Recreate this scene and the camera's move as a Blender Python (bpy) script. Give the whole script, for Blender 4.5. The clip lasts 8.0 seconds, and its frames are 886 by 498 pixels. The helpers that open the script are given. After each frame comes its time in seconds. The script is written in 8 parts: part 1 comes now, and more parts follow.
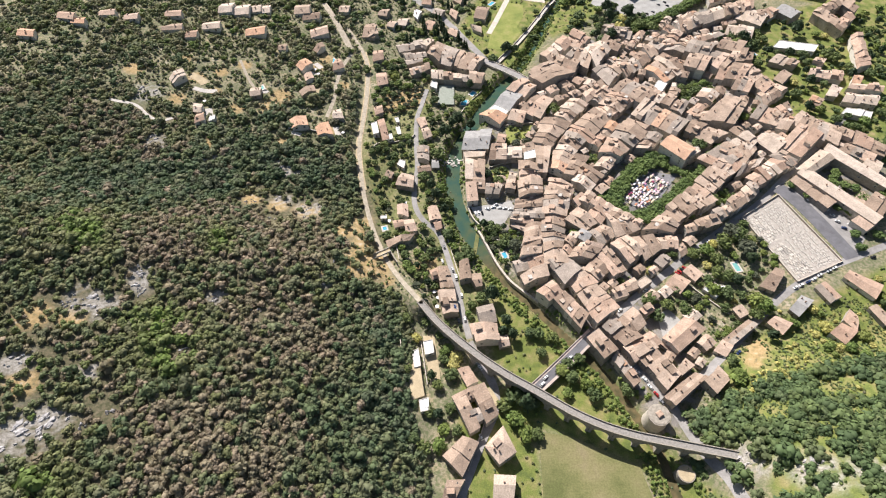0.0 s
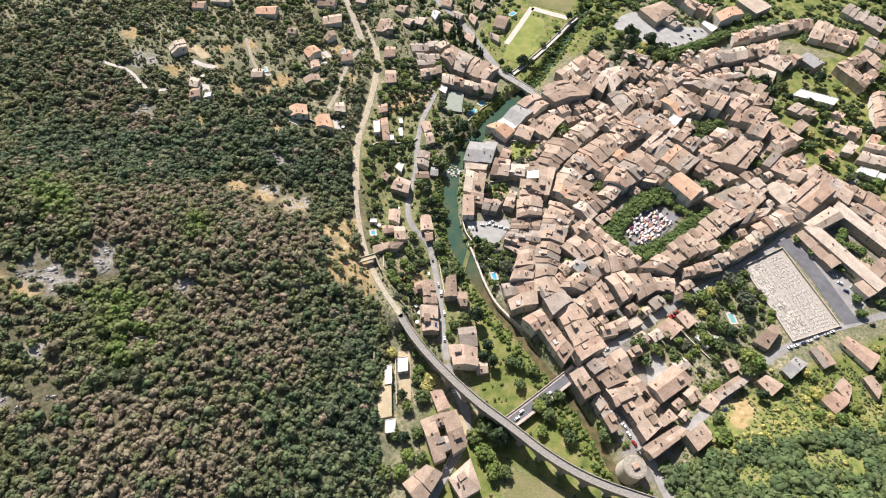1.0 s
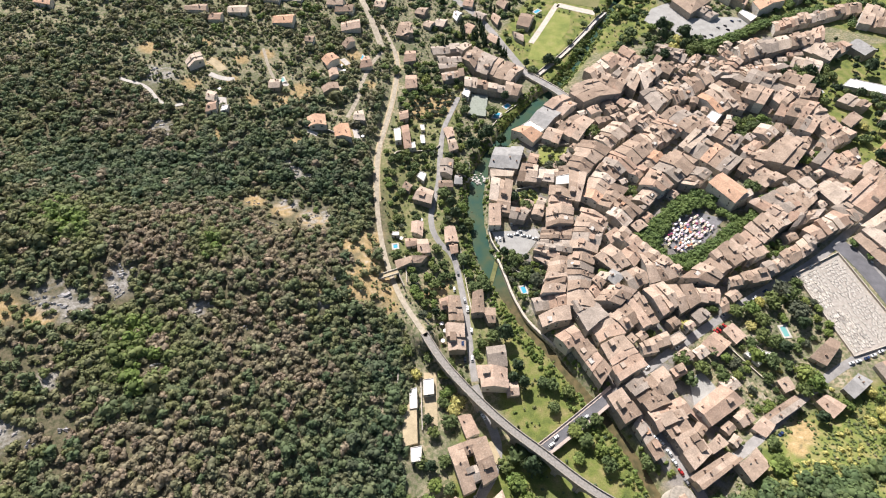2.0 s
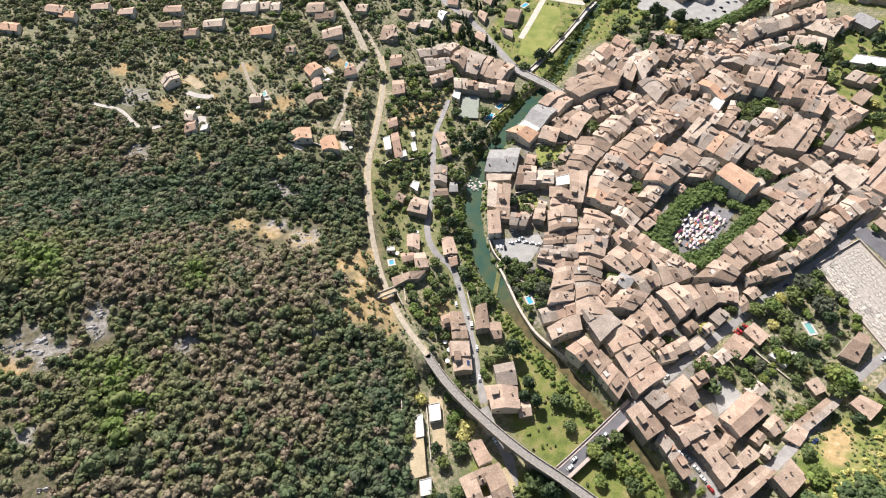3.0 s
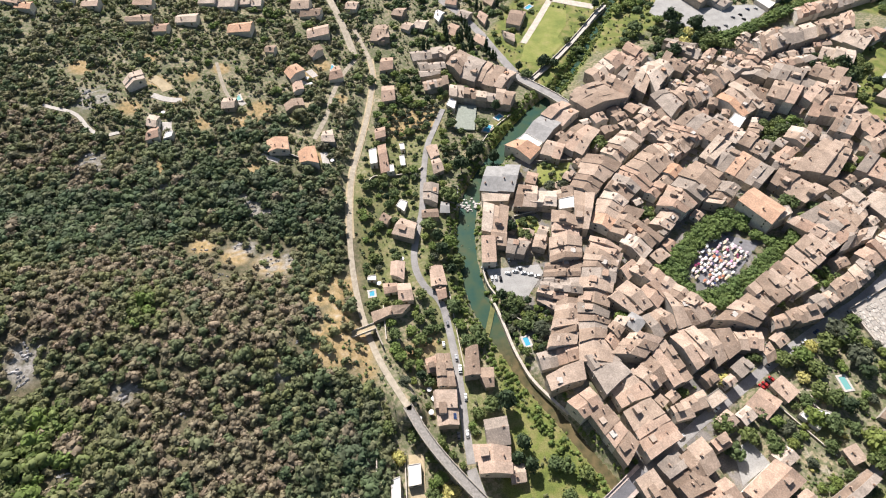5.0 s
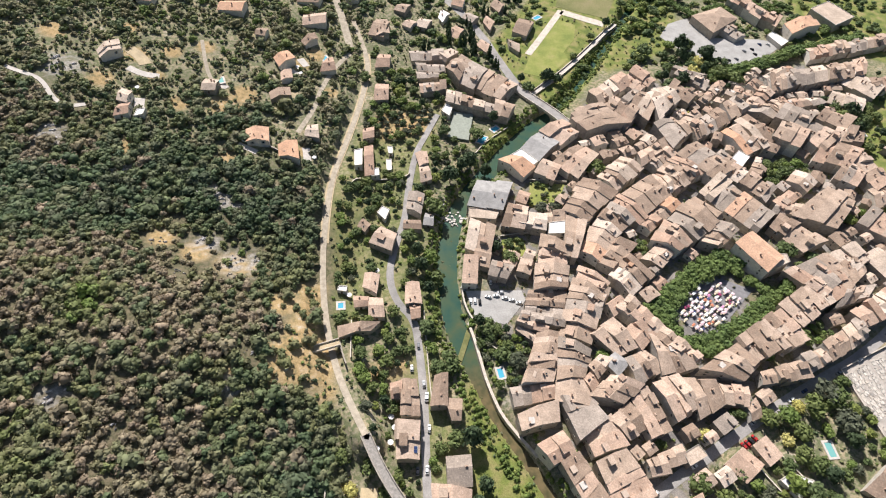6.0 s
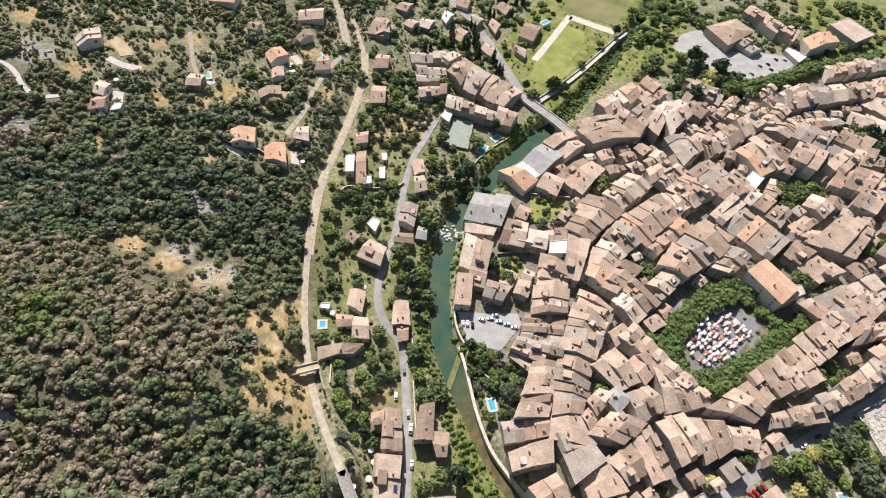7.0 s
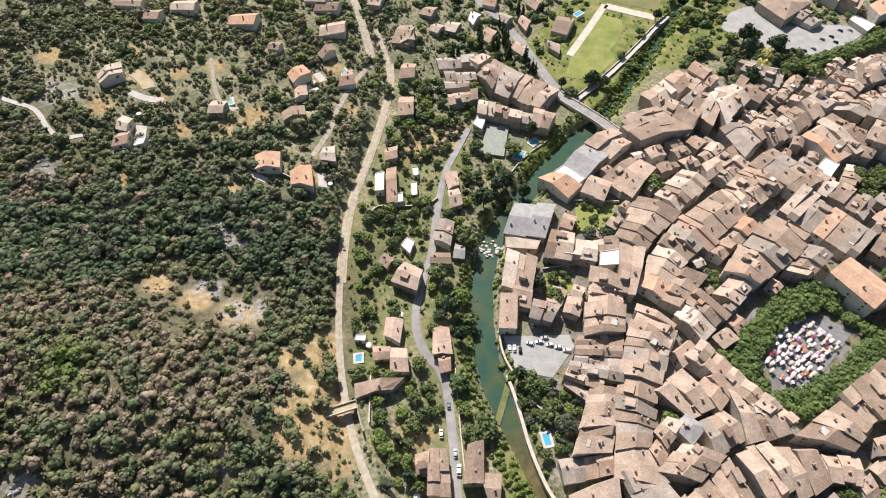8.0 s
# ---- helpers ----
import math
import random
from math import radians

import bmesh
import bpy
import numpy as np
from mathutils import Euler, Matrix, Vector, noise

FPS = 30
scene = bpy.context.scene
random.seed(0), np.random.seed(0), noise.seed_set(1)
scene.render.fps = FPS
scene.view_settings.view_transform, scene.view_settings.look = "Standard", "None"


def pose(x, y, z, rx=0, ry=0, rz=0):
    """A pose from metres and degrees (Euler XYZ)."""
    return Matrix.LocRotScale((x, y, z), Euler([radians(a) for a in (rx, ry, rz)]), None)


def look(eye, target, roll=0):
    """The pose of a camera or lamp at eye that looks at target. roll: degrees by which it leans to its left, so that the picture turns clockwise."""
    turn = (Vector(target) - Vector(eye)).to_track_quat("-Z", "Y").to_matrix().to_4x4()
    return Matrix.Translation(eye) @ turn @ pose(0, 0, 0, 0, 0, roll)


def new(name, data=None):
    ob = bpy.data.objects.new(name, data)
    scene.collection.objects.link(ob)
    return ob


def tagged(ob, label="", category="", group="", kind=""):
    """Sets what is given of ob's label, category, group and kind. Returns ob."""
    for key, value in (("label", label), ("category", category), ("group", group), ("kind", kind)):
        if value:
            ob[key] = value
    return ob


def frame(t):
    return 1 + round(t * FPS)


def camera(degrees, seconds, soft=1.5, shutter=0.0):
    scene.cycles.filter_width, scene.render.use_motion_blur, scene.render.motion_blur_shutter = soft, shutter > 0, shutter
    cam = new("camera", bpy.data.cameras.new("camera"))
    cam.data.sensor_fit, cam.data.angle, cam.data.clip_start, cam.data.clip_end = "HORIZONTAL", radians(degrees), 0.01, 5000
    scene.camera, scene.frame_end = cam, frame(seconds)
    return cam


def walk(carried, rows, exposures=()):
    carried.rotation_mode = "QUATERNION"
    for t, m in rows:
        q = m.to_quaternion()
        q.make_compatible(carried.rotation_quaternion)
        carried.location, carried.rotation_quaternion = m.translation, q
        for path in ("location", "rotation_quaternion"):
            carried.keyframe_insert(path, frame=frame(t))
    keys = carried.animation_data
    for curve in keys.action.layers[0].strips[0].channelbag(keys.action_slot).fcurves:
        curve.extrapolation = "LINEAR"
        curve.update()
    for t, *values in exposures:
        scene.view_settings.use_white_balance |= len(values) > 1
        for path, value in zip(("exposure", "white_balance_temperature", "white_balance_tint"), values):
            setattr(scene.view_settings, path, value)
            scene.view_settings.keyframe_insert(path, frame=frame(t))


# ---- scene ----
cam = camera(78.0, 8.0, soft=1.12)
METRES, EYE, TILT, LEAN, TURN = 190.0, 354.0, -53.5, 2.2, 0.0
ROWS = [
    (0.0, 0.0, 0.0, 0.0, 0.0, 0.0, 0.0),
    (0.5, 0.0042, 0.0508, 0.0233, -0.24, -0.07, -0.36),
    (1.0, 0.0087, 0.1027, 0.0468, -0.88, 0.25, -7.05),
    (1.5, 0.0123, 0.1566, 0.071, 0.87, 0.12, -7.41),
    (3.0, 0.0227, 0.323, 0.1454, 2.36, -0.04, -2.23),
    (3.5, 0.0271, 0.3803, 0.1716, 2.45, -0.06, -2.15),
    (4.0, 0.0304, 0.4348, 0.1951, 2.58, -0.05, -2.13),
    (4.5, 0.0356, 0.4925, 0.2222, 2.4, -0.12, -1.79),
    (6.0, 0.0482, 0.6698, 0.3008, 0.55, 0.19, -9.12),
    (6.5, 0.0518, 0.7291, 0.3277, -0.26, 0.17, -9.57),
    (7.0, 0.0545, 0.7889, 0.3548, 0.36, 0.27, -11.34),
    (7.5, 0.0554, 0.8497, 0.3826, 1.94, 0.11, -11.14),
    (8.0, 0.0563, 0.9104, 0.4092, 4.98, -0.29, -7.84),
]
walk(cam, [(t, pose(0, 0, EYE, TILT, LEAN, TURN) @ pose(METRES * x, METRES * y, METRES * z, 90 + pitch, roll, yaw)) for t, x, y, z, yaw, pitch, roll in ROWS],
     exposures=[(0.0, 0.73), (4.5, 0.71), (8.0, 0.64)])

# ---- light ----
SUN_FROM = Vector((-0.30, 0.64, 0.70)).normalized()
world = bpy.data.worlds.new("sky")
scene.world = world
world.use_nodes = True
wn = world.node_tree.nodes
sky = wn.new("ShaderNodeTexSky")
sky.sky_type, sky.sun_disc = "NISHITA", False
sky.sun_elevation, sky.sun_rotation = math.asin(SUN_FROM.z), math.atan2(SUN_FROM.x, SUN_FROM.y)
sky.air_density, sky.dust_density = 1.0, 1.6
world.node_tree.links.new(sky.outputs[0], wn["Background"].inputs[0])
wn["Background"].inputs[1].default_value = 0.056
lamp = bpy.data.lights.new("sun", "SUN")
lamp.energy, lamp.angle, lamp.color = 4.8, radians(0.53), (1.0, 0.955, 0.925)
new("sun", lamp).matrix_world = look(SUN_FROM * 800, (0, 0, 0))

# ---- materials ----


class Nodes:
    """Short writing for node trees."""

    def __init__(self, name, rough=0.85, metal=0.0):
        self.mat = bpy.data.materials.new(name)
        self.mat.use_nodes = True
        self.t = self.mat.node_tree
        self.b = self.t.nodes["Principled BSDF"]
        self.b.inputs["Roughness"].default_value = rough
        self.b.inputs["Metallic"].default_value = metal
        self.b.inputs["Specular IOR Level"].default_value = 0.25

    def node(self, kind, **sets):
        n = self.t.nodes.new(kind)
        for key, value in sets.items():
            n.inputs[key].default_value = value
        return n

    def link(self, a, b):
        self.t.links.new(a, b)

    def noise(self, scale, detail=3.0, coord="Object", stretch=None, rough=0.55):
        n = self.node("ShaderNodeTexNoise", Scale=scale, Detail=detail, Roughness=rough)
        tc = self.t.nodes.new("ShaderNodeTexCoord")
        if stretch:
            mp = self.node("ShaderNodeMapping", Scale=stretch)
            self.link(tc.outputs[coord], mp.inputs[0])
            self.link(mp.outputs[0], n.inputs["Vector"])
        else:
            self.link(tc.outputs[coord], n.inputs["Vector"])
        return n.outputs["Fac"]

    def world_noise(self, scale, detail=3.0):
        n = self.node("ShaderNodeTexNoise", Scale=scale, Detail=detail)
        g = self.t.nodes.new("ShaderNodeNewGeometry")
        self.link(g.outputs["Position"], n.inputs["Vector"])
        return n.outputs["Fac"]

    def ramp(self, fac, *stops):
        r = self.t.nodes.new("ShaderNodeValToRGB")
        el = r.color_ramp.elements
        while len(el) < len(stops):
            el.new(0.5)
        for e, (p, c) in zip(el, stops):
            e.position = p
            e.color = (*c, 1) if not isinstance(c, (int, float)) else (c, c, c, 1)
        self.link(fac, r.inputs[0])
        return r.outputs[0]

    def mix(self, fac, a, b, how="MIX"):
        m = self.t.nodes.new("ShaderNodeMix")
        m.data_type, m.blend_type = "RGBA", how
        for s, v in ((m.inputs[0], fac), (m.inputs[6], a), (m.inputs[7], b)):
            if isinstance(v, (int, float)):
                s.default_value = v
            elif isinstance(v, tuple):
                s.default_value = (*v, 1)
            else:
                self.link(v, s)
        return m.outputs[2]

    def attr(self, name):
        a = self.t.nodes.new("ShaderNodeAttribute")
        a.attribute_name = name
        return a.outputs["Fac"]

    def random(self):
        return self.t.nodes.new("ShaderNodeObjectInfo").outputs["Random"]

    def own(self):
        """A number of its own for each thing, or for each tinted piece of a joined mesh."""
        t, s = self.t.nodes.new("ShaderNodeMath"), self.t.nodes.new("ShaderNodeMath")
        t.operation, s.operation = "FRACT", "ADD"
        self.link(self.attr("tint"), s.inputs[0])
        self.link(self.random(), s.inputs[1])
        self.link(s.outputs[0], t.inputs[0])
        return t.outputs[0]

    def island(self):
        return self.t.nodes.new("ShaderNodeNewGeometry").outputs["Random Per Island"]

    def colour(self, c):
        if isinstance(c, tuple):
            self.b.inputs["Base Color"].default_value = (*c, 1)
        else:
            self.link(c, self.b.inputs["Base Color"])
        return self

    def bump(self, height, strength=0.4, distance=0.1):
        n = self.node("ShaderNodeBump", Strength=strength, Distance=distance)
        self.link(height, n.inputs["Height"])
        self.link(n.outputs[0], self.b.inputs["Normal"])
        return self


def plain(name, colour, rough=0.8, metal=0.0, vary=0.25, scale=0.6):
    """A paint-like surface with dirt at two scales."""
    n = Nodes(name, rough, metal)
    dark = tuple(c * (1 - vary) for c in colour)
    lite = tuple(min(1.0, c * (1 + vary * 0.6)) for c in colour)
    big = n.ramp(n.world_noise(scale), (0.3, dark), (0.7, lite))
    fine = n.ramp(n.world_noise(scale * 9, 2.0), (0.3, 0.82), (0.7, 1.08))
    return n.colour(n.mix(1.0, big, fine, "MULTIPLY")).mat


def roof_material(name, a, b, c, light=0.3):
    """Old canal tiles: covers and channels run down the slope (v), with weathered courses and a few new tiles."""
    n = Nodes(name, 0.9)
    own = n.ramp(n.own(), (0.0, a), (0.5, b), (1.0, c))
    own = n.mix(1.0, own, n.ramp(n.island(), (0.0, 0.88), (1.0, 1.08)), "MULTIPLY")
    stain = n.ramp(n.world_noise(0.16, 3.0), (0.32, 0.78), (0.68, 1.08))
    col = n.mix(1.0, own, stain, "MULTIPLY")
    rows = n.noise(1.0, 2.0, "UV", (3.4, 0.12, 1.0))
    col = n.mix(1.0, col, n.ramp(rows, (0.3, 0.90), (0.7, 1.06)), "MULTIPLY")
    mottle = n.world_noise(1.1, 4.0)
    col = n.mix(1.0, col, n.ramp(mottle, (0.34, 0.82), (0.66, 1.14)), "MULTIPLY")
    fine = n.noise(1.0, 2.0, "UV", (5.0, 2.6, 1.0))
    col = n.mix(1.0, col, n.ramp(fine, (0.3, 0.80), (0.7, 1.14)), "MULTIPLY")
    spots = n.ramp(n.noise(0.8, 1.0, "UV"), (0.66, 0.0), (0.70, light))
    col = n.mix(spots, col, (0.66, 0.56, 0.48))
    lichen = n.ramp(n.world_noise(0.5, 4.0), (0.58, 0.0), (0.74, 0.35))
    col = n.mix(lichen, col, (0.24, 0.205, 0.165))
    return n.colour(col).bump(fine, 0.6, 0.12).mat


ROOFS = {
    "": roof_material("canal_tile", (0.275, 0.196, 0.144), (0.40, 0.294, 0.22), (0.535, 0.408, 0.318)),
    "red": roof_material("red_tile", (0.40, 0.266, 0.194), (0.48, 0.336, 0.25), (0.56, 0.415, 0.322)),
    "orange": roof_material("new_orange_tile", (0.54, 0.32, 0.205), (0.57, 0.345, 0.225), (0.60, 0.385, 0.265), 0.15),
    "grey": roof_material("grey_stone_tile", (0.30, 0.245, 0.20), (0.375, 0.31, 0.258), (0.44, 0.365, 0.305)),
    "pale": roof_material("bleached_tile", (0.50, 0.395, 0.31), (0.56, 0.45, 0.36), (0.62, 0.51, 0.42), 0.3),
    "white": plain("white_flat_roof", (0.72, 0.70, 0.68), 0.7, vary=0.12),
    "slate": plain("fibre_cement_roof", (0.34, 0.325, 0.31), 0.75, vary=0.2, scale=0.35),
}

n = Nodes("lime_plaster", 0.92)
own = n.ramp(n.own(), (0.0, (0.38, 0.315, 0.255)), (0.3, (0.46, 0.415, 0.36)), (0.55, (0.31, 0.27, 0.235)), (0.8, (0.50, 0.42, 0.325)), (1.0, (0.60, 0.57, 0.53)))
col = n.mix(1.0, own, n.ramp(n.world_noise(0.5, 4.0), (0.3, 0.72), (0.7, 1.08)), "MULTIPLY")
col = n.mix(1.0, col, n.ramp(n.world_noise(3.5, 2.0), (0.3, 0.84), (0.7, 1.06)), "MULTIPLY")
PLASTER = n.colour(col).mat
PALE_WALL = plain("pale_render", (0.68, 0.62, 0.54), 0.9, vary=0.15)
VIADUCT_TOP = plain("worn_viaduct_paving", (0.30, 0.275, 0.25), 0.95, vary=0.3, scale=0.8)
RUBBLE = plain("rubble_stone", (0.36, 0.31, 0.25), 0.95, vary=0.4, scale=1.3)
ASHLAR = plain("limestone_blocks", (0.36, 0.315, 0.26), 0.9, vary=0.3, scale=0.7)
GLASS_DARK = Nodes("window_glass", 0.12).colour((0.03, 0.035, 0.04)).mat
n = Nodes("painted_shutter", 0.6)
SHUTTER = n.colour(n.ramp(n.random(), (0.0, (0.22, 0.30, 0.36)), (0.4, (0.42, 0.36, 0.30)), (0.7, (0.17, 0.22, 0.17)), (1.0, (0.5, 0.48, 0.44)))).mat
PINK_STONE = plain("pinkish_stone", (0.50, 0.41, 0.36), 0.9, vary=0.2)
STONE_TRIM = plain("stone_trim", (0.55, 0.49, 0.41), 0.9, vary=0.15)
DOOR_WOOD = plain("door_wood", (0.16, 0.10, 0.07), 0.6)
CHIMNEY = plain("chimney_render", (0.42, 0.31, 0.25), 0.9, vary=0.3)
ASPHALT = plain("asphalt", (0.32, 0.30, 0.285), 0.9, vary=0.22, scale=0.2)
DARK_ASPHALT = plain("dark_asphalt", (0.16, 0.155, 0.165), 0.9, vary=0.2, scale=0.2)
CEMETERY_GROUND = plain("raked_gravel", (0.42, 0.375, 0.33), 0.95, vary=0.2, scale=0.5)
GRAVEL = plain("pale_gravel", (0.58, 0.51, 0.43), 0.95, vary=0.22, scale=0.35)
TRACK = plain("stony_track", (0.42, 0.36, 0.28), 0.95, vary=0.25, scale=0.4)
SQUARE = plain("worn_square_paving", (0.23, 0.22, 0.225), 0.9, vary=0.2, scale=0.4)
GRAVEL_GREY = plain("grey_gravel", (0.37, 0.355, 0.335), 0.95, vary=0.18, scale=0.15)
CONCRETE = plain("pale_concrete", (0.56, 0.51, 0.46), 0.9, vary=0.15, scale=0.4)
n = Nodes("dry_meadow", 1.0)
col = n.ramp(n.world_noise(0.045, 5.0), (0.32, (0.125, 0.135, 0.05)), (0.48, (0.185, 0.18, 0.076)), (0.62, (0.23, 0.205, 0.10)), (0.78, (0.265, 0.21, 0.135)))
col = n.mix(1.0, col, n.ramp(n.world_noise(0.9, 4.0), (0.3, 0.78), (0.7, 1.12)), "MULTIPLY")
DRY_FIELD = n.colour(col).bump(n.world_noise(1.5, 2.0), 0.4, 0.2).mat
n = Nodes("pitch_grass", 1.0)
col = n.ramp(n.world_noise(0.08, 4.0), (0.32, (0.17, 0.205, 0.055)), (0.52, (0.245, 0.26, 0.075)), (0.75, (0.32, 0.29, 0.12)))
LAWN = n.colour(n.mix(1.0, col, n.ramp(n.world_noise(1.1, 3.0), (0.3, 0.82), (0.7, 1.1)), "MULTIPLY")).mat
BARE = plain("bare_earth", (0.48, 0.385, 0.25), 1.0, vary=0.2, scale=0.2)
ROCK = plain("limestone_rock", (0.50, 0.47, 0.455), 0.95, vary=0.4, scale=0.8)
BOULDER = plain("washed_limestone", (0.60, 0.56, 0.52), 0.9, vary=0.25, scale=1.5)
POOL_GREEN = Nodes("green_pool_water", 0.08).colour((0.17, 0.38, 0.36)).mat
POOL = Nodes("pool_water", 0.08).colour((0.08, 0.36, 0.50)).mat
TRUNK = plain("bark", (0.13, 0.10, 0.075), 0.95, vary=0.3, scale=3.0)

n = Nodes("river_water", 0.25)
n.b.inputs["Specular IOR Level"].default_value = 0.12
depth = n.ramp(n.world_noise(0.09, 3.0), (0.32, (0.026, 0.072, 0.056)), (0.55, (0.050, 0.085, 0.050)), (0.78, (0.10, 0.095, 0.045)))
depth = n.mix(n.attr("shallow"), depth, n.ramp(n.world_noise(0.25, 3.0), (0.35, (0.075, 0.07, 0.035)), (0.65, (0.15, 0.115, 0.06))))
WATER = n.colour(depth).bump(n.world_noise(2.2, 2.0), 0.08, 0.05).mat

# open ground: garrigue soil with dry grass; the town's paving and the green meadows by zone
n = Nodes("open_ground", 1.0)
soil = n.ramp(n.world_noise(0.06, 4.0), (0.30, (0.17, 0.16, 0.10)), (0.48, (0.28, 0.245, 0.165)), (0.6, (0.35, 0.285, 0.18)), (0.75, (0.46, 0.41, 0.34)))
soil = n.mix(n.ramp(n.world_noise(0.45, 3.0), (0.42, 0.0), (0.58, 0.85)), soil, (0.12, 0.14, 0.065))
green = n.ramp(n.world_noise(0.13, 4.0), (0.3, (0.095, 0.122, 0.036)), (0.47, (0.165, 0.192, 0.05)), (0.64, (0.25, 0.225, 0.09)), (0.78, (0.34, 0.275, 0.14)))
paved = n.ramp(n.world_noise(0.12, 3.0), (0.3, (0.16, 0.15, 0.14)), (0.7, (0.28, 0.25, 0.225)))
soil = n.mix(n.attr("litter"), soil, n.ramp(n.world_noise(0.5, 3.0), (0.35, (0.085, 0.085, 0.045)), (0.65, (0.18, 0.15, 0.095))))
col = n.mix(n.attr("green"), soil, green)
col = n.mix(n.attr("ochre"), col, n.ramp(n.world_noise(0.3, 4.0), (0.3, (0.20, 0.17, 0.09)), (0.45, (0.37, 0.26, 0.125)), (0.62, (0.45, 0.325, 0.175)), (0.75, (0.50, 0.43, 0.33))))
paved = n.mix(n.ramp(n.world_noise(0.16, 3.0), (0.46, 0.0), (0.58, 0.9)), paved, n.ramp(n.world_noise(0.6, 3.0), (0.35, (0.10, 0.115, 0.05)), (0.62, (0.24, 0.195, 0.12))))
col = n.mix(n.attr("paved"), col, paved)
col = n.mix(n.attr("stony"), col, n.ramp(n.world_noise(0.7, 3.0), (0.35, (0.24, 0.215, 0.185)), (0.65, (0.46, 0.425, 0.385))))
col = n.mix(1.0, col, n.ramp(n.world_noise(1.6, 3.0), (0.3, 0.74), (0.7, 1.16)), "MULTIPLY")
GROUND = n.colour(col).bump(n.world_noise(0.9, 3.0), 0.5, 0.4).mat


def foliage(name, shades, dry=None, joined=False):
    """Leaves: hue by tree (tint), by object and leaf by leaf; some light passes through."""
    n = Nodes(name, 0.75)
    k = len(shades) - 1
    col = n.ramp(n.attr("tint") if joined else n.own(), *[(i / k, c) for i, c in enumerate(shades)])
    if dry:
        col = n.mix(n.attr("dry"), col, dry)
    col = n.mix(1.0, col, n.ramp(n.island(), (0.0, 0.66), (1.0, 1.34)), "MULTIPLY")
    n.colour(col)
    tr = n.t.nodes.new("ShaderNodeBsdfTranslucent")
    n.link(col, tr.inputs[0])
    m = n.node("ShaderNodeMixShader", Fac=0.25)
    n.link(n.b.outputs[0], m.inputs[1])
    n.link(tr.outputs[0], m.inputs[2])
    n.link(m.outputs[0], n.t.nodes["Material Output"].inputs[0])
    return n.mat


# from dark holm oak over olive scrub to fresh oak; the withered crowns are grey-brown
LEAF_SCRUB = foliage("holm_oak_leaves", [(0.080, 0.115, 0.062), (0.106, 0.144, 0.070), (0.148, 0.175, 0.084), (0.185, 0.190, 0.085), (0.150, 0.205, 0.060), (0.165, 0.225, 0.055)], (0.305, 0.238, 0.168), True)
LEAF_EAST = foliage("mixed_wood_leaves", [(0.085, 0.125, 0.055), (0.105, 0.15, 0.06), (0.13, 0.17, 0.065), (0.16, 0.195, 0.065), (0.20, 0.225, 0.07)], (0.22, 0.2, 0.11), True)
LEAF_TOWN = foliage("broad_leaves", [(0.085, 0.12, 0.045), (0.125, 0.16, 0.058), (0.10, 0.135, 0.055), (0.155, 0.185, 0.06), (0.105, 0.14, 0.048)])
LEAF_PLANE = foliage("plane_tree_leaves", [(0.115, 0.168, 0.055), (0.14, 0.19, 0.056), (0.12, 0.172, 0.053)])
LEAF_BRIGHT = foliage("bright_leaves", [(0.17, 0.215, 0.055), (0.14, 0.20, 0.055), (0.21, 0.235, 0.065)])
LEAF_YELLOW = foliage("yellow_blossom", [(0.46, 0.42, 0.13), (0.52, 0.47, 0.18), (0.40, 0.38, 0.11)])
LEAF_DARK = foliage("cypress_needles", [(0.050, 0.078, 0.040), (0.068, 0.098, 0.046), (0.056, 0.085, 0.042)])
LEAF_OLIVE = foliage("olive_leaves", [(0.12, 0.13, 0.085), (0.10, 0.115, 0.07), (0.14, 0.145, 0.09)])

# ---- mesh helpers ----


def mesh_of(name, verts, faces, materials, slots=None, uvs=None, smooth_faces=False):
    me = bpy.data.meshes.new(name)
    me.from_pydata([tuple(v) for v in verts], [], faces)
    for m in materials:
        me.materials.append(m)
    if slots:
        me.polygons.foreach_set("material_index", slots)
    if uvs is not None:
        layer = me.uv_layers.new(name="UVMap")
        layer.data.foreach_set("uv", np.asarray(uvs, np.float32).ravel())
    if smooth_faces:
        me.polygons.foreach_set("use_smooth", [True] * len(me.polygons))
    me.update()
    return me


def fast_mesh(name, verts, quads, tris, material, attrs=None):
    """A large mesh from arrays, with float attributes on its points."""
    me = bpy.data.meshes.new(name)
    verts = np.asarray(verts, np.float32)
    quads = np.asarray(quads, np.int32).reshape(-1, 4)
    tris = np.asarray(tris, np.int32).reshape(-1, 3)
    loops = np.concatenate([quads.ravel(), tris.ravel()])
    starts = np.concatenate([np.arange(len(quads)) * 4, len(quads) * 4 + np.arange(len(tris)) * 3]).astype(np.int32)
    me.vertices.add(len(verts))
    me.vertices.foreach_set("co", verts.ravel())
    me.loops.add(len(loops))
    me.loops.foreach_set("vertex_index", loops)
    me.polygons.add(len(starts))
    me.polygons.foreach_set("loop_start", starts)
    me.materials.append(material)
    for key, val in (attrs or {}).items():
        a = me.attributes.new(key, "FLOAT", "POINT")
        a.data.foreach_set("value", np.asarray(val, np.float32))
    me.update(calc_edges=True)
    me.validate()
    return me


def part(name, me, parent, label="", at=None):
    ob = new(name, me)
    ob.parent = parent
    if at is not None:
        ob.matrix_basis = at
    if label:
        ob["label"] = label
    return ob


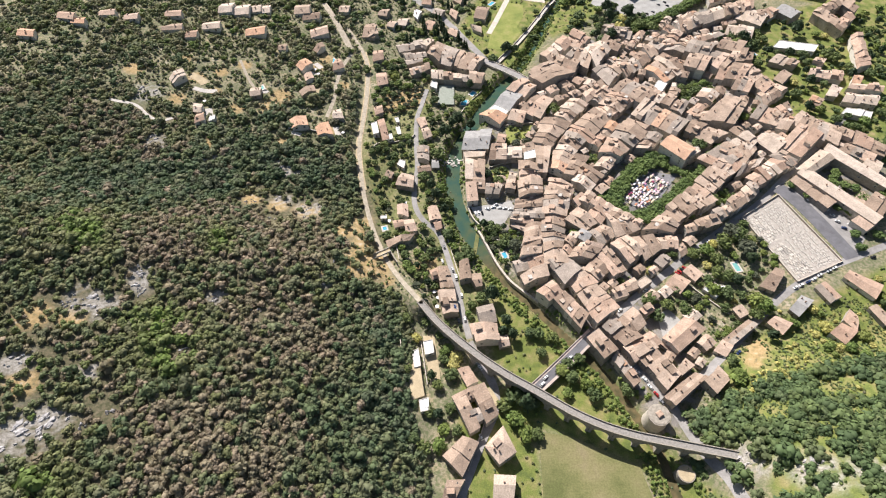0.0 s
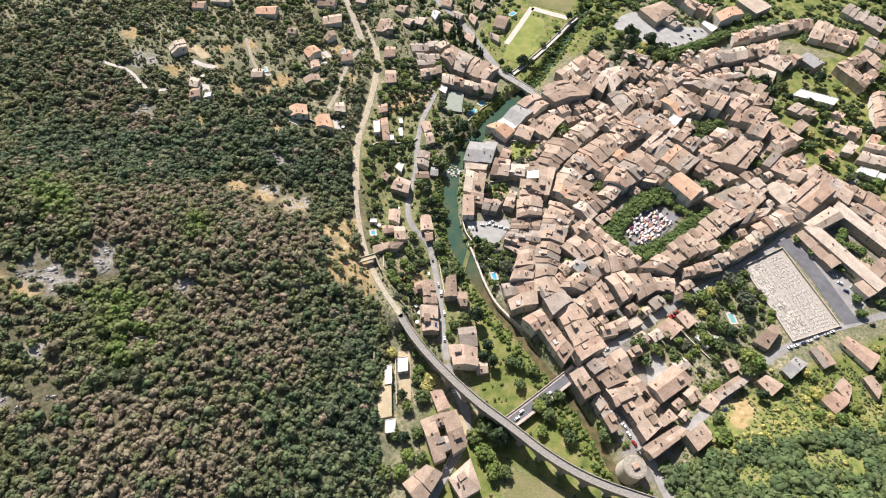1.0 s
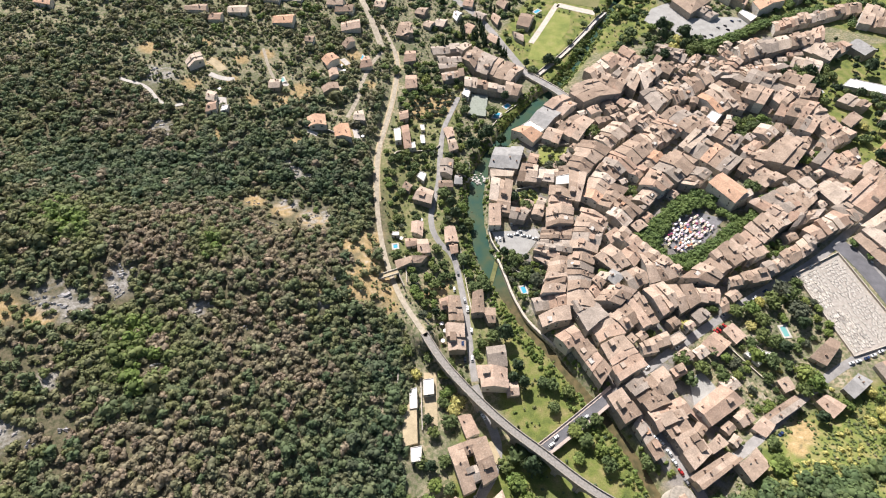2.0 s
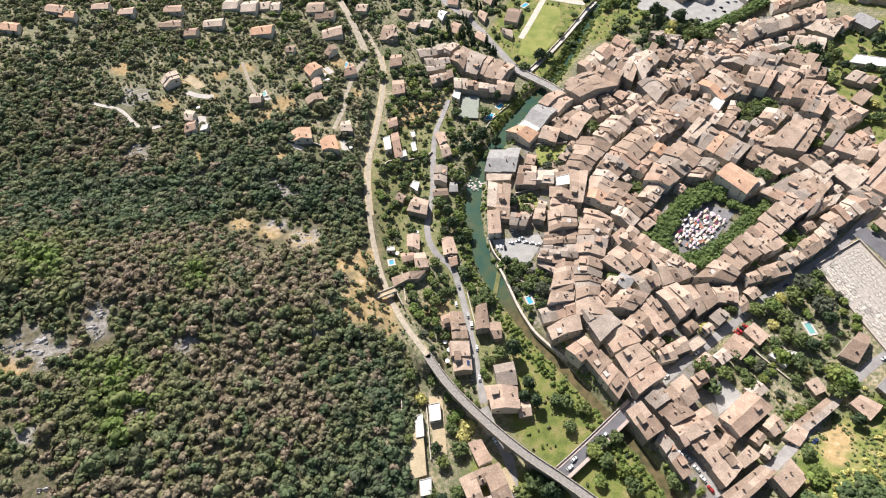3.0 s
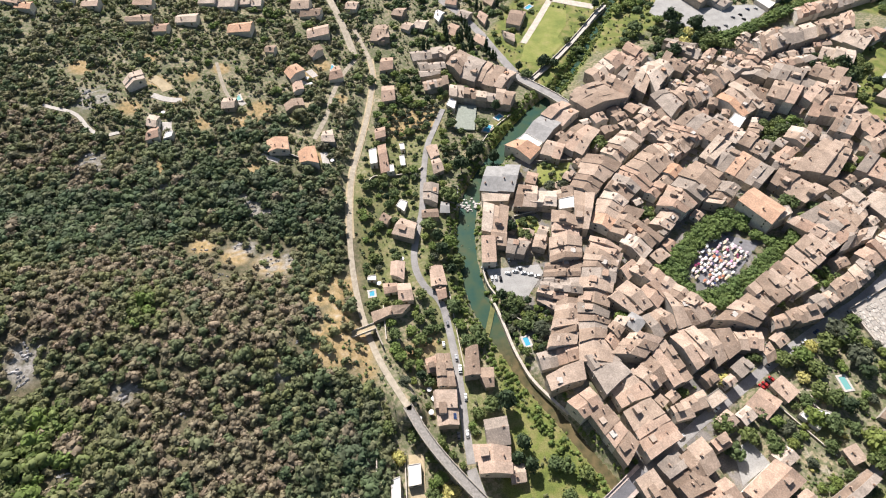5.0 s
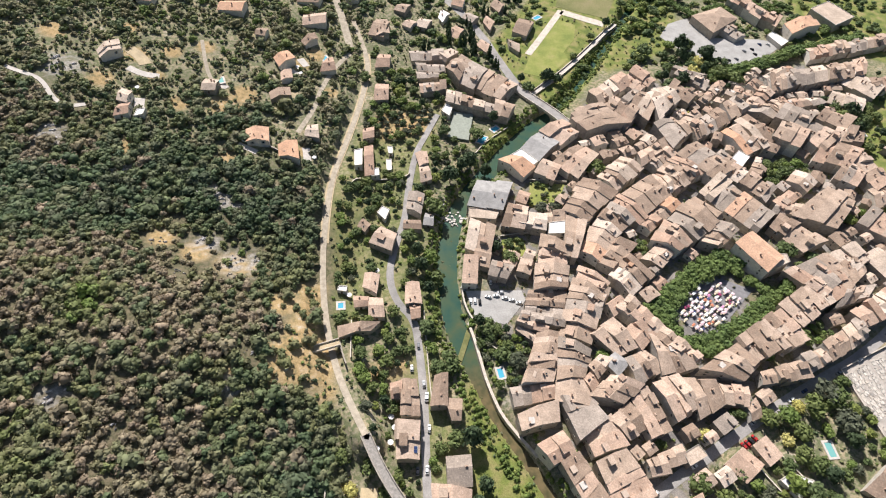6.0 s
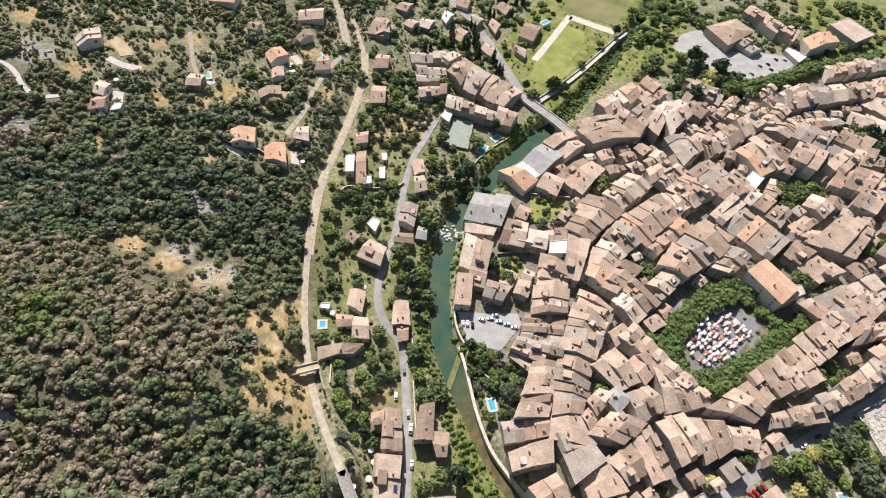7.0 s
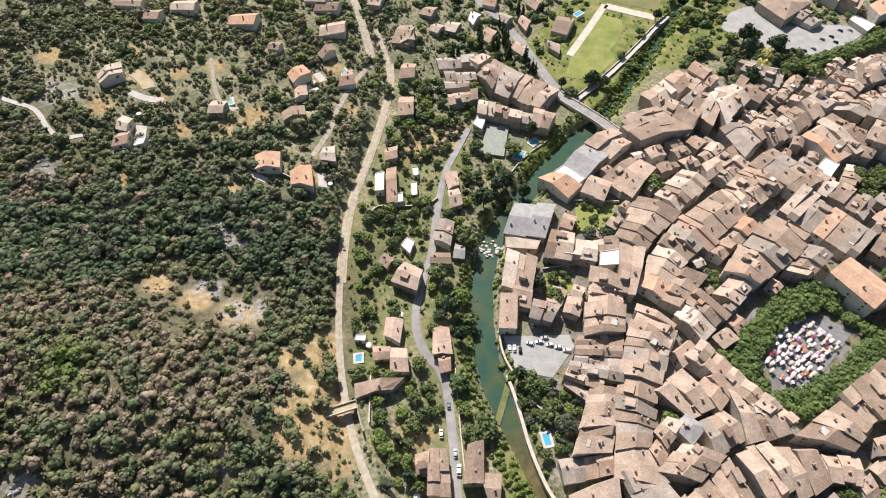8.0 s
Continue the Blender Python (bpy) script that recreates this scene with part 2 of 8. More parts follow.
class Solid:
    """Collects boxes and prisms into one mesh."""

    def __init__(self):
        self.v, self.f, self.s = [], [], []

    def hexa(self, bottom, top, slot=0):
        k = len(self.v)
        self.v += [tuple(p) for p in bottom] + [tuple(p) for p in top]
        m = len(bottom)
        self.f += [tuple(range(k + m - 1, k - 1, -1)), tuple(range(k + m, k + 2 * m))]
        self.f += [(k + i, k + (i + 1) % m, k + m + (i + 1) % m, k + m + i) for i in range(m)]
        self.s += [slot] * (m + 2)
        return self

    def box(self, x0, y0, z0, x1, y1, z1, slot=0, taper=1.0):
        cx, cy = (x0 + x1) / 2, (y0 + y1) / 2
        q = [(x0, y0), (x1, y0), (x1, y1), (x0, y1)]
        return self.hexa([(*p, z0) for p in q], [(cx + (p[0] - cx) * taper, cy + (p[1] - cy) * taper, z1) for p in q], slot)

    def disc(self, cx, cy, z0, z1, r0, r1, n=12, slot=0):
        ring = [(math.cos(2 * math.pi * i / n), math.sin(2 * math.pi * i / n)) for i in range(n)]
        return self.hexa([(cx + r0 * a, cy + r0 * b, z0) for a, b in ring], [(cx + r1 * a, cy + r1 * b, z1) for a, b in ring], slot)

    def mesh(self, name, *materials):
        return mesh_of(name, self.v, self.f, materials, self.s)


# ---- the lie of the land ----
def smooth(e0, e1, v):
    s = np.clip((v - e0) / (e1 - e0), 0.0, 1.0)
    return s * s * (3.0 - 2.0 * s)


def land(x, y):
    """Height of the natural ground, before the river bed is cut into it."""
    x, y = np.asarray(x, float), np.asarray(y, float)
    u = np.maximum(0.0, -32.0 + 9.0 * (1 - smooth(140, 200, y)) - x)
    steep = np.where(u < 110, 0.38 * u, 41.8 + 0.25 * (u - 110))
    mild = 0.05 * np.minimum(u, 30) + 0.23 * np.clip(u - 30, 0, 300) + 0.05 * np.maximum(u - 330, 0)
    k = smooth(215, 310, y)
    west = np.minimum(steep * (1 - k) + mild * k, 110.0)
    bank = 2.0 + 4.0 * smooth(-8, -34, x) * smooth(170, 240, y)
    east = 0.42 * np.clip(178.0 - y, 0, 120) * smooth(135, 200, x)
    bumps = 1.2 * np.sin(x * 0.031 + 1.3) * np.sin(y * 0.027 + 0.4) * smooth(-60, -130, x)
    south = -1.5 * smooth(190, 150, y) * smooth(0, 25, x) * smooth(130, 105, x)
    return bank + west + east + bumps + south


RIVER = np.array([(150, 700), (126.8, 638.2), (102.1, 576.5), (75.5, 513.4), (55.8, 480.9), (37.5, 454.4), (13.2, 409.1), (-2.2, 374.4), (-5.5, 348.3), (-4.0, 321.4), (1.3, 296.7), (8.0, 277.0),
                  (14.3, 268.0), (18.8, 259.0), (22.5, 250.0), (28.0, 240.0), (34.2, 230.5), (42.0, 221.5), (56.4, 204.8), (69.5, 188.0), (79.0, 177.0), (91.5, 161.0), (104.0, 141.5), (116.0, 118.0), (125.5, 90.0), (131, 40.0), (134, -80)])
PATH = np.array([(-170, 640, 25), (-120, 560, 16), (-97.4, 515.2, 13), (-90.8, 491, 12), (-88.3, 448.1, 12), (-89, 406.7, 11.5), (-90.6, 375.4, 11), (-85.9, 340.7, 11), (-78.8, 304.8, 10.5), (-69, 272.6, 10),
                 (-60.9, 253.5, 10), (-53.7, 239, 11), (-45, 225, 12.5), (-35.2, 211.9, 14), (-29.5, 204.5, 15)])


def along(points, step=2.0):
    """A polyline rounded and cut into even steps."""
    p = np.asarray(points, float)
    for _ in range(2):
        a, b = p[:-1], p[1:]
        mid = np.empty((2 * len(a), p.shape[1]))
        mid[0::2], mid[1::2] = 0.75 * a + 0.25 * b, 0.25 * a + 0.75 * b
        p = np.vstack([p[:1], mid, p[-1:]])
    d = np.r_[0, np.cumsum(np.hypot(*np.diff(p[:, :2], axis=0).T))]
    s = np.linspace(0, d[-1], max(2, int(d[-1] / step) + 1))
    return np.column_stack([np.interp(s, d, p[:, i]) for i in range(p.shape[1])])


def nearest(x, y, line):
    """Distance to a fine polyline, and the index of the nearest point."""
    x, y = np.asarray(x, float).ravel(), np.asarray(y, float).ravel()
    best, who = np.full(len(x), 1e9), np.zeros(len(x), int)
    for i, q in enumerate(line):
        d = np.hypot(x - q[0], y - q[1])
        near = d < best
        best[near], who[near] = d[near], i
    return best, who


RIVER_LINE, PATH_LINE = along(RIVER, 3.0), along(PATH, 3.0)


def ground_height(x, y):
    shape = np.shape(x)
    x, y = np.asarray(x, float).ravel(), np.asarray(y, float).ravel()
    z = land(x, y)
    d, i = nearest(x, y, PATH_LINE)
    k = smooth(11, 3.5, d)
    z = z * (1 - k) + PATH_LINE[i, 2] * k
    d, i = nearest(x, y, RIVER_LINE)
    half = 7.0 - 3.2 * smooth(470, 500, y) - 3.3 * smooth(262, 240, y)
    return np.minimum(z, -4.2 + 1.1 * np.maximum(0, d - half + 1.5)).reshape(shape)


def inside(x, y, poly):
    x, y = np.asarray(x, float), np.asarray(y, float)
    r = np.zeros(x.shape, bool)
    for (ax, ay), (bx, by) in zip(poly, poly[1:] + poly[:1]):
        r ^= ((ay > y) != (by > y)) & (x < (bx - ax) * (y - ay) / (by - ay + 1e-12) + ax)
    return r


def within(x, y, poly):
    """Whether one point lies in a polygon."""
    r = False
    ax, ay = poly[-1]
    for bx, by in poly:
        if (ay > y) != (by > y) and x < (bx - ax) * (y - ay) / (by - ay) + ax:
            r = not r
        ax, ay = bx, by
    return r


TOWN = [(25, 300), (14, 345), (30, 405), (68, 465), (95, 520), (180, 560), (300, 600), (300, 545), (306, 480), (290, 412), (372, 372), (362, 312), (318, 300), (292, 345), (250, 306), (190, 262), (148, 232), (150, 190), (160, 150), (150, 120), (128, 110), (92, 178), (40, 240)]
WEST_BANK = [(-30, 470), (-24, 380), (-18, 330), (-4, 300), (2, 260), (16, 215), (20, 190), (4, 190), (-16, 240), (-34, 290), (-44, 270), (-60, 262), (-76, 320), (-86, 350), (-84, 420), (-60, 440)]
MEADOWS = [[(306, 560), (306, 480), (292, 412), (372, 374), (480, 330), (560, 420), (560, 600), (420, 600)], [(-5, 60), (45, 60), (48, 118), (108, 92), (125, 60), (160, 60), (120, 110), (105, 150), (80, 178), (48, 212), (28, 245), (14, 252), (22, 205), (20, 165), (45, 140), (-2, 150)],
           [(40, 500), (60, 470), (150, 640), (190, 720), (60, 720), (0, 560)], [(165, 150), (170, 60), (420, 20), (480, 215), (330, 240), (222, 190)],
           [(5, 440), (30, 470), (40, 455), (15, 415)], [(105, 545), (165, 590), (180, 650), (170, 720), (120, 700), (110, 600)], [(300, 640), (520, 560), (620, 760), (300, 760)]]


CLEARINGS = [[(-74, 449), (-34, 464), (-32, 436), (-70, 418)], [(-90, 238), (-72, 262), (-55, 246), (-54, 228), (-82, 218)], [(-44, 237), (-31, 247), (-16, 257), (-18, 242), (-33, 235)], [(-88, 285), (-82, 262), (-84, 246), (-74, 250), (-70, 290)], [(-104, 222), (-98, 226), (-96, 217), (-102, 215)], [(-128, 280), (-118, 290), (-106, 292), (-108, 284), (-120, 278)], [(-62, 220), (-52, 230), (-48, 222), (-56, 214)]]


DRY_SPOTS = [(-173, 408, 11), (-165, 424, 10), (-249, 399, 8), (-223, 445, 7), (-205, 460, 7), (-294, 430, 9), (-158, 337, 5), (-200, 398, 7), (-212, 349, 7), (-133, 491, 8), (-111, 453, 6), (-256, 456, 6), (-155, 363, 5), (-241, 431, 8), (-222, 416, 6), (-139, 475, 7), (-114, 385, 5), (192, 155, 6), (198, 164, 7), (204, 170, 7), (-258, 164, 10), (-247, 122, 9), (-238, 165, 8), (-124, 285, 9), (-144, 287, 8), (-164, 290, 7), (-90, 267, 8)]


def zone(x, y, polys, soft=3.0):
    m = np.zeros(np.shape(x))
    for dx, dy in ((0, 0), (soft, 0), (-soft, 0), (0, soft), (0, -soft)):
        hit = np.zeros(np.shape(x), bool)
        for p in polys:
            hit |= inside(x + dx, y + dy, p)
        m += 0.2 * hit
    return m


FAR_STEPS = 60.0 * 1.22 ** np.arange(1, 20)
GRID_X = np.r_[-430 - FAR_STEPS[::-1], np.arange(-430, 430.1, 2.5), 430 + FAR_STEPS]
GRID_Y = np.r_[-20 - FAR_STEPS[::-1], np.arange(-20, 740.1, 2.5), 740 + FAR_STEPS]
gx, gy = np.meshgrid(GRID_X, GRID_Y)
GRID_Z = ground_height(gx, gy)


def ground_at(x, y):
    """Height of the ground sheet at one place."""
    x, y = min(max(float(x), GRID_X[0]), GRID_X[-2]), min(max(float(y), GRID_Y[0]), GRID_Y[-2])
    i, j = min(np.searchsorted(GRID_X, x, "right") - 1, len(GRID_X) - 2), min(np.searchsorted(GRID_Y, y, "right") - 1, len(GRID_Y) - 2)
    s, t = (x - GRID_X[i]) / (GRID_X[i + 1] - GRID_X[i]), (y - GRID_Y[j]) / (GRID_Y[j + 1] - GRID_Y[j])
    return float((GRID_Z[j, i] * (1 - s) + GRID_Z[j, i + 1] * s) * (1 - t) + (GRID_Z[j + 1, i] * (1 - s) + GRID_Z[j + 1, i + 1] * s) * t)


def broken(x, y):
    """Uneven bands of bare rock, about ten metres apart."""
    return np.sin(x * 0.52 + 2.0 * np.sin(y * 0.36)) * np.sin(y * 0.61 + 2.0 * np.sin(x * 0.33))


def build_ground():
    w, h = len(GRID_X), len(GRID_Y)
    i = (np.arange(h - 1)[:, None] * w + np.arange(w - 1)[None, :]).ravel()
    rocks = np.zeros(gx.shape)
    for cx, cy, r in ((-236, 94, 17), (-225, 104, 11), (-236, 179, 12), (-222, 174, 11), (-162, 191, 7), (-209, 198, 11), (-255, 134, 10), (-157, 332, 12), (-140, 328, 9), (-143, 295, 9), (-120, 288, 12), (-215, 134, 8), (-95, 215, 6), (-205, 330, 9), (166, 90, 12), (190, 79, 13), (214, 75, 13), (234, 72, 12), (-275, 400, 14), (-250, 340, 12), (-14, 366, 9), (-5, 362, 7)):
        rocks = np.maximum(rocks, smooth(r * 1.3, r * 0.5, np.hypot(gx - cx, gy - cy)) * 0.9)
    rocks = rocks * smooth(-0.5, 0.2, broken(gx, gy))
    ochre = zone(gx, gy, CLEARINGS)
    for cx, cy, r in DRY_SPOTS:
        ochre = np.maximum(ochre, smooth(r * 1.25, r * 0.6, np.hypot(gx - cx, gy - cy)))
    me = fast_mesh("ground", np.column_stack([gx.ravel(), gy.ravel(), GRID_Z.ravel()]), np.column_stack([i, i + 1, i + 1 + w, i + w]), [], GROUND,
                   {"green": np.maximum(zone(gx, gy, MEADOWS), 0.5 * zone(gx, gy, [WEST_BANK])).ravel(), "paved": zone(gx, gy, [TOWN]).ravel(), "stony": rocks.ravel(), "ochre": ochre.ravel(),
                    "litter": (smooth(-45, -75, gx) * (1 - smooth(330, 400, gy + 0.12 * (gx + 200))) * (1 - zone(gx, gy, CLEARINGS))).ravel()})
    me.polygons.foreach_set("use_smooth", [True] * len(me.polygons))
    tagged(new("ground", me), "dry stony hillside and valley ground with grass and paved town lanes", "ground", kind="structure")


build_ground()

# a map of what is built on, in one-metre cells, so that plants keep clear
MAP_X, MAP_Y, MAP_W, MAP_H = -430, -20, 860, 760
taken = np.zeros((MAP_H, MAP_W), bool)


def claim(poly, grow=0.0):
    p = np.asarray(poly, float)
    c = p.mean(0)
    p = c + (p - c) * (1 + grow / max(1.0, np.abs(p - c).max()))
    x0, y0 = np.floor(p.min(0)).astype(int)
    x1, y1 = np.ceil(p.max(0)).astype(int)
    x0, x1, y0, y1 = max(x0, MAP_X), min(x1, MAP_X + MAP_W - 1), max(y0, MAP_Y), min(y1, MAP_Y + MAP_H - 1)
    if x1 < x0 or y1 < y0:
        return
    gx, gy = np.meshgrid(np.arange(x0, x1 + 1) + 0.5, np.arange(y0, y1 + 1) + 0.5)
    taken[y0 - MAP_Y:y1 + 1 - MAP_Y, x0 - MAP_X:x1 + 1 - MAP_X] |= inside(gx, gy, [tuple(q) for q in p])


def claim_line(points, half):
    for (ax, ay), (bx, by) in zip(points[:-1, :2], points[1:, :2]):
        d = np.array([by - ay, ax - bx])
        d = d / (np.hypot(*d) + 1e-9) * half
        e = np.array([bx - ax, by - ay]) * 0.2
        claim([(ax + d[0] - e[0], ay + d[1] - e[1]), (bx + d[0] + e[0], by + d[1] + e[1]), (bx - d[0] + e[0], by - d[1] + e[1]), (ax - d[0] - e[0], ay - d[1] - e[1])])


def free(x, y, r=0.0):
    for dx, dy in ((0, 0), (r, 0), (-r, 0), (0, r), (0, -r)):
        i, j = int(y + dy - MAP_Y), int(x + dx - MAP_X)
        if 0 <= i < MAP_H and 0 <= j < MAP_W and taken[i, j]:
            return False
    return True


# ---- roads, paths and water ----


def sides(line):
    t = np.gradient(line[:, :2], axis=0)
    t /= np.hypot(t[:, 0], t[:, 1])[:, None] + 1e-9
    return np.column_stack([-t[:, 1], t[:, 0]])


def ribbon(name, points, width, material, label, category, lift=0.12, level=None, step=2.5, keep=True, drape=False):
    """A strip of road, path or water that follows the ground, with a little thickness."""
    line = along(points, step)
    s = sides(line)
    ks = (-0.5, -0.17, 0.17, 0.5)
    top = []
    for k in ks:
        xy = line[:, :2] + s * width * k
        z = np.full(len(xy), level) if level is not None else ground_height(xy[:, 0], xy[:, 1]) + lift if drape else np.maximum(ground_height(xy[:, 0], xy[:, 1]), ground_height(line[:, 0], line[:, 1])) + lift
        top.append(np.column_stack([xy, z]))
    if level is None and not drape:
        flat = np.max([t[:, 2] for t in top], axis=0)
        for t in top:
            t[:, 2] = flat
    edge0, edge1 = top[0] - (0, 0, 0.8), top[-1] - (0, 0, 0.8)
    rows = [edge0, *top, edge1]
    m, k = len(line), len(rows)
    v = np.concatenate(rows)
    i = (np.arange(k - 1)[:, None] * m + np.arange(m - 1)[None, :]).ravel()
    me = fast_mesh(name, v, np.column_stack([i, i + 1, i + 1 + m, i + m])[:, ::-1], [], material)
    me.polygons.foreach_set("use_smooth", [False] * len(me.polygons))
    ob = tagged(new(name, me), label, category, kind="structure")
    if keep:
        claim_line(line, width / 2 + 0.5)
    return ob


def patch(name, poly, material, label, category, lift=0.1, step=4.0, keep=True):
    """A flat piece of made ground with a kerb-like edge."""
    p = [Vector((x, y, 0)) for x, y in poly]
    z = max(ground_at(v.x, v.y) for v in p) + lift
    me = Solid().hexa([(v.x, v.y, z - 1.2) for v in p], [(v.x, v.y, z) for v in p]).mesh(name, material)
    if keep:
        claim(poly)
    return tagged(new(name, me), label, category, kind="structure"), z


river = ribbon("river", RIVER, 17, WATER, "green slow river over a stony bed", "river", level=-3.0, keep=False)
ys = np.array([v.co.y for v in river.data.vertices])
river.data.attributes.new("shallow", "FLOAT", "POINT").data.foreach_set("value", smooth(266, 240, ys).astype(np.float32))
ribbon("verge_railbed", [(-97.4, 515.2), (-91, 491), (-88.5, 448), (-89.2, 406.7), (-90.9, 375.4), (-86, 340.7), (-81, 318)], 5.6, BARE, "bare sandy verge of the old railway bed", "verge", lift=0.32)
ribbon("path_railbed", PATH[1:], 3.6, TRACK, "pale stony track on the old railway bed", "track", lift=0.5)
ribbon("road_north", [(-148, 594), (-132.5, 564), (-120, 536), (-110.7, 514)], 6, TRACK, "pale worn road among villas", "road")
ribbon("road_upper", [(-60, 650), (-45.4, 627), (-25.6, 605.7), (-6.2, 583.3), (13.4, 544.4), (38.1, 500.3)], 7.5, ASPHALT, "grey two-lane road to the upper bridge", "road")
ribbon("lane_river", [(-29.6, 459.2), (-34.8, 433.1), (-39.2, 413.6), (-38.2, 374.3), (-35.6, 348.3), (-38.1, 326.5), (-38, 303.7), (-29.8, 286.3), (-17.3, 278.2), (-10.9, 257.3), (-3.9, 229.6), (1.1, 200.9), (5.3, 180.6)], 4.4, ASPHALT, "narrow grey lane along the west bank", "lane")
ribbon("lane_south", [(5.3, 178), (10.5, 165.3), (22.3, 144.9), (21.3, 127.4), (12.1, 110.8), (5.4, 95), (-3, 75.5), (-10, 40), (-12, 0), (-8, -66)], 5.5, ASPHALT, "grey lane under the viaduct into the hamlet", "lane")
ribbon("street_quay", [(95.8, 186.1), (109.4, 169.6), (121.6, 151.2), (135.7, 129.4), (142, 111), (148, 95), (155, 83), (158, 66)], 5.6, ASPHALT, "grey street along the river houses", "street", drape=True)
ribbon("street_ring", [(92, 180), (123.7, 207.5), (149, 227.1), (180.5, 251.8), (213.7, 275.7), (248.4, 298.4), (289.7, 337.4), (321.2, 365.9), (370, 410)], 5.6, ASPHALT, "wide grey street round the old town", "street")
ribbon("street_east", [(140, 133), (161.2, 149.4), (185.8, 170.3), (213.8, 193.7), (237.1, 212.6), (269.1, 231.4), (300, 243), (350, 262)], 5.4, ASPHALT, "grey street between villas and cemetery", "street", drape=True)
ribbon("road_cemetery", [(270, 318), (283, 298), (300, 243)], 13, DARK_ASPHALT, "dark new asphalt road beside the cemetery wall", "road", lift=0.2)

# ---- houses ----


def slab(v, f, uv, top, thick=0.22):
    """A roof plane with thickness: top corners in order eave, eave, ridge, ridge (or three)."""
    k, m = len(v), len(top)
    v += [tuple(p) for p in top] + [(p[0], p[1], p[2] - thick) for p in top]
    f.append(tuple(range(k, k + m)))
    f.append(tuple(range(k + 2 * m - 1, k + m - 1, -1)))
    e = (Vector(top[1]) - Vector(top[0])).normalized()
    o = Vector(top[0])
    n = e.cross(Vector(top[-1]) - o).normalized()
    g = n.cross(e)
    flat = [((Vector(p) - o).dot(e) + o.x * 0.37, (Vector(p) - o).dot(g) + o.y * 0.53) for p in top]
    uv += flat + flat[::-1]
    for i in range(m):
        j = (i + 1) % m
        f.append((k + i, k + m + i, k + m + j, k + j))
        uv += [flat[i], flat[i], flat[j], flat[j]]


def window_mesh(w, h, shutters):
    s = Solid()
    s.box(-w / 2 - 0.12, -0.05, -h / 2 - 0.14, w / 2 + 0.12, 0.06, h / 2 + 0.12, 1)
    s.box(-w / 2, -0.02, -h / 2, w / 2, 0.085, h / 2, 0)
    s.box(-0.04, 0, -h / 2, 0.04, 0.11, h / 2, 1)
    if shutters:
        for a in (-w - 0.1, w / 2 + 0.1):
            s.box(a, 0, -h / 2, a + w / 2, 0.12, h / 2, 2)
    return s.mesh("window", GLASS_DARK, STONE_TRIM, SHUTTER)


RIDGE = plain("ridge_mortar", (0.50, 0.395, 0.315), 0.9, vary=0.2)
WINDOWS = [window_mesh(1.05, 1.6, True), window_mesh(0.95, 1.4, False), window_mesh(1.1, 1.7, True)]
DOOR_MESH = Solid().box(-0.75, -0.05, 0, 0.75, 0.07, 2.5, 1).box(-0.6, 0, 0, 0.6, 0.11, 2.3, 0).mesh("door", DOOR_WOOD, STONE_TRIM)
CHIMNEYS = []
for cw, ch in ((0.45, 1.2), (0.6, 1.0), (0.5, 1.5)):
    CHIMNEYS.append(Solid().box(-cw, -cw * 0.6, -1.7, cw, cw * 0.6, ch, 0).box(-cw - 0.1, -cw * 0.6 - 0.1, ch, cw + 0.1, cw * 0.6 + 0.1, ch + 0.12, 1)
                    .box(-cw * 0.7, -0.18, ch + 0.12, cw * 0.7, 0.18, ch + 0.4, 1).mesh("chimney", CHIMNEY, ROOFS["red"]))
SKYLIGHT = Solid().box(-0.45, -0.6, -0.05, 0.45, 0.6, 0.1, 1).box(-0.38, -0.53, 0, 0.38, 0.53, 0.13, 0).mesh("skylight", GLASS_DARK, STONE_TRIM)
rng = random.Random(11)
HOUSE_LABEL = {"": "old stone town house with a weathered pinkish-brown tile roof", "red": "house with a warm red clay tile roof", "orange": "house with a new orange tile roof",
               "grey": "old house with a grey-brown lichened tile roof", "pale": "house with a sun-bleached pale tile roof", "white": "low building with a white flat roof", "slate": "building with a grey fibre-cement roof"}


def facade(root, p, q, h, back, door):
    """Windows in storeys along the wall from p to q."""
    p, q = Vector(p), Vector(q)
    run = (q - p).length
    if run < 3.2:
        return
    turn = math.atan2(q.y - p.y, q.x - p.x)
    cols = max(1, min(4, int(run / 6.5)))
    floors = max(1, min(3, int((h - 0.4) / 2.9)))
    me = rng.choice(WINDOWS)
    put_door = rng.randrange(cols) if door else -1
    for c in range(cols):
        at = p.lerp(q, (c + 0.5) / cols)
        for s in range(floors):
            if back:
                continue
            z = h - 1.5 - s * 2.9
            if s == floors - 1 and c == put_door and z < 3.4:
                part("door", DOOR_MESH, root, at=Matrix.Translation((at.x, at.y, 0)) @ Matrix.Rotation(turn + math.pi, 4, "Z"))
            elif rng.random() < 0.52:
                part("window", me, root, at=Matrix.Translation((at.x, at.y, z)) @ Matrix.Rotation(turn + math.pi, 4, "Z"))


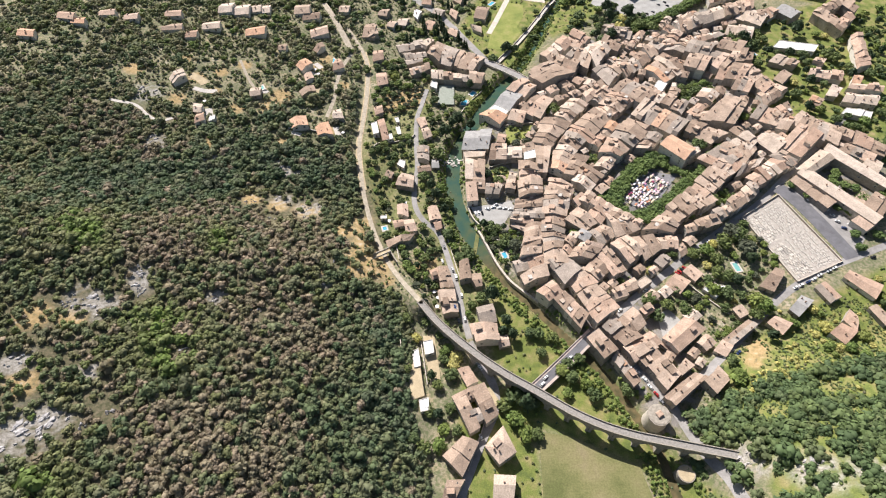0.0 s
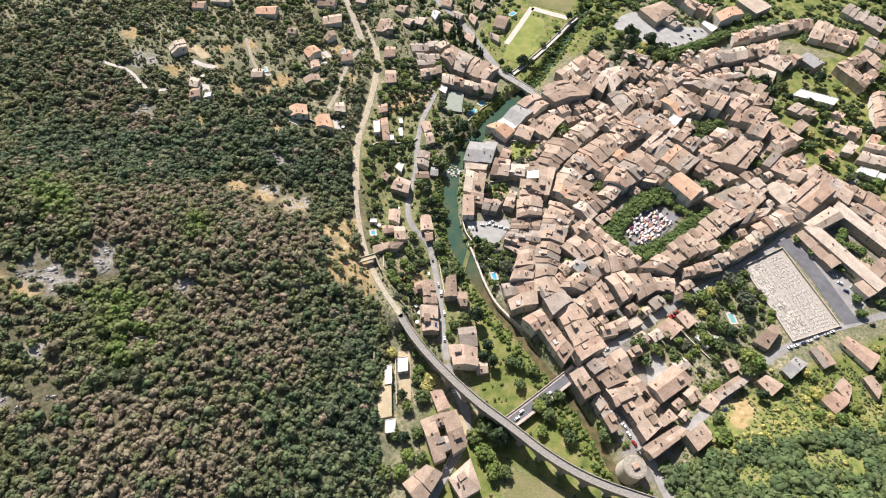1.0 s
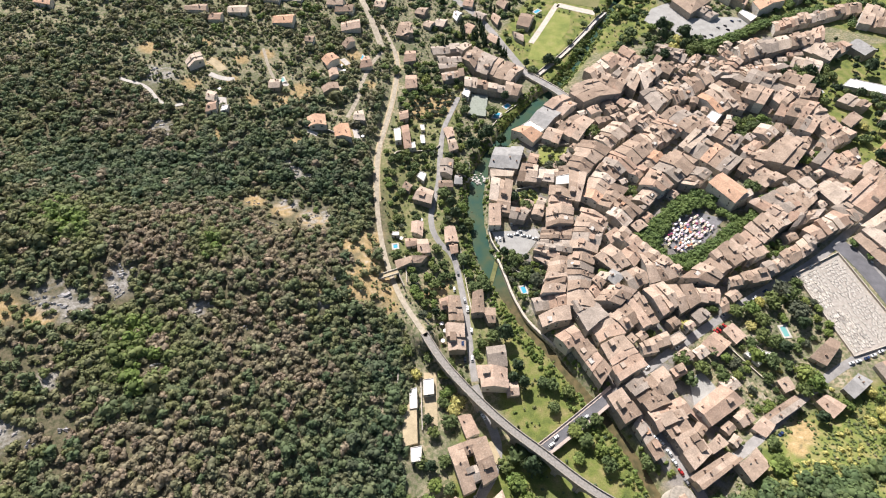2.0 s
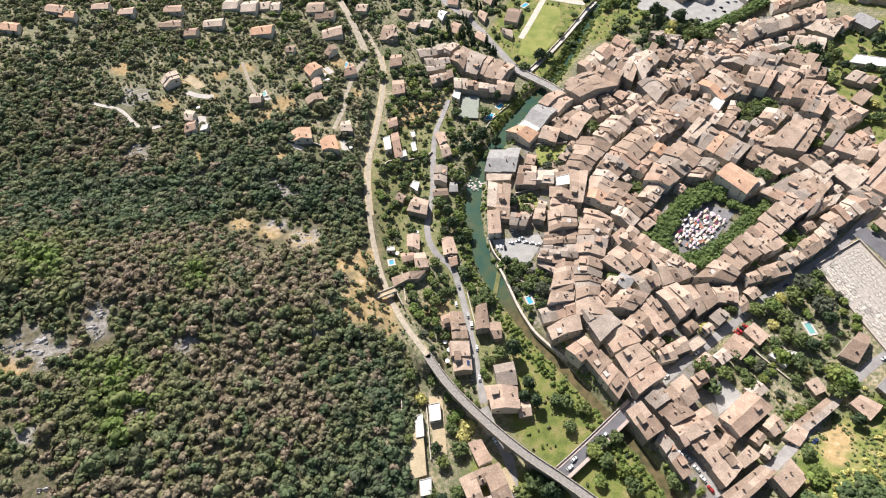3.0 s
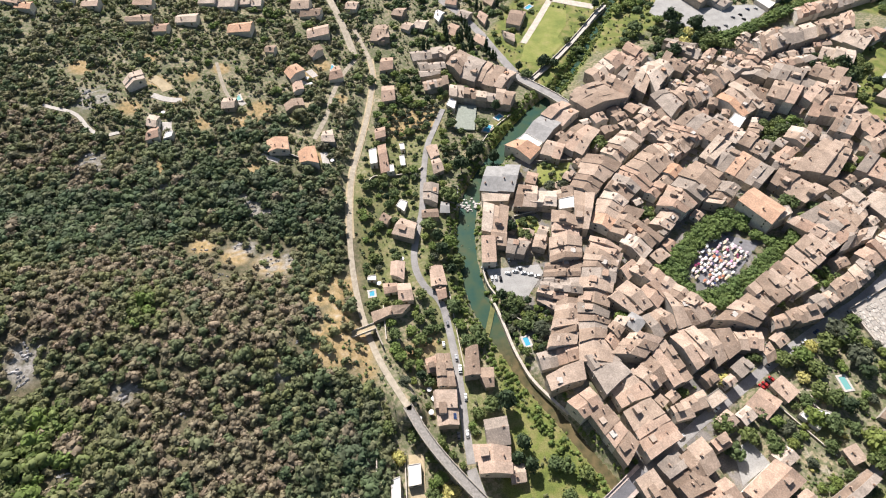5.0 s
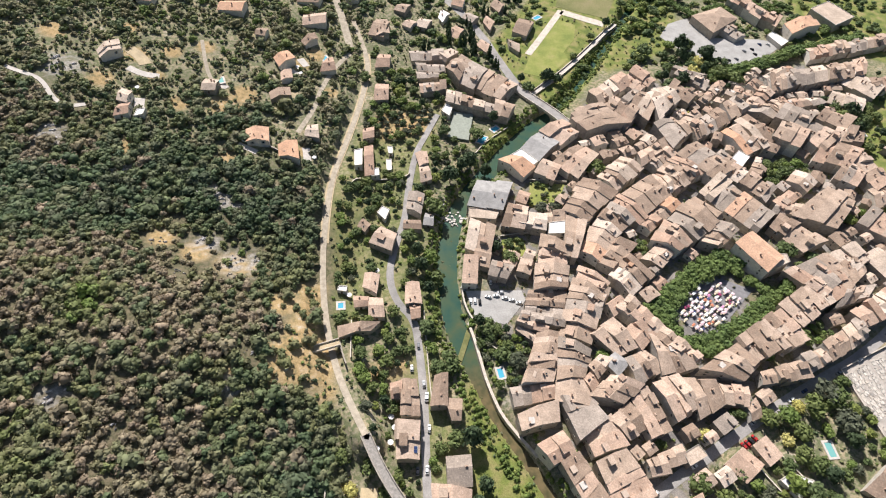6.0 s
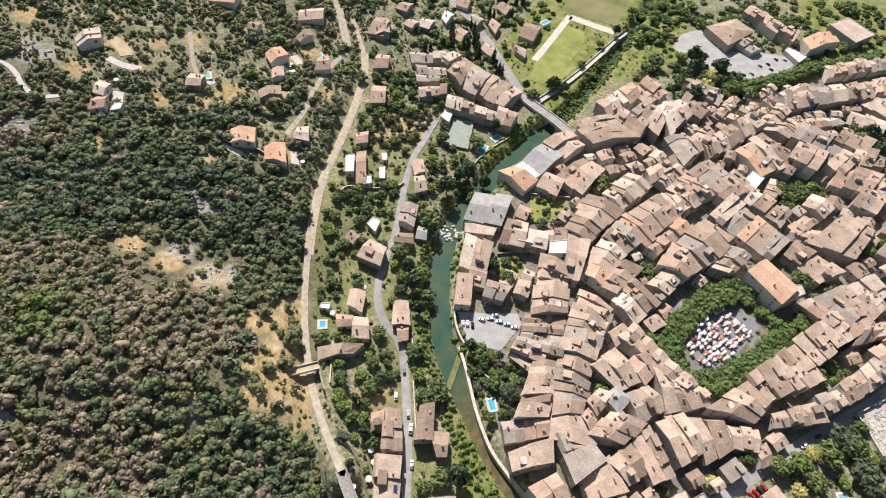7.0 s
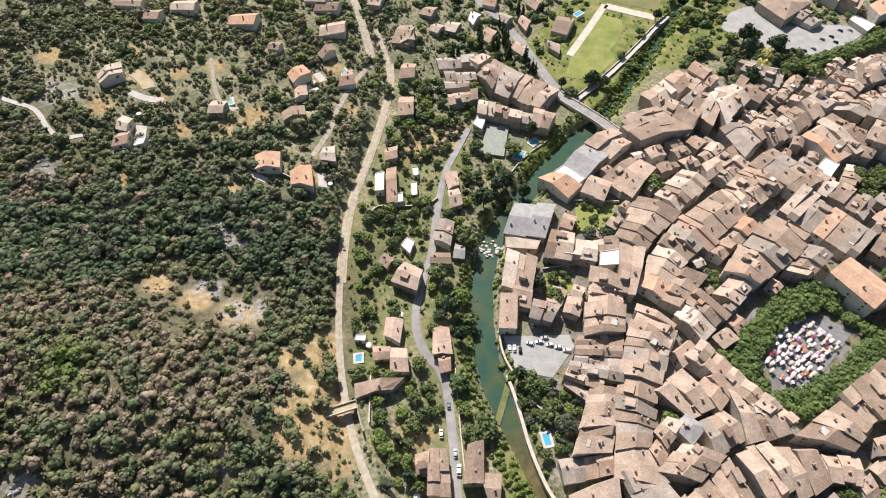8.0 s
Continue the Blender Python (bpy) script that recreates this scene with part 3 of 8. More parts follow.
def house(P, h, kind, tone, open_sides=(True, True, True, True), name="house"):
    """One house on four corners (counter-clockwise); eaves along P0-P1 and P2-P3 unless turned."""
    P = [Vector((x, y, 0)) for x, y in P]
    if kind == "x":
        P = P[1:] + P[:1]
        open_sides = open_sides[1:] + open_sides[:1]
    mid = sum(P, Vector()) / 4
    zs = [ground_at(p.x, p.y) for p in P]
    base, drop = max(zs), max(zs) - min(zs) + 1.5
    if base > 4:
        base = sum(zs) / 4 + 0.3
    claim([(p.x, p.y) for p in P], 1.2)
    root = new(name)
    root.location = (mid.x, mid.y, base)
    big = (P[0] - P[1]).length * (P[1] - P[2]).length
    tagged(root, HOUSE_LABEL[tone], "house")
    a, b, c, d = [p - mid for p in P]
    m0, m1 = (d + a) / 2, (b + c) / 2
    half = 0.5 * ((a - d).length + (b - c).length) / 2
    rise = min(half * 0.31, 3.2)
    wallmat = PALE_WALL if tone in ("orange", "white") or (tone == "red" and rng.random() < 0.5) or (mid.x < -100 and rng.random() < 0.75) else PLASTER
    v, f = [], []
    low = [(p.x, p.y, -drop) for p in (a, b, c, d)]
    top = [(p.x, p.y, h) for p in (a, b, c, d)]
    v += low + top
    roof_v, roof_f, roof_uv, tints = [], [], [], []
    bays = 1
    tilt = math.atan2(rise, half)
    if kind == "f":
        f += [(0, 1, 5, 4), (1, 2, 6, 5), (2, 3, 7, 6), (3, 0, 4, 7)]
        for z0, z1, g in ((h - 0.25, h + 0.05, 1.0), (h + 0.05, h + 0.5, None)):
            if g:
                slab(roof_v, roof_f, roof_uv, [(p.x, p.y, z1) for p in (a, b, c, d)], 0.3)
        rim = Solid()
        ring = [a, b, c, d]
        for i in range(4):
            p, q = ring[i], ring[(i + 1) % 4]
            n = Vector((q.y - p.y, p.x - q.x, 0)).normalized() * 0.25
            rim.hexa([(*(p + n * 0.2).xy, h - 0.3), (*(q + n * 0.2).xy, h - 0.3), (*(q - n).xy, h - 0.3), (*(p - n).xy, h - 0.3)],
                     [(*(p + n * 0.2).xy, h + 0.45), (*(q + n * 0.2).xy, h + 0.45), (*(q - n).xy, h + 0.45), (*(p - n).xy, h + 0.45)])
        part("parapet", rim.mesh("parapet", wallmat), root)
    elif kind == "h":
        axis = (m1 - m0).normalized()
        na = Vector((axis.y, -axis.x, 0))
        cut = min(half, (m1 - m0).length * 0.35)
        R0, R1 = m0 + axis * cut, m1 - axis * cut
        E = [(*(p + p.normalized() * 0.45).xy, h) for p in (a, b, c, d)]
        r0, r1 = (R0.x, R0.y, h + rise + 0.12), (R1.x, R1.y, h + rise + 0.12)
        slab(roof_v, roof_f, roof_uv, [E[0], E[1], r1, r0])
        slab(roof_v, roof_f, roof_uv, [E[2], E[3], r0, r1])
        slab(roof_v, roof_f, roof_uv, [E[1], E[2], r1])
        slab(roof_v, roof_f, roof_uv, [E[3], E[0], r0])
        f += [(0, 1, 5, 4), (1, 2, 6, 5), (2, 3, 7, 6), (3, 0, 4, 7)]
    else:
        # bays of one building, stepped in height, each with a ridge of its own
        axis = (m1 - m0).normalized()
        na = Vector((axis.y, -axis.x, 0))
        v, run = [], (m1 - m0).length
        old = tone in ("", "red", "grey", "pale") and mid.x > -40 and mid.y > 90 and h > 5
        bays = max(1, round(run / (rng.uniform(5.2, 7.5) if name != "house" else 8.5))) if old and kind != "b" else 1
        cuts = [0.0]
        for i in range(bays):
            cuts.append(cuts[-1] + rng.uniform(0.7, 1.35))
        for i in range(bays):
            s, t = cuts[i] / cuts[-1], cuts[i + 1] / cuts[-1]
            f0, f1 = (rng.uniform(-0.06, 0.05), rng.uniform(-0.06, 0.05)) if bays > 1 else (0, 0)
            A, B, C, D = a.lerp(b, s), a.lerp(b, t), d.lerp(c, t), d.lerp(c, s)
            A, B, C, D = A + (A - D) * f0, B + (B - C) * f0, C + (C - B) * f1, D + (D - A) * f1
            hh = h + (rng.uniform(-1.1, 0.9) if bays > 1 else 0.0)
            deep = (A - D).length
            crest, up = (rng.uniform(0.4, 0.6), min(deep * 0.155, 3.0)) if not old or rng.random() < 0.82 else (rng.choice((0.07, 0.93)), min(deep * 0.2, 2.6))
            M0, M1 = A.lerp(D, crest), B.lerp(C, crest)
            k = len(v)
            v += [(p.x, p.y, -drop) for p in (A, B, C, D)] + [(p.x, p.y, hh) for p in (A, B, C, D)] + [(M0.x, M0.y, hh + up), (M1.x, M1.y, hh + up)]
            f += [tuple(k + q for q in g) for g in ((0, 1, 5, 4), (1, 2, 6, 9, 5), (2, 3, 7, 6), (3, 0, 4, 8, 7))]
            e0 = axis * (0.3 if i == 0 and open_sides[3] else 0.05)
            e1 = axis * (0.3 if i == bays - 1 and open_sides[1] else 0.05)
            df, db = (min(0.45, 0.5 * up / max(0.3, w)) for w in ((A - M0).length, (D - M0).length))
            E = [(*q.xy, hh - g + 0.12) for q, g in ((A + na * 0.5 - e0, df), (B + na * 0.5 + e1, df), (C - na * 0.5 + e1, db), (D - na * 0.5 - e0, db))]
            r0, r1 = (*(M0 - e0).xy, hh + up + 0.12), (*(M1 + e1).xy, hh + up + 0.12)
            k = len(roof_v)
            sheet = [E[0], E[1], r1, E[2], E[3], r0]
            roof_v += sheet + [(p[0], p[1], p[2] - 0.24) for p in sheet]
            faces = [(0, 1, 2, 5), (3, 4, 5, 2), (11, 8, 7, 6), (8, 11, 10, 9), (0, 6, 7, 1), (3, 9, 10, 4), (1, 7, 8, 2), (2, 8, 9, 3), (4, 10, 11, 5), (5, 11, 6, 0)]
            if i:
                # the step to the bay before
                faces += [(-11, 0, 5, -10), (-10, 5, 4, -9)]
            flat = [((Vector(p) - Vector(E[0])).dot(axis) + E[0][0] * 0.37, -(Vector(p) - Vector(E[0])).dot(na) * 1.05 + E[0][1] * 0.53) for p in sheet]
            for g in faces:
                roof_f.append(tuple(k + q for q in g))
                roof_uv += [flat[q % 6] if q >= 0 else flat[0] for q in g]
            tints += [rng.uniform(0, 0.6) if bays > 1 else 0.0] * 12
    run = (m1 - m0).length
    if kind != "f":
        if tone in ("", "red", "grey") and run > 5 and half > 3 and h > 5 and rng.random() < 0.36:
            # a raised attic or a lean-to storey breaks the roof plane
            s, k = rng.uniform(0.25, 0.7), rng.choice((-1, 1))
            c0 = m0.lerp(m1, s) + (a - d) * 0.5 * k * rng.uniform(0.25, 0.5)
            wl, wd, hh = rng.uniform(1.5, min(3.0, run * 0.3)), rng.uniform(1.2, 2.2), rng.uniform(0.7, 1.9)
            q = [c0 + axis * (sx * wl) + na * (sy * wd) for sx, sy in ((-1, -1), (1, -1), (1, 1), (-1, 1))]
            zt = h + rise * 0.75 + hh
            lean = [0.0, 0.0, 0.5, 0.5] if rng.random() < 0.5 else [0.5, 0.5, 0.0, 0.0]
            if (q[1] - q[0]).cross(q[2] - q[0]).z < 0:
                q = q[::-1]
            attic = part("attic_wall", Solid().hexa([(p.x, p.y, h) for p in q], [(p.x, p.y, zt + l) for p, l in zip(q, lean)]).mesh("attic_wall", wallmat), root)
            av, af, auv = [], [], []
            slab(av, af, auv, [(p.x + (p.x - c0.x) * 0.12, p.y + (p.y - c0.y) * 0.12, zt + l + 0.2) for p, l in zip(q, lean)], 0.18)
            part("attic_roof", mesh_of("attic_roof", av, af, [ROOFS[rng.choice((tone, "", "red"))]], None, auv), attic)
        elif tone in ("", "red", "grey", "pale") and run > 5 and half > 3 and h > 5 and rng.random() < 0.25:
            # a paved roof terrace behind a low wall
            s = rng.uniform(0.3, 0.7)
            c0 = m0.lerp(m1, s) + (a - d) * 0.5 * rng.choice((-1, 1)) * 0.45
            q = [c0 + axis * (sx * 1.7) + na * (sy * 1.5) for sx, sy in ((-1, -1), (1, -1), (1, 1), (-1, 1))]
            part("roof_terrace", Solid().hexa([(p.x, p.y, h) for p in q], [(p.x, p.y, h + rise * 0.75 + 0.25) for p in q]).mesh("roof_terrace", rng.choice((RIDGE, CONCRETE, ROOFS["orange"]))), root)
    part("wall", mesh_of("wall", v, f, [wallmat]), root)
    roof = mesh_of("roof", roof_v, roof_f, [ROOFS[tone]], None, roof_uv)
    if tints:
        roof.attributes.new("tint", "FLOAT", "POINT").data.foreach_set("value", tints)
    roof = part("roof", roof, root)
    ring = [a, b, c, d]
    for i in range(4):
        if open_sides[i]:
            p, q = ring[i], ring[(i + 1) % 4]
            n = Vector((q.y - p.y, p.x - q.x, 0)).normalized()
            if mid.y < 425 or rng.random() < 0.4:
                facade(root, p, q, h, n.y > 0.35, i == 0)
    if kind != "f":
        for _ in range(rng.choice((1, 1, 2)) if big > 40 else 1):
            s, w = rng.uniform(0.15, 0.85), rng.choice((-1, 1)) * rng.uniform(0.15, 0.6)
            at = m0.lerp(m1, s) + ((a - d) * 0.5 * w)
            part("chimney", rng.choice(CHIMNEYS), roof, at=Matrix.Translation((at.x, at.y, h + rise * (1 - abs(w)) + 0.1)) @ Matrix.Rotation(math.atan2(axis.y, axis.x), 4, "Z"))
        if bays == 1 and rng.random() < 0.2:
            s, w = rng.uniform(0.2, 0.8), -rng.uniform(0.3, 0.7)
            at = m0.lerp(m1, s) + ((a - d) * -0.5 * w)
            ang = math.atan2(axis.y, axis.x)
            part("skylight", SKYLIGHT, roof, at=Matrix.Translation((at.x, at.y, h + rise * (1 - abs(w)) + 0.2)) @ Matrix.Rotation(ang, 4, "Z") @ Matrix.Rotation(tilt, 4, "X"))
    return root


def terrace(kind, h, n, a, b, c, d, tone=""):
    """A row of n houses on the quad a-b-c-d, party walls across the a-b side."""
    mid = (Vector(a) + Vector(b) + Vector(c) + Vector(d)) / 4
    a, b, c, d = (Vector(p) + (Vector(p) - mid).normalized() * (0.45 if mid.x > 0 else 0.2) for p in (a, b, c, d))
    cuts = [0.0]
    for i in range(n):
        cuts.append(cuts[-1] + rng.uniform(0.75, 1.3))
    cuts = [k / cuts[-1] for k in cuts]
    for i in range(n):
        s, t = cuts[i], cuts[i + 1]
        P = [a.lerp(b, s), a.lerp(b, t), d.lerp(c, t), d.lerp(c, s)]
        if n > 1:
            f, g = rng.uniform(-0.05, 0.04), rng.uniform(-0.05, 0.04)
            P[0], P[1] = P[0] + (P[0] - P[3]) * f, P[1] + (P[1] - P[2]) * f
            P[3], P[2] = P[3] + (P[3] - P[0]) * g, P[2] + (P[2] - P[1]) * g
        hh = h if n == 1 else h + rng.uniform(-1.2, 1.2)
        own = tone
        if not tone and rng.random() < 0.36:
            own = rng.choice(("red", "grey", "pale", "red", "grey", "orange" if rng.random() < 0.25 else "red"))
        house([tuple(p) for p in P], hh, kind, own, (True, i == n - 1 or rng.random() < 0.3, True, i == 0), "terraced_house" if n > 1 else "house")


# NW bank, village by upper bridge
terrace('g', 7, 5, (30.2, 505.3), (-11.0, 529.6), (-17.3, 497.5), (17.2, 483.8))
terrace('g', 7, 4, (13.7, 476.5), (-25.4, 484.8), (-24.6, 472.0), (12.8, 465.5))
terrace('g', 8, 1, (29.9, 478.5), (14.3, 481.8), (14.0, 464.6), (25.1, 462.3))
terrace('g', 8, 2, (-21.0, 534.3), (-29.9, 512.2), (-17.2, 496.2), (-11.1, 529.6))
terrace('g', 4, 3, (-35.8, 537.2), (-64.0, 528.8), (-59.1, 515.6), (-34.5, 523.7), 'grey')
terrace('g', 4, 3, (-32.5, 516.9), (-55.6, 513.8), (-51.2, 502.1), (-30.4, 509.0), 'grey')
terrace('g', 5, 2, (-34.6, 502.4), (-53.2, 501.4), (-50.5, 493.8), (-34.7, 497.5), 'grey')
terrace('g', 6, 2, (28.4, 503.4), (19.2, 509.5), (16.3, 494.9), (23.1, 489.8))
terrace('g', 6, 1, (-38.8, 526.9), (-31.0, 520.5), (-22.9, 536.2), (-29.5, 539.7), 'pale')
terrace('g', 6, 2, (-27.9, 493.1), (-44.9, 487.3), (-42.8, 475.8), (-26.4, 483.6))
# East bank row at upper bridge
terrace('g', 10, 2, (72.1, 470.9), (85.4, 455.6), (119.6, 470.9), (99.3, 491.6))
terrace('g', 8, 3, (116.4, 538.1), (88.7, 504.6), (96.8, 489.5), (123.2, 519.9))
terrace('x', 10, 2, (129.4, 547.4), (115.8, 523.8), (129.4, 510.6), (144.2, 531.5), 'red')
terrace('g', 10, 4, (113.6, 496.3), (133.3, 475.9), (146.1, 510.7), (125.0, 513.6))
terrace('g', 11, 1, (138.2, 473.6), (150.3, 448.9), (161.5, 466.1), (150.6, 480.1), 'grey')
terrace('g', 10, 2, (153.2, 523.2), (136.5, 511.0), (142.2, 478.7), (161.9, 507.9), 'pale')
terrace('g', 9, 3, (103.0, 492.5), (119.2, 471.9), (128.8, 492.4), (109.9, 504.5))
terrace('g', 7, 3, (95.7, 483.5), (117.2, 467.2), (126.2, 484.5), (106.5, 498.9))
# factory by river
terrace('g', 6, 2, (4.1, 369.0), (27.4, 367.7), (32.4, 393.4), (8.7, 392.9), 'slate')
terrace('x', 6, 1, (21.8, 415.9), (40.1, 401.9), (47.8, 413.9), (30.7, 421.9), 'orange')
terrace('f', 6, 1, (29.9, 421.7), (43.3, 410.6), (49.8, 419.3), (37.2, 429.7), 'white')
terrace('g', 6, 1, (37.2, 430.3), (50.5, 420.0), (66.3, 444.4), (50.5, 451.3), 'slate')
terrace('g', 7, 2, (50.2, 451.4), (66.9, 440.6), (80.5, 457.7), (67.1, 466.8), 'red')
terrace('g', 7, 3, (60.9, 420.4), (78.5, 405.8), (94.2, 434.0), (80.2, 443.2))
terrace('g', 6, 2, (48.1, 407.5), (61.8, 402.8), (67.0, 418.5), (54.3, 422.6))
# riverside west block
terrace('f', 5, 1, (6.3, 358.6), (23.4, 359.7), (25.9, 370.1), (5.3, 366.3), 'pale')
terrace('g', 8, 2, (6.6, 332.2), (22.2, 329.0), (23.8, 351.5), (7.0, 356.8))
terrace('g', 7, 1, (7.4, 305.3), (16.0, 306.3), (14.6, 326.4), (6.4, 325.4), 'red')
terrace('g', 6, 1, (12.8, 321.0), (22.3, 319.9), (22.6, 333.8), (12.9, 335.0))
terrace('g', 7, 1, (22.8, 313.9), (33.5, 312.3), (37.8, 322.5), (24.3, 324.0), 'grey')
terrace('g', 7, 1, (27.9, 354.1), (42.7, 353.4), (44.2, 372.5), (31.7, 374.5))
terrace('g', 7, 2, (39.1, 355.7), (56.7, 354.3), (56.7, 367.9), (45.2, 368.1), 'pale')
terrace('g', 6, 1, (56.2, 362.6), (68.6, 364.4), (69.0, 374.7), (56.1, 370.4))
terrace('f', 7, 1, (58.9, 352.1), (71.4, 354.9), (71.8, 365.3), (59.5, 361.2), 'white')
# west side of the long street
terrace('g', 7, 2, (63.0, 250.0), (40.6, 242.9), (43.5, 233.3), (63.5, 240.4))
terrace('g', 8, 4, (62.2, 249.5), (68.0, 280.4), (54.2, 278.6), (45.6, 245.2))
terrace('x', 8, 4, (67.9, 283.7), (69.6, 310.2), (48.7, 305.1), (43.4, 284.9))
terrace('g', 8, 2, (69.6, 310.6), (70.8, 326.6), (51.6, 324.8), (51.2, 305.6))
terrace('g', 7, 2, (70.7, 328.0), (73.0, 342.4), (53.4, 350.1), (51.7, 327.1))
terrace('g', 9, 2, (68.6, 334.3), (76.7, 334.4), (83.3, 364.9), (69.8, 368.3))
terrace('g', 9, 3, (83.7, 365.0), (105.6, 396.5), (81.8, 405.2), (66.8, 374.1))
terrace('g', 8, 3, (106.0, 398.5), (126.4, 425.2), (110.4, 434.1), (92.7, 409.8))
terrace('g', 7, 2, (41.6, 282.3), (58.7, 278.4), (59.9, 284.3), (44.2, 288.6))
terrace('g', 5, 1, (42.2, 279.3), (51.8, 273.7), (53.1, 277.2), (44.1, 283.1))
# east side of the long street
terrace('g', 9, 2, (78.1, 329.0), (70.1, 303.9), (85.9, 302.1), (97.0, 319.1))
terrace('g', 8, 3, (70.4, 302.3), (66.3, 278.1), (84.3, 275.8), (89.9, 299.2))
terrace('g', 8, 4, (66.4, 276.2), (64.5, 250.5), (79.7, 254.6), (84.3, 270.7))
terrace('g', 8, 2, (64.5, 250.0), (63.9, 238.5), (83.7, 238.4), (80.9, 254.3))
terrace('g', 8, 2, (87.1, 362.1), (80.2, 341.6), (92.3, 334.3), (101.7, 355.6))
terrace('g', 8, 3, (100.4, 386.4), (87.9, 364.0), (102.4, 356.6), (116.4, 372.2))
terrace('g', 9, 4, (128.4, 415.1), (100.9, 386.6), (117.5, 371.6), (142.8, 399.1))
terrace('g', 7, 2, (102.7, 354.8), (90.6, 334.6), (99.9, 329.4), (115.1, 353.2))
terrace('g', 8, 2, (109.3, 340.4), (97.4, 325.2), (109.9, 311.9), (123.8, 328.4))
terrace('g', 7, 2, (87.5, 310.8), (80.8, 300.7), (92.1, 301.2), (97.2, 316.9))
terrace('g', 7, 1, (101.9, 310.4), (94.7, 303.5), (98.3, 296.5), (107.4, 306.1))
terrace('x', 9, 6, (146.0, 276.1), (108.2, 311.0), (100.9, 300.2), (139.5, 271.2))
terrace('g', 7, 2, (97.6, 293.6), (84.0, 281.4), (98.8, 270.9), (109.7, 277.4))
terrace('h', 8, 1, (97.3, 271.4), (91.3, 265.3), (98.6, 258.3), (104.7, 266.7), 'slate')
terrace('g', 8, 1, (112.1, 295.3), (104.4, 286.4), (112.8, 276.4), (120.8, 287.6))
terrace('g', 8, 3, (114.6, 275.4), (103.1, 269.4), (108.7, 254.4), (123.9, 266.7))
terrace('g', 8, 3, (128.6, 280.7), (117.7, 286.4), (122.9, 261.7), (142.9, 271.0))
terrace('g', 8, 3, (93.4, 256.7), (82.6, 243.7), (100.4, 242.6), (111.6, 254.9))
terrace('g', 7, 2, (88.7, 268.9), (82.8, 261.6), (87.2, 255.0), (96.0, 267.2))
terrace('g', 7, 2, (84.3, 258.9), (80.0, 253.6), (84.3, 245.8), (88.6, 255.2), 'red')
# north centre
terrace('g', 8, 4, (151.2, 441.1), (130.5, 417.6), (146.7, 404.9), (170.9, 429.2))
terrace('g', 8, 3, (124.9, 426.5), (159.8, 460.5), (154.7, 470.1), (123.8, 440.1))
terrace('g', 9, 4, (151.8, 442.4), (177.8, 421.4), (195.6, 436.3), (169.8, 459.5))
terrace('g', 8, 5, (163.3, 405.7), (196.9, 376.5), (214.0, 396.8), (181.7, 428.5))
terrace('g', 8, 3, (128.6, 383.3), (157.4, 419.7), (150.1, 429.7), (129.4, 402.9))
terrace('g', 8, 4, (183.4, 430.0), (207.3, 410.8), (217.6, 424.3), (193.6, 440.0))
terrace('g', 8, 2, (172.3, 381.9), (157.8, 363.5), (169.6, 359.2), (185.5, 375.8))
terrace('g', 9, 3, (158.6, 401.8), (137.7, 376.2), (155.8, 362.4), (176.6, 384.8))
terrace('g', 9, 3, (136.2, 375.8), (125.5, 355.8), (142.1, 350.9), (152.0, 359.8))
terrace('f', 8, 1, (190.1, 442.5), (197.7, 436.6), (207.4, 451.1), (200.4, 456.3), 'white')
terrace('g', 7, 1, (216.7, 428.1), (205.6, 414.2), (210.1, 407.3), (221.7, 423.0))
terrace('g', 8, 3, (208.2, 383.5), (225.0, 365.2), (244.2, 378.0), (218.5, 397.8))
terrace('g', 10, 3, (223.8, 394.6), (252.1, 388.0), (273.8, 417.3), (258.1, 427.8))
terrace('g', 7, 1, (229.8, 421.8), (216.4, 408.7), (220.6, 400.9), (234.4, 415.8))
terrace('g', 6, 2, (242.2, 445.7), (231.3, 432.4), (243.0, 423.6), (254.0, 436.6))
terrace('g', 7, 3, (211.9, 398.0), (230.2, 398.3), (236.3, 408.3), (219.6, 408.0))
terrace('g', 8, 5, (170.7, 463.2), (217.5, 508.9), (210.7, 525.0), (166.2, 480.4))
terrace('g', 8, 4, (216.2, 502.0), (190.7, 476.6), (205.4, 452.9), (231.3, 473.1))
terrace('g', 7, 2, (241.5, 530.0), (215.7, 508.3), (237.5, 503.3), (249.2, 520.9))
terrace('g', 8, 2, (235.3, 541.3), (216.8, 516.8), (226.2, 513.8), (243.5, 533.4), 'red')
terrace('g', 9, 4, (242.5, 535.5), (296.5, 563.5), (297.4, 583.7), (244.7, 558.8))
terrace('g', 9, 3, (297.5, 563.7), (332.6, 579.1), (339.8, 604.8), (300.4, 584.5))
terrace('g', 7, 4, (277.6, 539.3), (242.8, 523.3), (244.5, 511.6), (290.0, 535.4))
terrace('g', 11, 2, (236.1, 499.6), (256.4, 489.5), (269.9, 509.4), (247.7, 517.1), 'grey')
terrace('g', 11, 2, (228.1, 474.0), (246.6, 466.7), (260.1, 487.9), (241.2, 495.8))
terrace('g', 8, 3, (254.1, 486.0), (266.5, 467.5), (285.9, 490.1), (268.2, 502.0))
terrace('g', 8, 3, (255.7, 457.0), (278.5, 451.3), (297.8, 475.0), (271.1, 481.6))
terrace('g', 8, 3, (177.4, 441.7), (194.9, 429.5), (202.5, 439.4), (187.4, 455.5))
terrace('g', 7, 2, (208.2, 467.4), (229.2, 460.7), (235.5, 471.0), (218.6, 479.0))
terrace('g', 7, 3, (290.2, 536.2), (313.3, 524.9), (323.0, 544.6), (299.4, 552.8), 'pale')
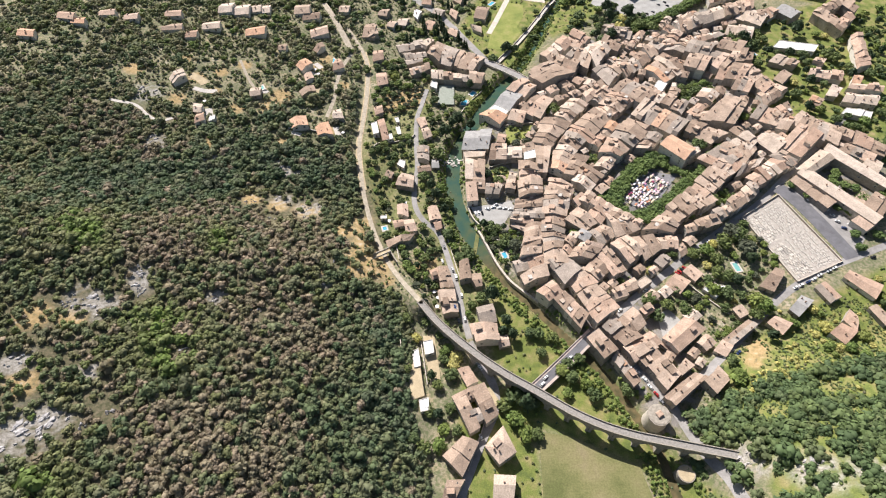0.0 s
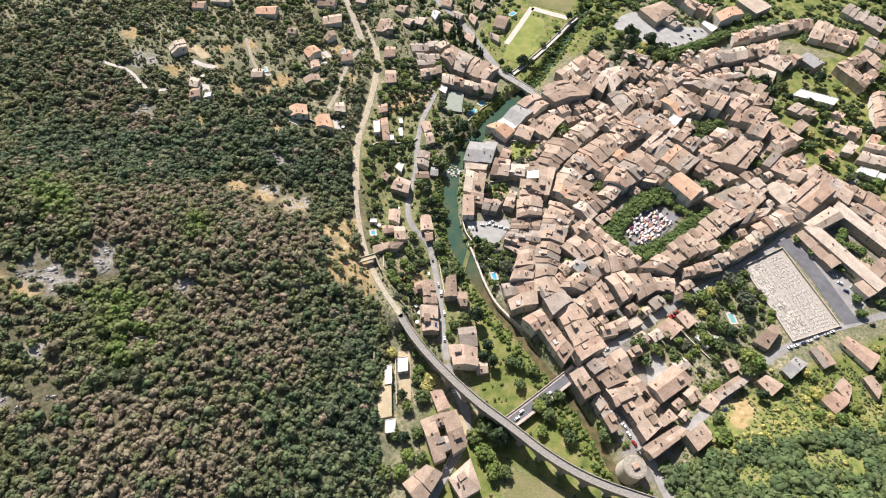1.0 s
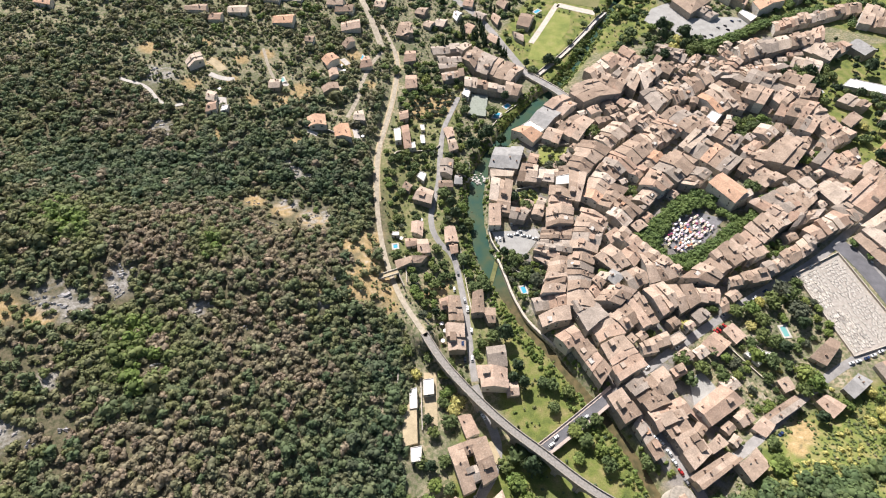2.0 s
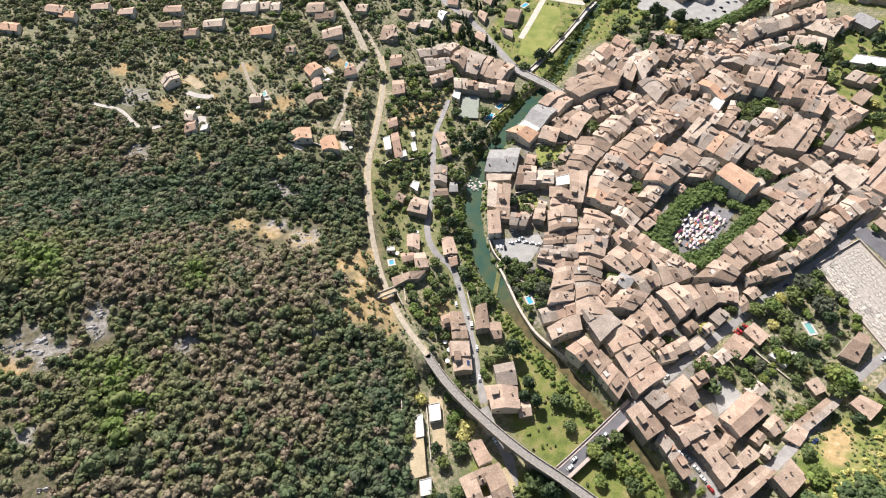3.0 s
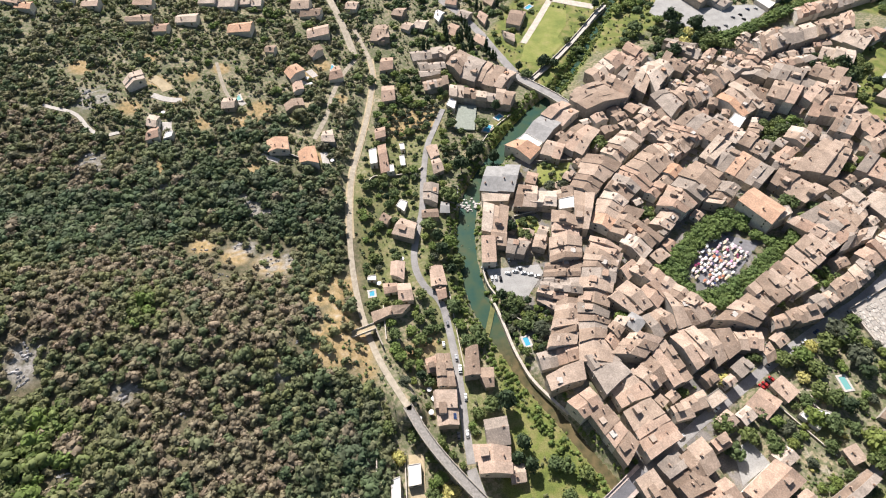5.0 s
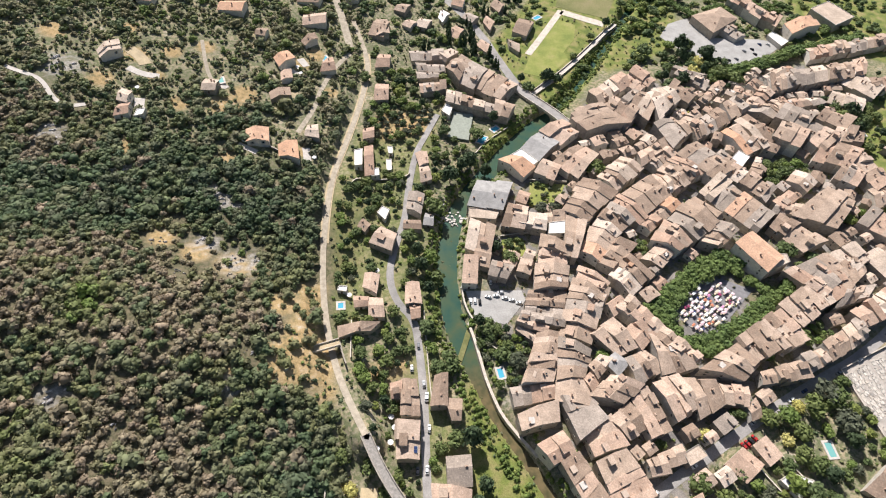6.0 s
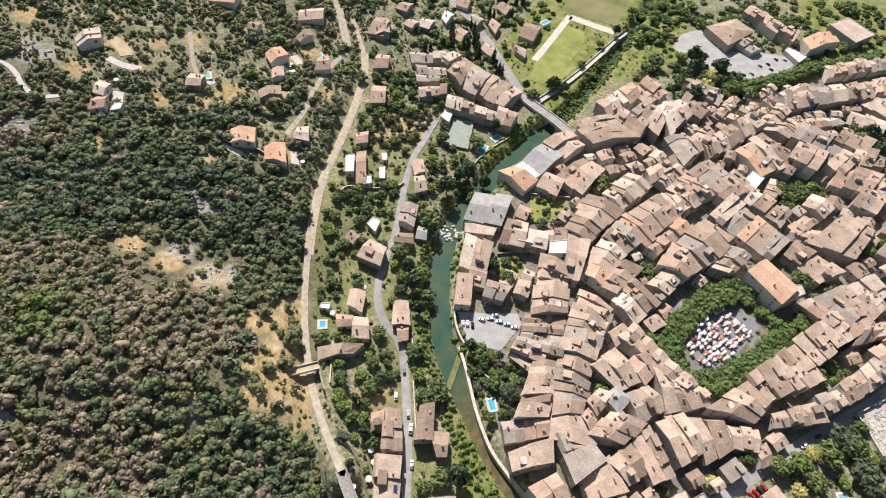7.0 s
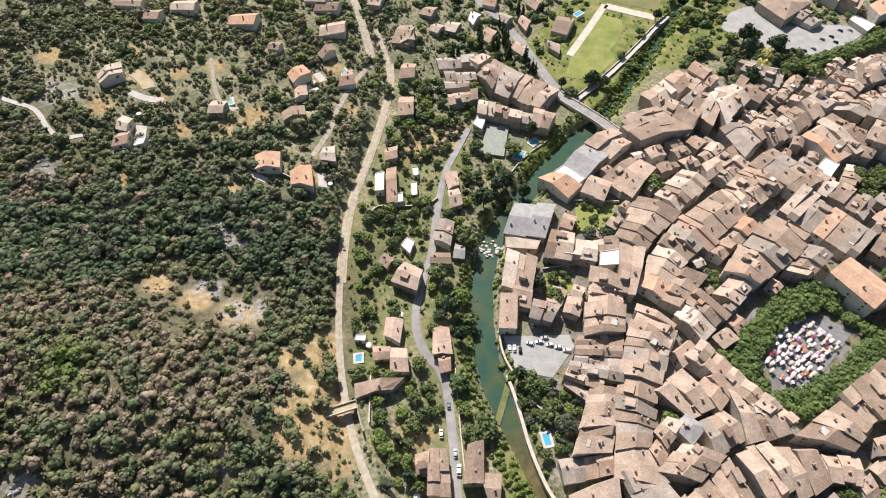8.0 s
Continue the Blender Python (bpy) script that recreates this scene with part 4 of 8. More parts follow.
terrace('g', 8, 3, (273.9, 510.6), (291.9, 499.0), (305.2, 515.1), (284.1, 524.5))
terrace('g', 8, 3, (274.6, 482.5), (299.3, 482.5), (308.1, 499.9), (288.9, 503.3))
terrace('g', 7, 2, (165.8, 491.1), (147.2, 473.7), (158.3, 461.2), (175.1, 480.6))
terrace('g', 7, 2, (153.9, 522.0), (170.1, 508.8), (178.3, 521.3), (162.3, 538.8))
terrace('g', 7, 2, (163.0, 545.8), (187.0, 530.0), (193.0, 546.2), (171.1, 555.6), 'grey')
terrace('g', 8, 3, (267.0, 441.0), (280.1, 433.5), (293.0, 452.5), (280.5, 460.6))
terrace('g', 8, 2, (242.1, 543.8), (260.2, 563.5), (260.5, 575.2), (240.6, 558.3))
terrace('g', 7, 3, (137.1, 427.6), (152.5, 445.2), (143.1, 451.6), (129.7, 434.1))
terrace('g', 7, 2, (128.8, 352.8), (119.1, 341.6), (130.2, 337.4), (139.4, 349.2))
terrace('g', 7, 2, (137.3, 363.3), (127.5, 354.2), (133.9, 348.9), (142.3, 357.4))
terrace('g', 8, 3, (141.6, 397.8), (117.8, 371.6), (126.7, 366.4), (149.0, 391.7))
# the hall by the square
terrace('g', 13, 1, (178.8, 360.3), (194.4, 340.6), (206.5, 353.8), (191.2, 371.6), 'orange')
terrace('g', 8, 3, (109.2, 315.4), (121.1, 329.5), (110.5, 337.0), (98.5, 323.0))
terrace('f', 11, 1, (197.4, 343.2), (211.2, 352.1), (210.6, 358.1), (206.0, 357.1), 'pale')
# east of the square
terrace('g', 9, 3, (168.0, 288.7), (143.9, 269.0), (167.0, 266.3), (177.1, 277.2))
terrace('x', 9, 2, (183.0, 304.3), (168.4, 291.4), (177.2, 277.9), (190.5, 288.0))
terrace('x', 9, 3, (198.9, 318.0), (182.8, 303.6), (194.7, 288.2), (211.5, 298.6))
terrace('x', 9, 2, (213.1, 332.7), (198.6, 319.4), (210.4, 306.4), (221.2, 316.9))
terrace('x', 9, 3, (238.6, 352.7), (213.8, 332.8), (222.9, 318.6), (243.2, 334.4))
terrace('x', 9, 3, (262.8, 372.7), (238.6, 352.7), (244.8, 335.5), (261.6, 356.0))
terrace('g', 8, 3, (178.9, 266.0), (207.1, 274.3), (202.3, 283.1), (179.2, 273.2))
terrace('g', 8, 2, (206.4, 276.0), (220.3, 286.6), (216.8, 293.6), (204.5, 287.3))
terrace('g', 8, 4, (219.9, 285.3), (246.2, 305.2), (245.5, 318.7), (219.0, 297.2))
terrace('x', 9, 5, (260.6, 377.5), (207.0, 346.1), (228.4, 329.9), (266.6, 365.5))
terrace('g', 8, 3, (247.7, 311.9), (289.5, 337.9), (280.2, 350.9), (241.8, 322.2))
terrace('g', 8, 2, (264.3, 368.6), (275.6, 350.3), (293.8, 366.3), (278.9, 378.4), 'pale')
terrace('g', 8, 2, (282.4, 358.5), (296.0, 344.6), (325.5, 372.0), (314.9, 390.0), 'red')
terrace('h', 8, 1, (270.2, 347.1), (284.3, 334.8), (291.6, 341.7), (280.9, 353.4), 'grey')
terrace('g', 8, 4, (302.8, 387.0), (330.5, 355.3), (340.8, 374.1), (319.5, 404.1))
terrace('g', 7, 3, (234.1, 324.3), (253.6, 332.7), (266.1, 346.2), (246.8, 340.6))
terrace('g', 8, 4, (269.9, 397.2), (298.2, 381.1), (312.2, 396.3), (283.8, 413.1))
# court building and the north-east quarter
terrace('b', 9, 1, (285.6, 325.3), (322.9, 269.1), (332.0, 275.6), (295.5, 331.6), 'pale')
terrace('b', 9, 1, (314.7, 351.5), (286.1, 329.3), (296.6, 324.9), (322.1, 341.4), 'pale')
terrace('b', 9, 1, (317.0, 350.0), (349.0, 306.3), (353.7, 316.3), (326.8, 357.3), 'pale')
terrace('g', 6, 1, (279.6, 320.6), (296.4, 288.7), (307.3, 295.6), (289.4, 326.8))
terrace('g', 9, 1, (324.0, 288.8), (332.5, 276.8), (346.0, 292.3), (338.8, 301.7))
terrace('g', 6, 1, (310.1, 275.3), (316.7, 264.9), (327.5, 271.4), (322.1, 280.8))
terrace('g', 8, 6, (306.6, 392.9), (366.0, 344.2), (373.9, 357.9), (319.7, 403.4))
terrace('g', 7, 2, (321.5, 356.1), (330.5, 348.7), (339.3, 358.3), (329.8, 364.4))
terrace('g', 7, 3, (332.2, 352.9), (350.8, 335.5), (360.1, 345.4), (342.6, 360.3))
terrace('g', 7, 1, (338.6, 329.3), (348.8, 321.0), (361.0, 335.1), (355.1, 344.9), 'pale')
terrace('g', 7, 3, (310.0, 565.1), (329.9, 546.1), (346.3, 567.3), (327.4, 584.7), 'pale')
terrace('g', 7, 2, (334.0, 554.6), (358.6, 571.0), (354.8, 582.9), (332.8, 572.7))
terrace('g', 8, 1, (355.6, 574.1), (366.7, 557.5), (381.5, 567.8), (370.6, 584.7), 'slate')
terrace('g', 11, 1, (391.1, 562.0), (405.6, 525.2), (415.7, 535.1), (402.6, 572.6))
terrace('g', 11, 1, (423.4, 587.5), (392.0, 564.2), (398.2, 557.0), (427.0, 575.5))
terrace('g', 11, 1, (406.9, 528.3), (430.6, 550.5), (428.4, 561.7), (404.5, 539.1))
terrace('g', 11, 1, (424.6, 587.4), (433.2, 559.2), (442.8, 569.9), (435.8, 596.2))
terrace('g', 8, 1, (413.3, 519.1), (398.7, 466.3), (414.2, 472.9), (427.8, 525.5), 'red')
terrace('g', 8, 4, (283.3, 467.1), (293.2, 431.1), (309.5, 444.1), (299.4, 473.6))
terrace('g', 8, 3, (288.6, 414.6), (316.3, 433.3), (310.5, 444.0), (289.0, 431.3))
terrace('g', 6, 2, (319.2, 484.9), (339.5, 474.3), (348.5, 483.3), (333.3, 495.7))
terrace('g', 6, 1, (313.3, 455.5), (318.8, 448.0), (333.1, 461.7), (328.2, 469.3))
terrace('f', 5, 1, (331.6, 509.3), (369.2, 499.1), (378.4, 510.6), (342.7, 520.9), 'white')
terrace('g', 6, 1, (360.4, 480.7), (367.8, 475.5), (375.4, 484.6), (367.2, 488.0), 'red')
terrace('g', 6, 3, (348.2, 460.9), (376.5, 450.4), (383.6, 464.5), (354.9, 469.7), 'red')
terrace('g', 6, 1, (384.9, 447.3), (391.1, 444.3), (398.8, 455.5), (392.0, 458.5), 'orange')
terrace('g', 6, 2, (376.7, 438.1), (405.1, 430.6), (411.1, 438.9), (384.5, 443.8), 'red')
terrace('g', 6, 2, (352.7, 429.0), (361.0, 426.1), (371.1, 437.5), (363.5, 442.2), 'pale')
terrace('g', 6, 3, (364.7, 420.0), (391.3, 412.2), (400.0, 424.1), (373.8, 431.4), 'pale')
terrace('g', 6, 2, (332.2, 419.9), (340.2, 413.8), (349.6, 424.1), (341.6, 430.4))
terrace('f', 5, 3, (357.3, 403.7), (378.8, 394.8), (385.9, 404.8), (365.7, 411.4), 'white')
terrace('g', 8, 3, (289.5, 390.6), (310.0, 400.7), (309.2, 416.9), (290.9, 406.3))
terrace('g', 7, 4, (382.3, 619.4), (419.4, 605.5), (432.4, 627.8), (392.5, 639.7))
terrace('g', 7, 5, (291.1, 595.4), (394.0, 644.7), (396.9, 664.6), (292.0, 613.5))
terrace('g', 7, 4, (392.5, 639.7), (432.0, 614.1), (443.3, 636.5), (405.8, 661.2))
terrace('g', 7, 3, (440.4, 684.6), (473.3, 647.4), (487.5, 670.2), (458.1, 705.8), 'grey')
terrace('g', 6, 2, (442.5, 615.2), (459.4, 601.5), (469.2, 621.8), (455.6, 633.2))
# south of the ring street
terrace('g', 9, 1, (45.4, 227.6), (47.9, 219.9), (65.7, 227.5), (65.0, 238.4))
terrace('g', 9, 1, (67.2, 222.3), (55.6, 213.8), (64.0, 205.5), (73.9, 212.7))
terrace('g', 9, 3, (67.7, 206.8), (83.3, 183.0), (89.6, 193.9), (76.2, 213.0))
terrace('g', 9, 1, (65.8, 240.4), (76.3, 219.1), (91.6, 233.6), (82.5, 242.6))
terrace('g', 8, 2, (79.7, 222.7), (84.0, 212.8), (101.9, 221.2), (92.7, 235.2))
terrace('g', 10, 2, (84.9, 209.3), (94.8, 186.2), (113.1, 198.9), (98.9, 217.1))
terrace('g', 8, 2, (103.5, 244.1), (92.6, 233.4), (102.2, 224.7), (111.9, 231.3))
terrace('x', 8, 2, (113.8, 255.0), (105.2, 246.2), (113.8, 226.2), (124.5, 233.0))
terrace('g', 8, 2, (130.9, 264.0), (116.5, 257.2), (128.0, 237.0), (140.1, 246.5))
terrace('g', 8, 2, (149.4, 263.5), (134.7, 261.6), (140.8, 239.6), (154.1, 250.6))
terrace('g', 7, 2, (169.9, 262.9), (149.6, 262.2), (152.4, 252.9), (168.1, 252.1))
terrace('g', 6, 1, (129.4, 225.8), (116.8, 218.9), (120.9, 213.4), (131.1, 217.3))
terrace('f', 6, 1, (137.6, 226.8), (130.1, 221.5), (132.5, 215.8), (141.6, 222.1), 'pale')
terrace('g', 6, 1, (119.1, 218.4), (111.2, 214.8), (112.9, 208.2), (122.1, 211.1))
terrace('g', 5, 1, (173.8, 257.4), (168.9, 252.0), (169.3, 245.1), (174.6, 248.1))
# south of the lower bridge
terrace('g', 8, 2, (98.7, 183.8), (109.9, 168.8), (123.7, 175.4), (108.7, 192.0))
terrace('g', 9, 1, (122.9, 198.1), (109.6, 188.5), (116.5, 177.2), (128.1, 186.2))
terrace('g', 8, 1, (135.4, 202.2), (127.5, 197.2), (129.8, 192.3), (136.5, 196.3))
terrace('g', 8, 2, (130.5, 180.0), (110.5, 168.2), (115.8, 157.4), (137.1, 171.2))
terrace('g', 9, 1, (87.4, 175.9), (95.9, 160.4), (105.2, 166.5), (96.2, 181.5))
terrace('g', 7, 2, (101.9, 160.4), (111.9, 141.2), (116.8, 144.7), (105.8, 165.9))
terrace('g', 9, 4, (115.5, 166.2), (132.3, 137.8), (142.1, 147.5), (129.8, 171.3))
terrace('g', 7, 1, (141.4, 150.8), (144.1, 147.6), (153.3, 153.7), (149.0, 158.4))
terrace('b', 8, 1, (156.4, 189.4), (138.2, 174.2), (146.3, 164.2), (168.1, 180.9), 'red')
terrace('g', 5, 1, (165.2, 198.1), (157.8, 193.2), (162.7, 187.6), (170.2, 193.2))
terrace('g', 3.5, 1, (136.8, 172.9), (145.2, 163.5), (148.2, 165.7), (139.9, 174.7), 'red')
terrace('g', 7, 3, (129.1, 132.9), (134.9, 127.2), (158.8, 145.0), (153.6, 148.9))
terrace('g', 7, 1, (155.8, 141.5), (160.8, 133.0), (171.1, 141.9), (165.1, 147.3))
# villas south east
terrace('g', 4.4, 1, (151.8, 219.9), (160.4, 212.5), (170.4, 222.3), (161.5, 229.0), 'red')
terrace('g', 4.4, 1, (168.1, 231.6), (174.3, 222.8), (181.1, 228.9), (174.9, 237.0), 'red')
terrace('g', 4.4, 2, (179.5, 173.6), (183.0, 168.2), (206.6, 184.9), (201.8, 188.8))
terrace('g', 3.6, 1, (170.5, 164.9), (176.9, 160.8), (183.2, 167.8), (178.0, 172.1), 'red')
terrace('g', 4.4, 1, (214.8, 186.7), (221.5, 177.8), (230.7, 185.6), (221.7, 191.3), 'red')
terrace('g', 4.4, 1, (234.1, 197.5), (238.2, 191.8), (252.5, 203.7), (245.7, 207.7), 'slate')
terrace('g', 3.6, 1, (259.6, 215.4), (264.8, 202.4), (270.4, 206.3), (265.8, 218.7))
terrace('g', 3.6, 1, (195.0, 198.5), (197.9, 191.8), (204.4, 194.9), (201.6, 201.7))
terrace('g', 4.4, 1, (219.7, 217.5), (228.1, 212.7), (241.7, 229.6), (236.4, 232.4))
terrace('g', 4.4, 1, (267.9, 188.0), (272.3, 178.6), (277.1, 190.2), (274.5, 195.6), 'red')
terrace('g', 4.4, 1, (283.2, 223.6), (296.9, 204.8), (306.7, 215.6), (289.4, 228.4), 'red')
terrace('g', 3.6, 1, (262.6, 217.2), (267.3, 204.1), (273.8, 207.2), (268.4, 219.5), 'red')
terrace('g', 3.6, 1, (325.7, 300.8), (330.9, 287.3), (338.8, 293.0), (334.2, 306.8))
terrace('g', 4.4, 1, (253.8, 177.5), (259.8, 169.2), (271.4, 178.1), (263.6, 184.0), 'red')
terrace('g', 4.4, 1, (289.4, 197.0), (294.0, 183.4), (298.1, 192.2), (295.1, 199.2))
terrace('g', 4.4, 1, (157.5, 140.5), (163.9, 135.3), (171.6, 144.3), (167.6, 151.5))
terrace('f', 3.2, 1, (178.5, 216.2), (186.4, 208.9), (195.1, 218.3), (184.9, 220.4), 'white')
# west bank, south
terrace('g', 8, 1, (6.9, 188.0), (9.9, 174.6), (25.1, 175.5), (24.7, 187.9))
terrace('g', 8, 1, (22.6, 203.7), (11.4, 201.0), (14.0, 187.7), (24.6, 190.3))
terrace('g', 4, 1, (31.8, 181.1), (25.2, 180.3), (26.4, 172.1), (32.9, 173.6))
terrace('x', 7, 2, (-10.0, 239.0), (-17.5, 237.1), (-14.5, 218.5), (-5.1, 219.7))
terrace('g', 6, 1, (-17.7, 236.8), (-23.0, 234.3), (-21.2, 227.0), (-16.2, 228.2), 'red')
terrace('x', 7, 1, (-4.6, 216.9), (-16.1, 215.1), (-13.2, 197.5), (-2.7, 198.9))
terrace('g', 7, 1, (-0.3, 242.2), (-0.7, 226.3), (8.4, 228.1), (5.9, 245.4))
terrace('g', 6, 1, (15.2, 232.0), (6.3, 231.3), (11.7, 221.4), (15.8, 222.0))
terrace('x', 8, 1, (-7.0, 134.5), (3.7, 111.5), (9.8, 115.2), (0.1, 138.1))
terrace('x', 8, 1, (5.3, 140.5), (14.2, 117.7), (21.7, 123.5), (14.0, 143.5))
terrace('x', 8, 1, (1.7, 123.6), (4.5, 115.7), (12.6, 120.6), (9.4, 126.6))
terrace('x', 8, 1, (-1.8, 137.1), (0.8, 131.4), (7.9, 135.1), (5.3, 140.8))
terrace('g', 5, 1, (-2.7, 155.0), (3.1, 143.6), (9.7, 146.7), (3.9, 156.6), 'red')
terrace('f', 4, 1, (-20.9, 178.3), (-27.3, 176.7), (-25.8, 166.8), (-19.5, 168.4), 'white')
terrace('f', 3, 1, (-30.5, 170.8), (-34.8, 168.7), (-32.9, 156.8), (-28.5, 158.0), 'white')
terrace('f', 4, 1, (-22.9, 135.5), (-29.1, 133.7), (-27.8, 125.9), (-22.3, 127.2), 'white')
terrace('g', 7, 1, (-0.5, 108.8), (-12.6, 97.3), (-1.7, 86.0), (8.5, 105.4))
terrace('h', 8, 1, (24.6, 115.0), (13.3, 103.1), (21.1, 93.0), (31.2, 99.7))
terrace('g', 6, 1, (30.2, 85.6), (18.0, 86.3), (16.7, 74.3), (28.0, 74.3), 'pale')
terrace('g', 6, 1, (-0.4, 83.6), (-10.6, 83.1), (-13.3, 74.3), (-6.0, 74.2))
# west bank, middle
terrace('g', 6, 1, (-35.6, 369.7), (-35.2, 355.5), (-25.6, 352.2), (-26.0, 369.0))
terrace('g', 4.4, 1, (-25.3, 347.3), (-35.5, 345.8), (-34.9, 339.8), (-23.7, 340.9))
terrace('g', 3.2, 1, (-23.1, 347.3), (-16.8, 347.6), (-17.9, 355.8), (-23.1, 356.5), 'slate')
terrace('g', 6, 1, (-53.3, 322.7), (-38.7, 319.0), (-38.2, 331.6), (-48.8, 335.7))
terrace('f', 3.2, 1, (-54.0, 349.1), (-47.8, 344.0), (-46.7, 352.9), (-51.8, 354.8), 'white')
terrace('g', 3.6, 1, (-30.4, 382.4), (-23.6, 386.7), (-27.7, 398.1), (-33.5, 396.0))
terrace('g', 3.6, 1, (-38.4, 409.3), (-33.3, 397.1), (-28.3, 401.6), (-31.1, 412.1))
terrace('g', 3.6, 1, (-68.5, 378.0), (-62.9, 380.6), (-69.4, 408.1), (-74.8, 405.3))
terrace('f', 4.4, 1, (-77.0, 383.9), (-71.9, 385.4), (-75.2, 400.9), (-80.5, 398.2), 'white')
terrace('f', 3.2, 1, (-55.4, 387.7), (-52.0, 388.8), (-54.2, 399.0), (-57.8, 398.0), 'white')
terrace('f', 3.2, 1, (-57.4, 404.7), (-54.5, 405.6), (-56.1, 412.0), (-59.4, 411.2), 'white')
terrace('f', 4.4, 1, (-60.8, 387.3), (-65.9, 385.1), (-64.2, 378.7), (-59.1, 380.5), 'white')
terrace('g', 3.6, 1, (-63.6, 335.3), (-58.2, 331.7), (-56.2, 337.4), (-61.7, 341.3))
terrace('g', 4.4, 1, (-50.9, 300.1), (-50.1, 290.5), (-41.9, 287.3), (-42.8, 300.3), 'red')
terrace('g', 3.6, 1, (-52.0, 276.2), (-45.2, 278.2), (-45.8, 283.6), (-53.9, 282.7))
terrace('g', 4.4, 1, (-42.6, 271.9), (-34.1, 273.0), (-37.5, 284.0), (-45.1, 283.3), 'red')
terrace('x', 4.4, 1, (-23.9, 285.2), (-14.8, 286.7), (-18.9, 300.7), (-26.0, 299.0), 'red')
terrace('g', 3.6, 1, (-19.0, 276.6), (-14.3, 278.6), (-15.7, 286.9), (-21.4, 285.0), 'red')
terrace('g', 3.6, 1, (-57.9, 261.6), (-55.3, 255.4), (-40.1, 262.4), (-35.9, 268.4))
terrace('f', 3, 1, (-64.3, 285.0), (-59.0, 285.2), (-59.4, 288.8), (-64.0, 288.0), 'white')
terrace('g', 4.4, 1, (-78.4, 456.0), (-68.2, 459.0), (-71.3, 476.3), (-80.9, 475.0), 'red')
terrace('g', 4.4, 1, (-85.8, 495.3), (-75.1, 498.6), (-76.7, 513.6), (-86.0, 512.7))
terrace('g', 4.4, 1, (-77.2, 411.7), (-70.3, 415.3), (-72.0, 425.0), (-78.9, 421.3))
terrace('g', 3.6, 1, (-45.6, 477.8), (-39.6, 478.3), (-41.3, 489.7), (-48.4, 488.0), 'red')
terrace('g', 3.6, 1, (-39.1, 482.7), (-30.6, 484.3), (-31.0, 491.9), (-40.4, 490.0), 'red')
terrace('f', 3.2, 1, (-26.8, 462.2), (-20.0, 457.3), (-18.9, 466.4), (-24.2, 472.1), 'white')
terrace('g', 3.6, 1, (-123.4, 470.6), (-112.4, 475.4), (-119.0, 489.7), (-122.6, 487.3), 'red')
terrace('g', 4.4, 1, (-114.5, 398.1), (-104.5, 397.7), (-109.0, 410.1), (-115.2, 407.3))
# villas on the slope
terrace('g', 4.4, 1, (-151.2, 389.2), (-147.2, 378.3), (-133.8, 381.4), (-137.9, 393.8), 'orange')
terrace('g', 4.4, 1, (-128.0, 383.3), (-124.1, 373.3), (-111.3, 373.1), (-117.7, 389.8), 'orange')
terrace('g', 4.4, 1, (-157.5, 468.6), (-150.4, 459.5), (-142.4, 471.9), (-150.5, 479.3), 'orange')
terrace('g', 3.6, 1, (-148.3, 455.3), (-145.1, 446.2), (-138.7, 451.1), (-142.7, 460.6), 'red')
terrace('g', 3.6, 1, (-149.3, 431.4), (-145.6, 424.3), (-134.0, 431.6), (-137.5, 439.6))
terrace('g', 3.6, 1, (-145.7, 499.0), (-140.9, 494.2), (-134.7, 505.2), (-139.0, 512.2))
terrace('g', 3.6, 1, (-190.4, 414.0), (-181.3, 415.9), (-182.5, 425.8), (-191.7, 425.5), 'pale')
terrace('g', 3.6, 1, (-177.9, 488.3), (-170.3, 487.5), (-170.3, 496.3), (-178.1, 495.5))
terrace('g', 3.6, 2, (-259.8, 419.6), (-254.6, 413.0), (-246.6, 425.3), (-252.9, 434.2), 'pale')
terrace('g', 3.6, 1, (-230.6, 382.5), (-223.5, 381.2), (-225.1, 391.3), (-232.5, 393.0), 'pale')
terrace('g', 3.6, 1, (-226.3, 368.5), (-219.1, 372.6), (-221.8, 381.7), (-227.2, 379.1))
terrace('f', 3.2, 1, (-216.3, 373.0), (-211.6, 375.7), (-212.6, 381.5), (-217.1, 379.5), 'white')
terrace('g', 3.6, 1, (-150.8, 520.0), (-133.9, 527.7), (-136.7, 541.7), (-153.6, 534.0), 'red')
# north west hamlet
terrace('g', 4.4, 1, (-97.2, 553.7), (-93.0, 536.1), (-83.4, 541.9), (-89.2, 561.4))
terrace('g', 3.6, 1, (-65.2, 569.9), (-55.1, 567.4), (-51.7, 580.9), (-62.3, 580.6))
terrace('g', 3.6, 1, (-33.8, 566.2), (-25.9, 558.2), (-22.1, 575.8), (-30.1, 579.9), 'red')
terrace('g', 3.6, 1, (-25.7, 598.4), (-15.8, 592.1), (-10.9, 601.9), (-20.8, 607.2))
terrace('g', 4.4, 1, (-5.5, 596.8), (1.7, 584.4), (4.1, 599.3), (-3.7, 607.3))
terrace('g', 5, 1, (34.4, 580.7), (22.0, 585.4), (27.3, 609.1), (40.9, 606.1))
terrace('g', 3.6, 1, (29.3, 556.3), (21.0, 564.0), (18.1, 575.4), (29.3, 569.7), 'pale')
terrace('g', 3.6, 1, (-87.5, 584.0), (-77.2, 581.2), (-73.9, 594.5), (-82.3, 594.1))
terrace('g', 3.6, 1, (-76.2, 565.2), (-68.4, 561.7), (-64.6, 572.0), (-71.8, 574.2))
terrace('g', 3.6, 1, (-46.6, 588.9), (-42.0, 581.6), (-38.0, 596.6), (-45.2, 601.4), 'white')
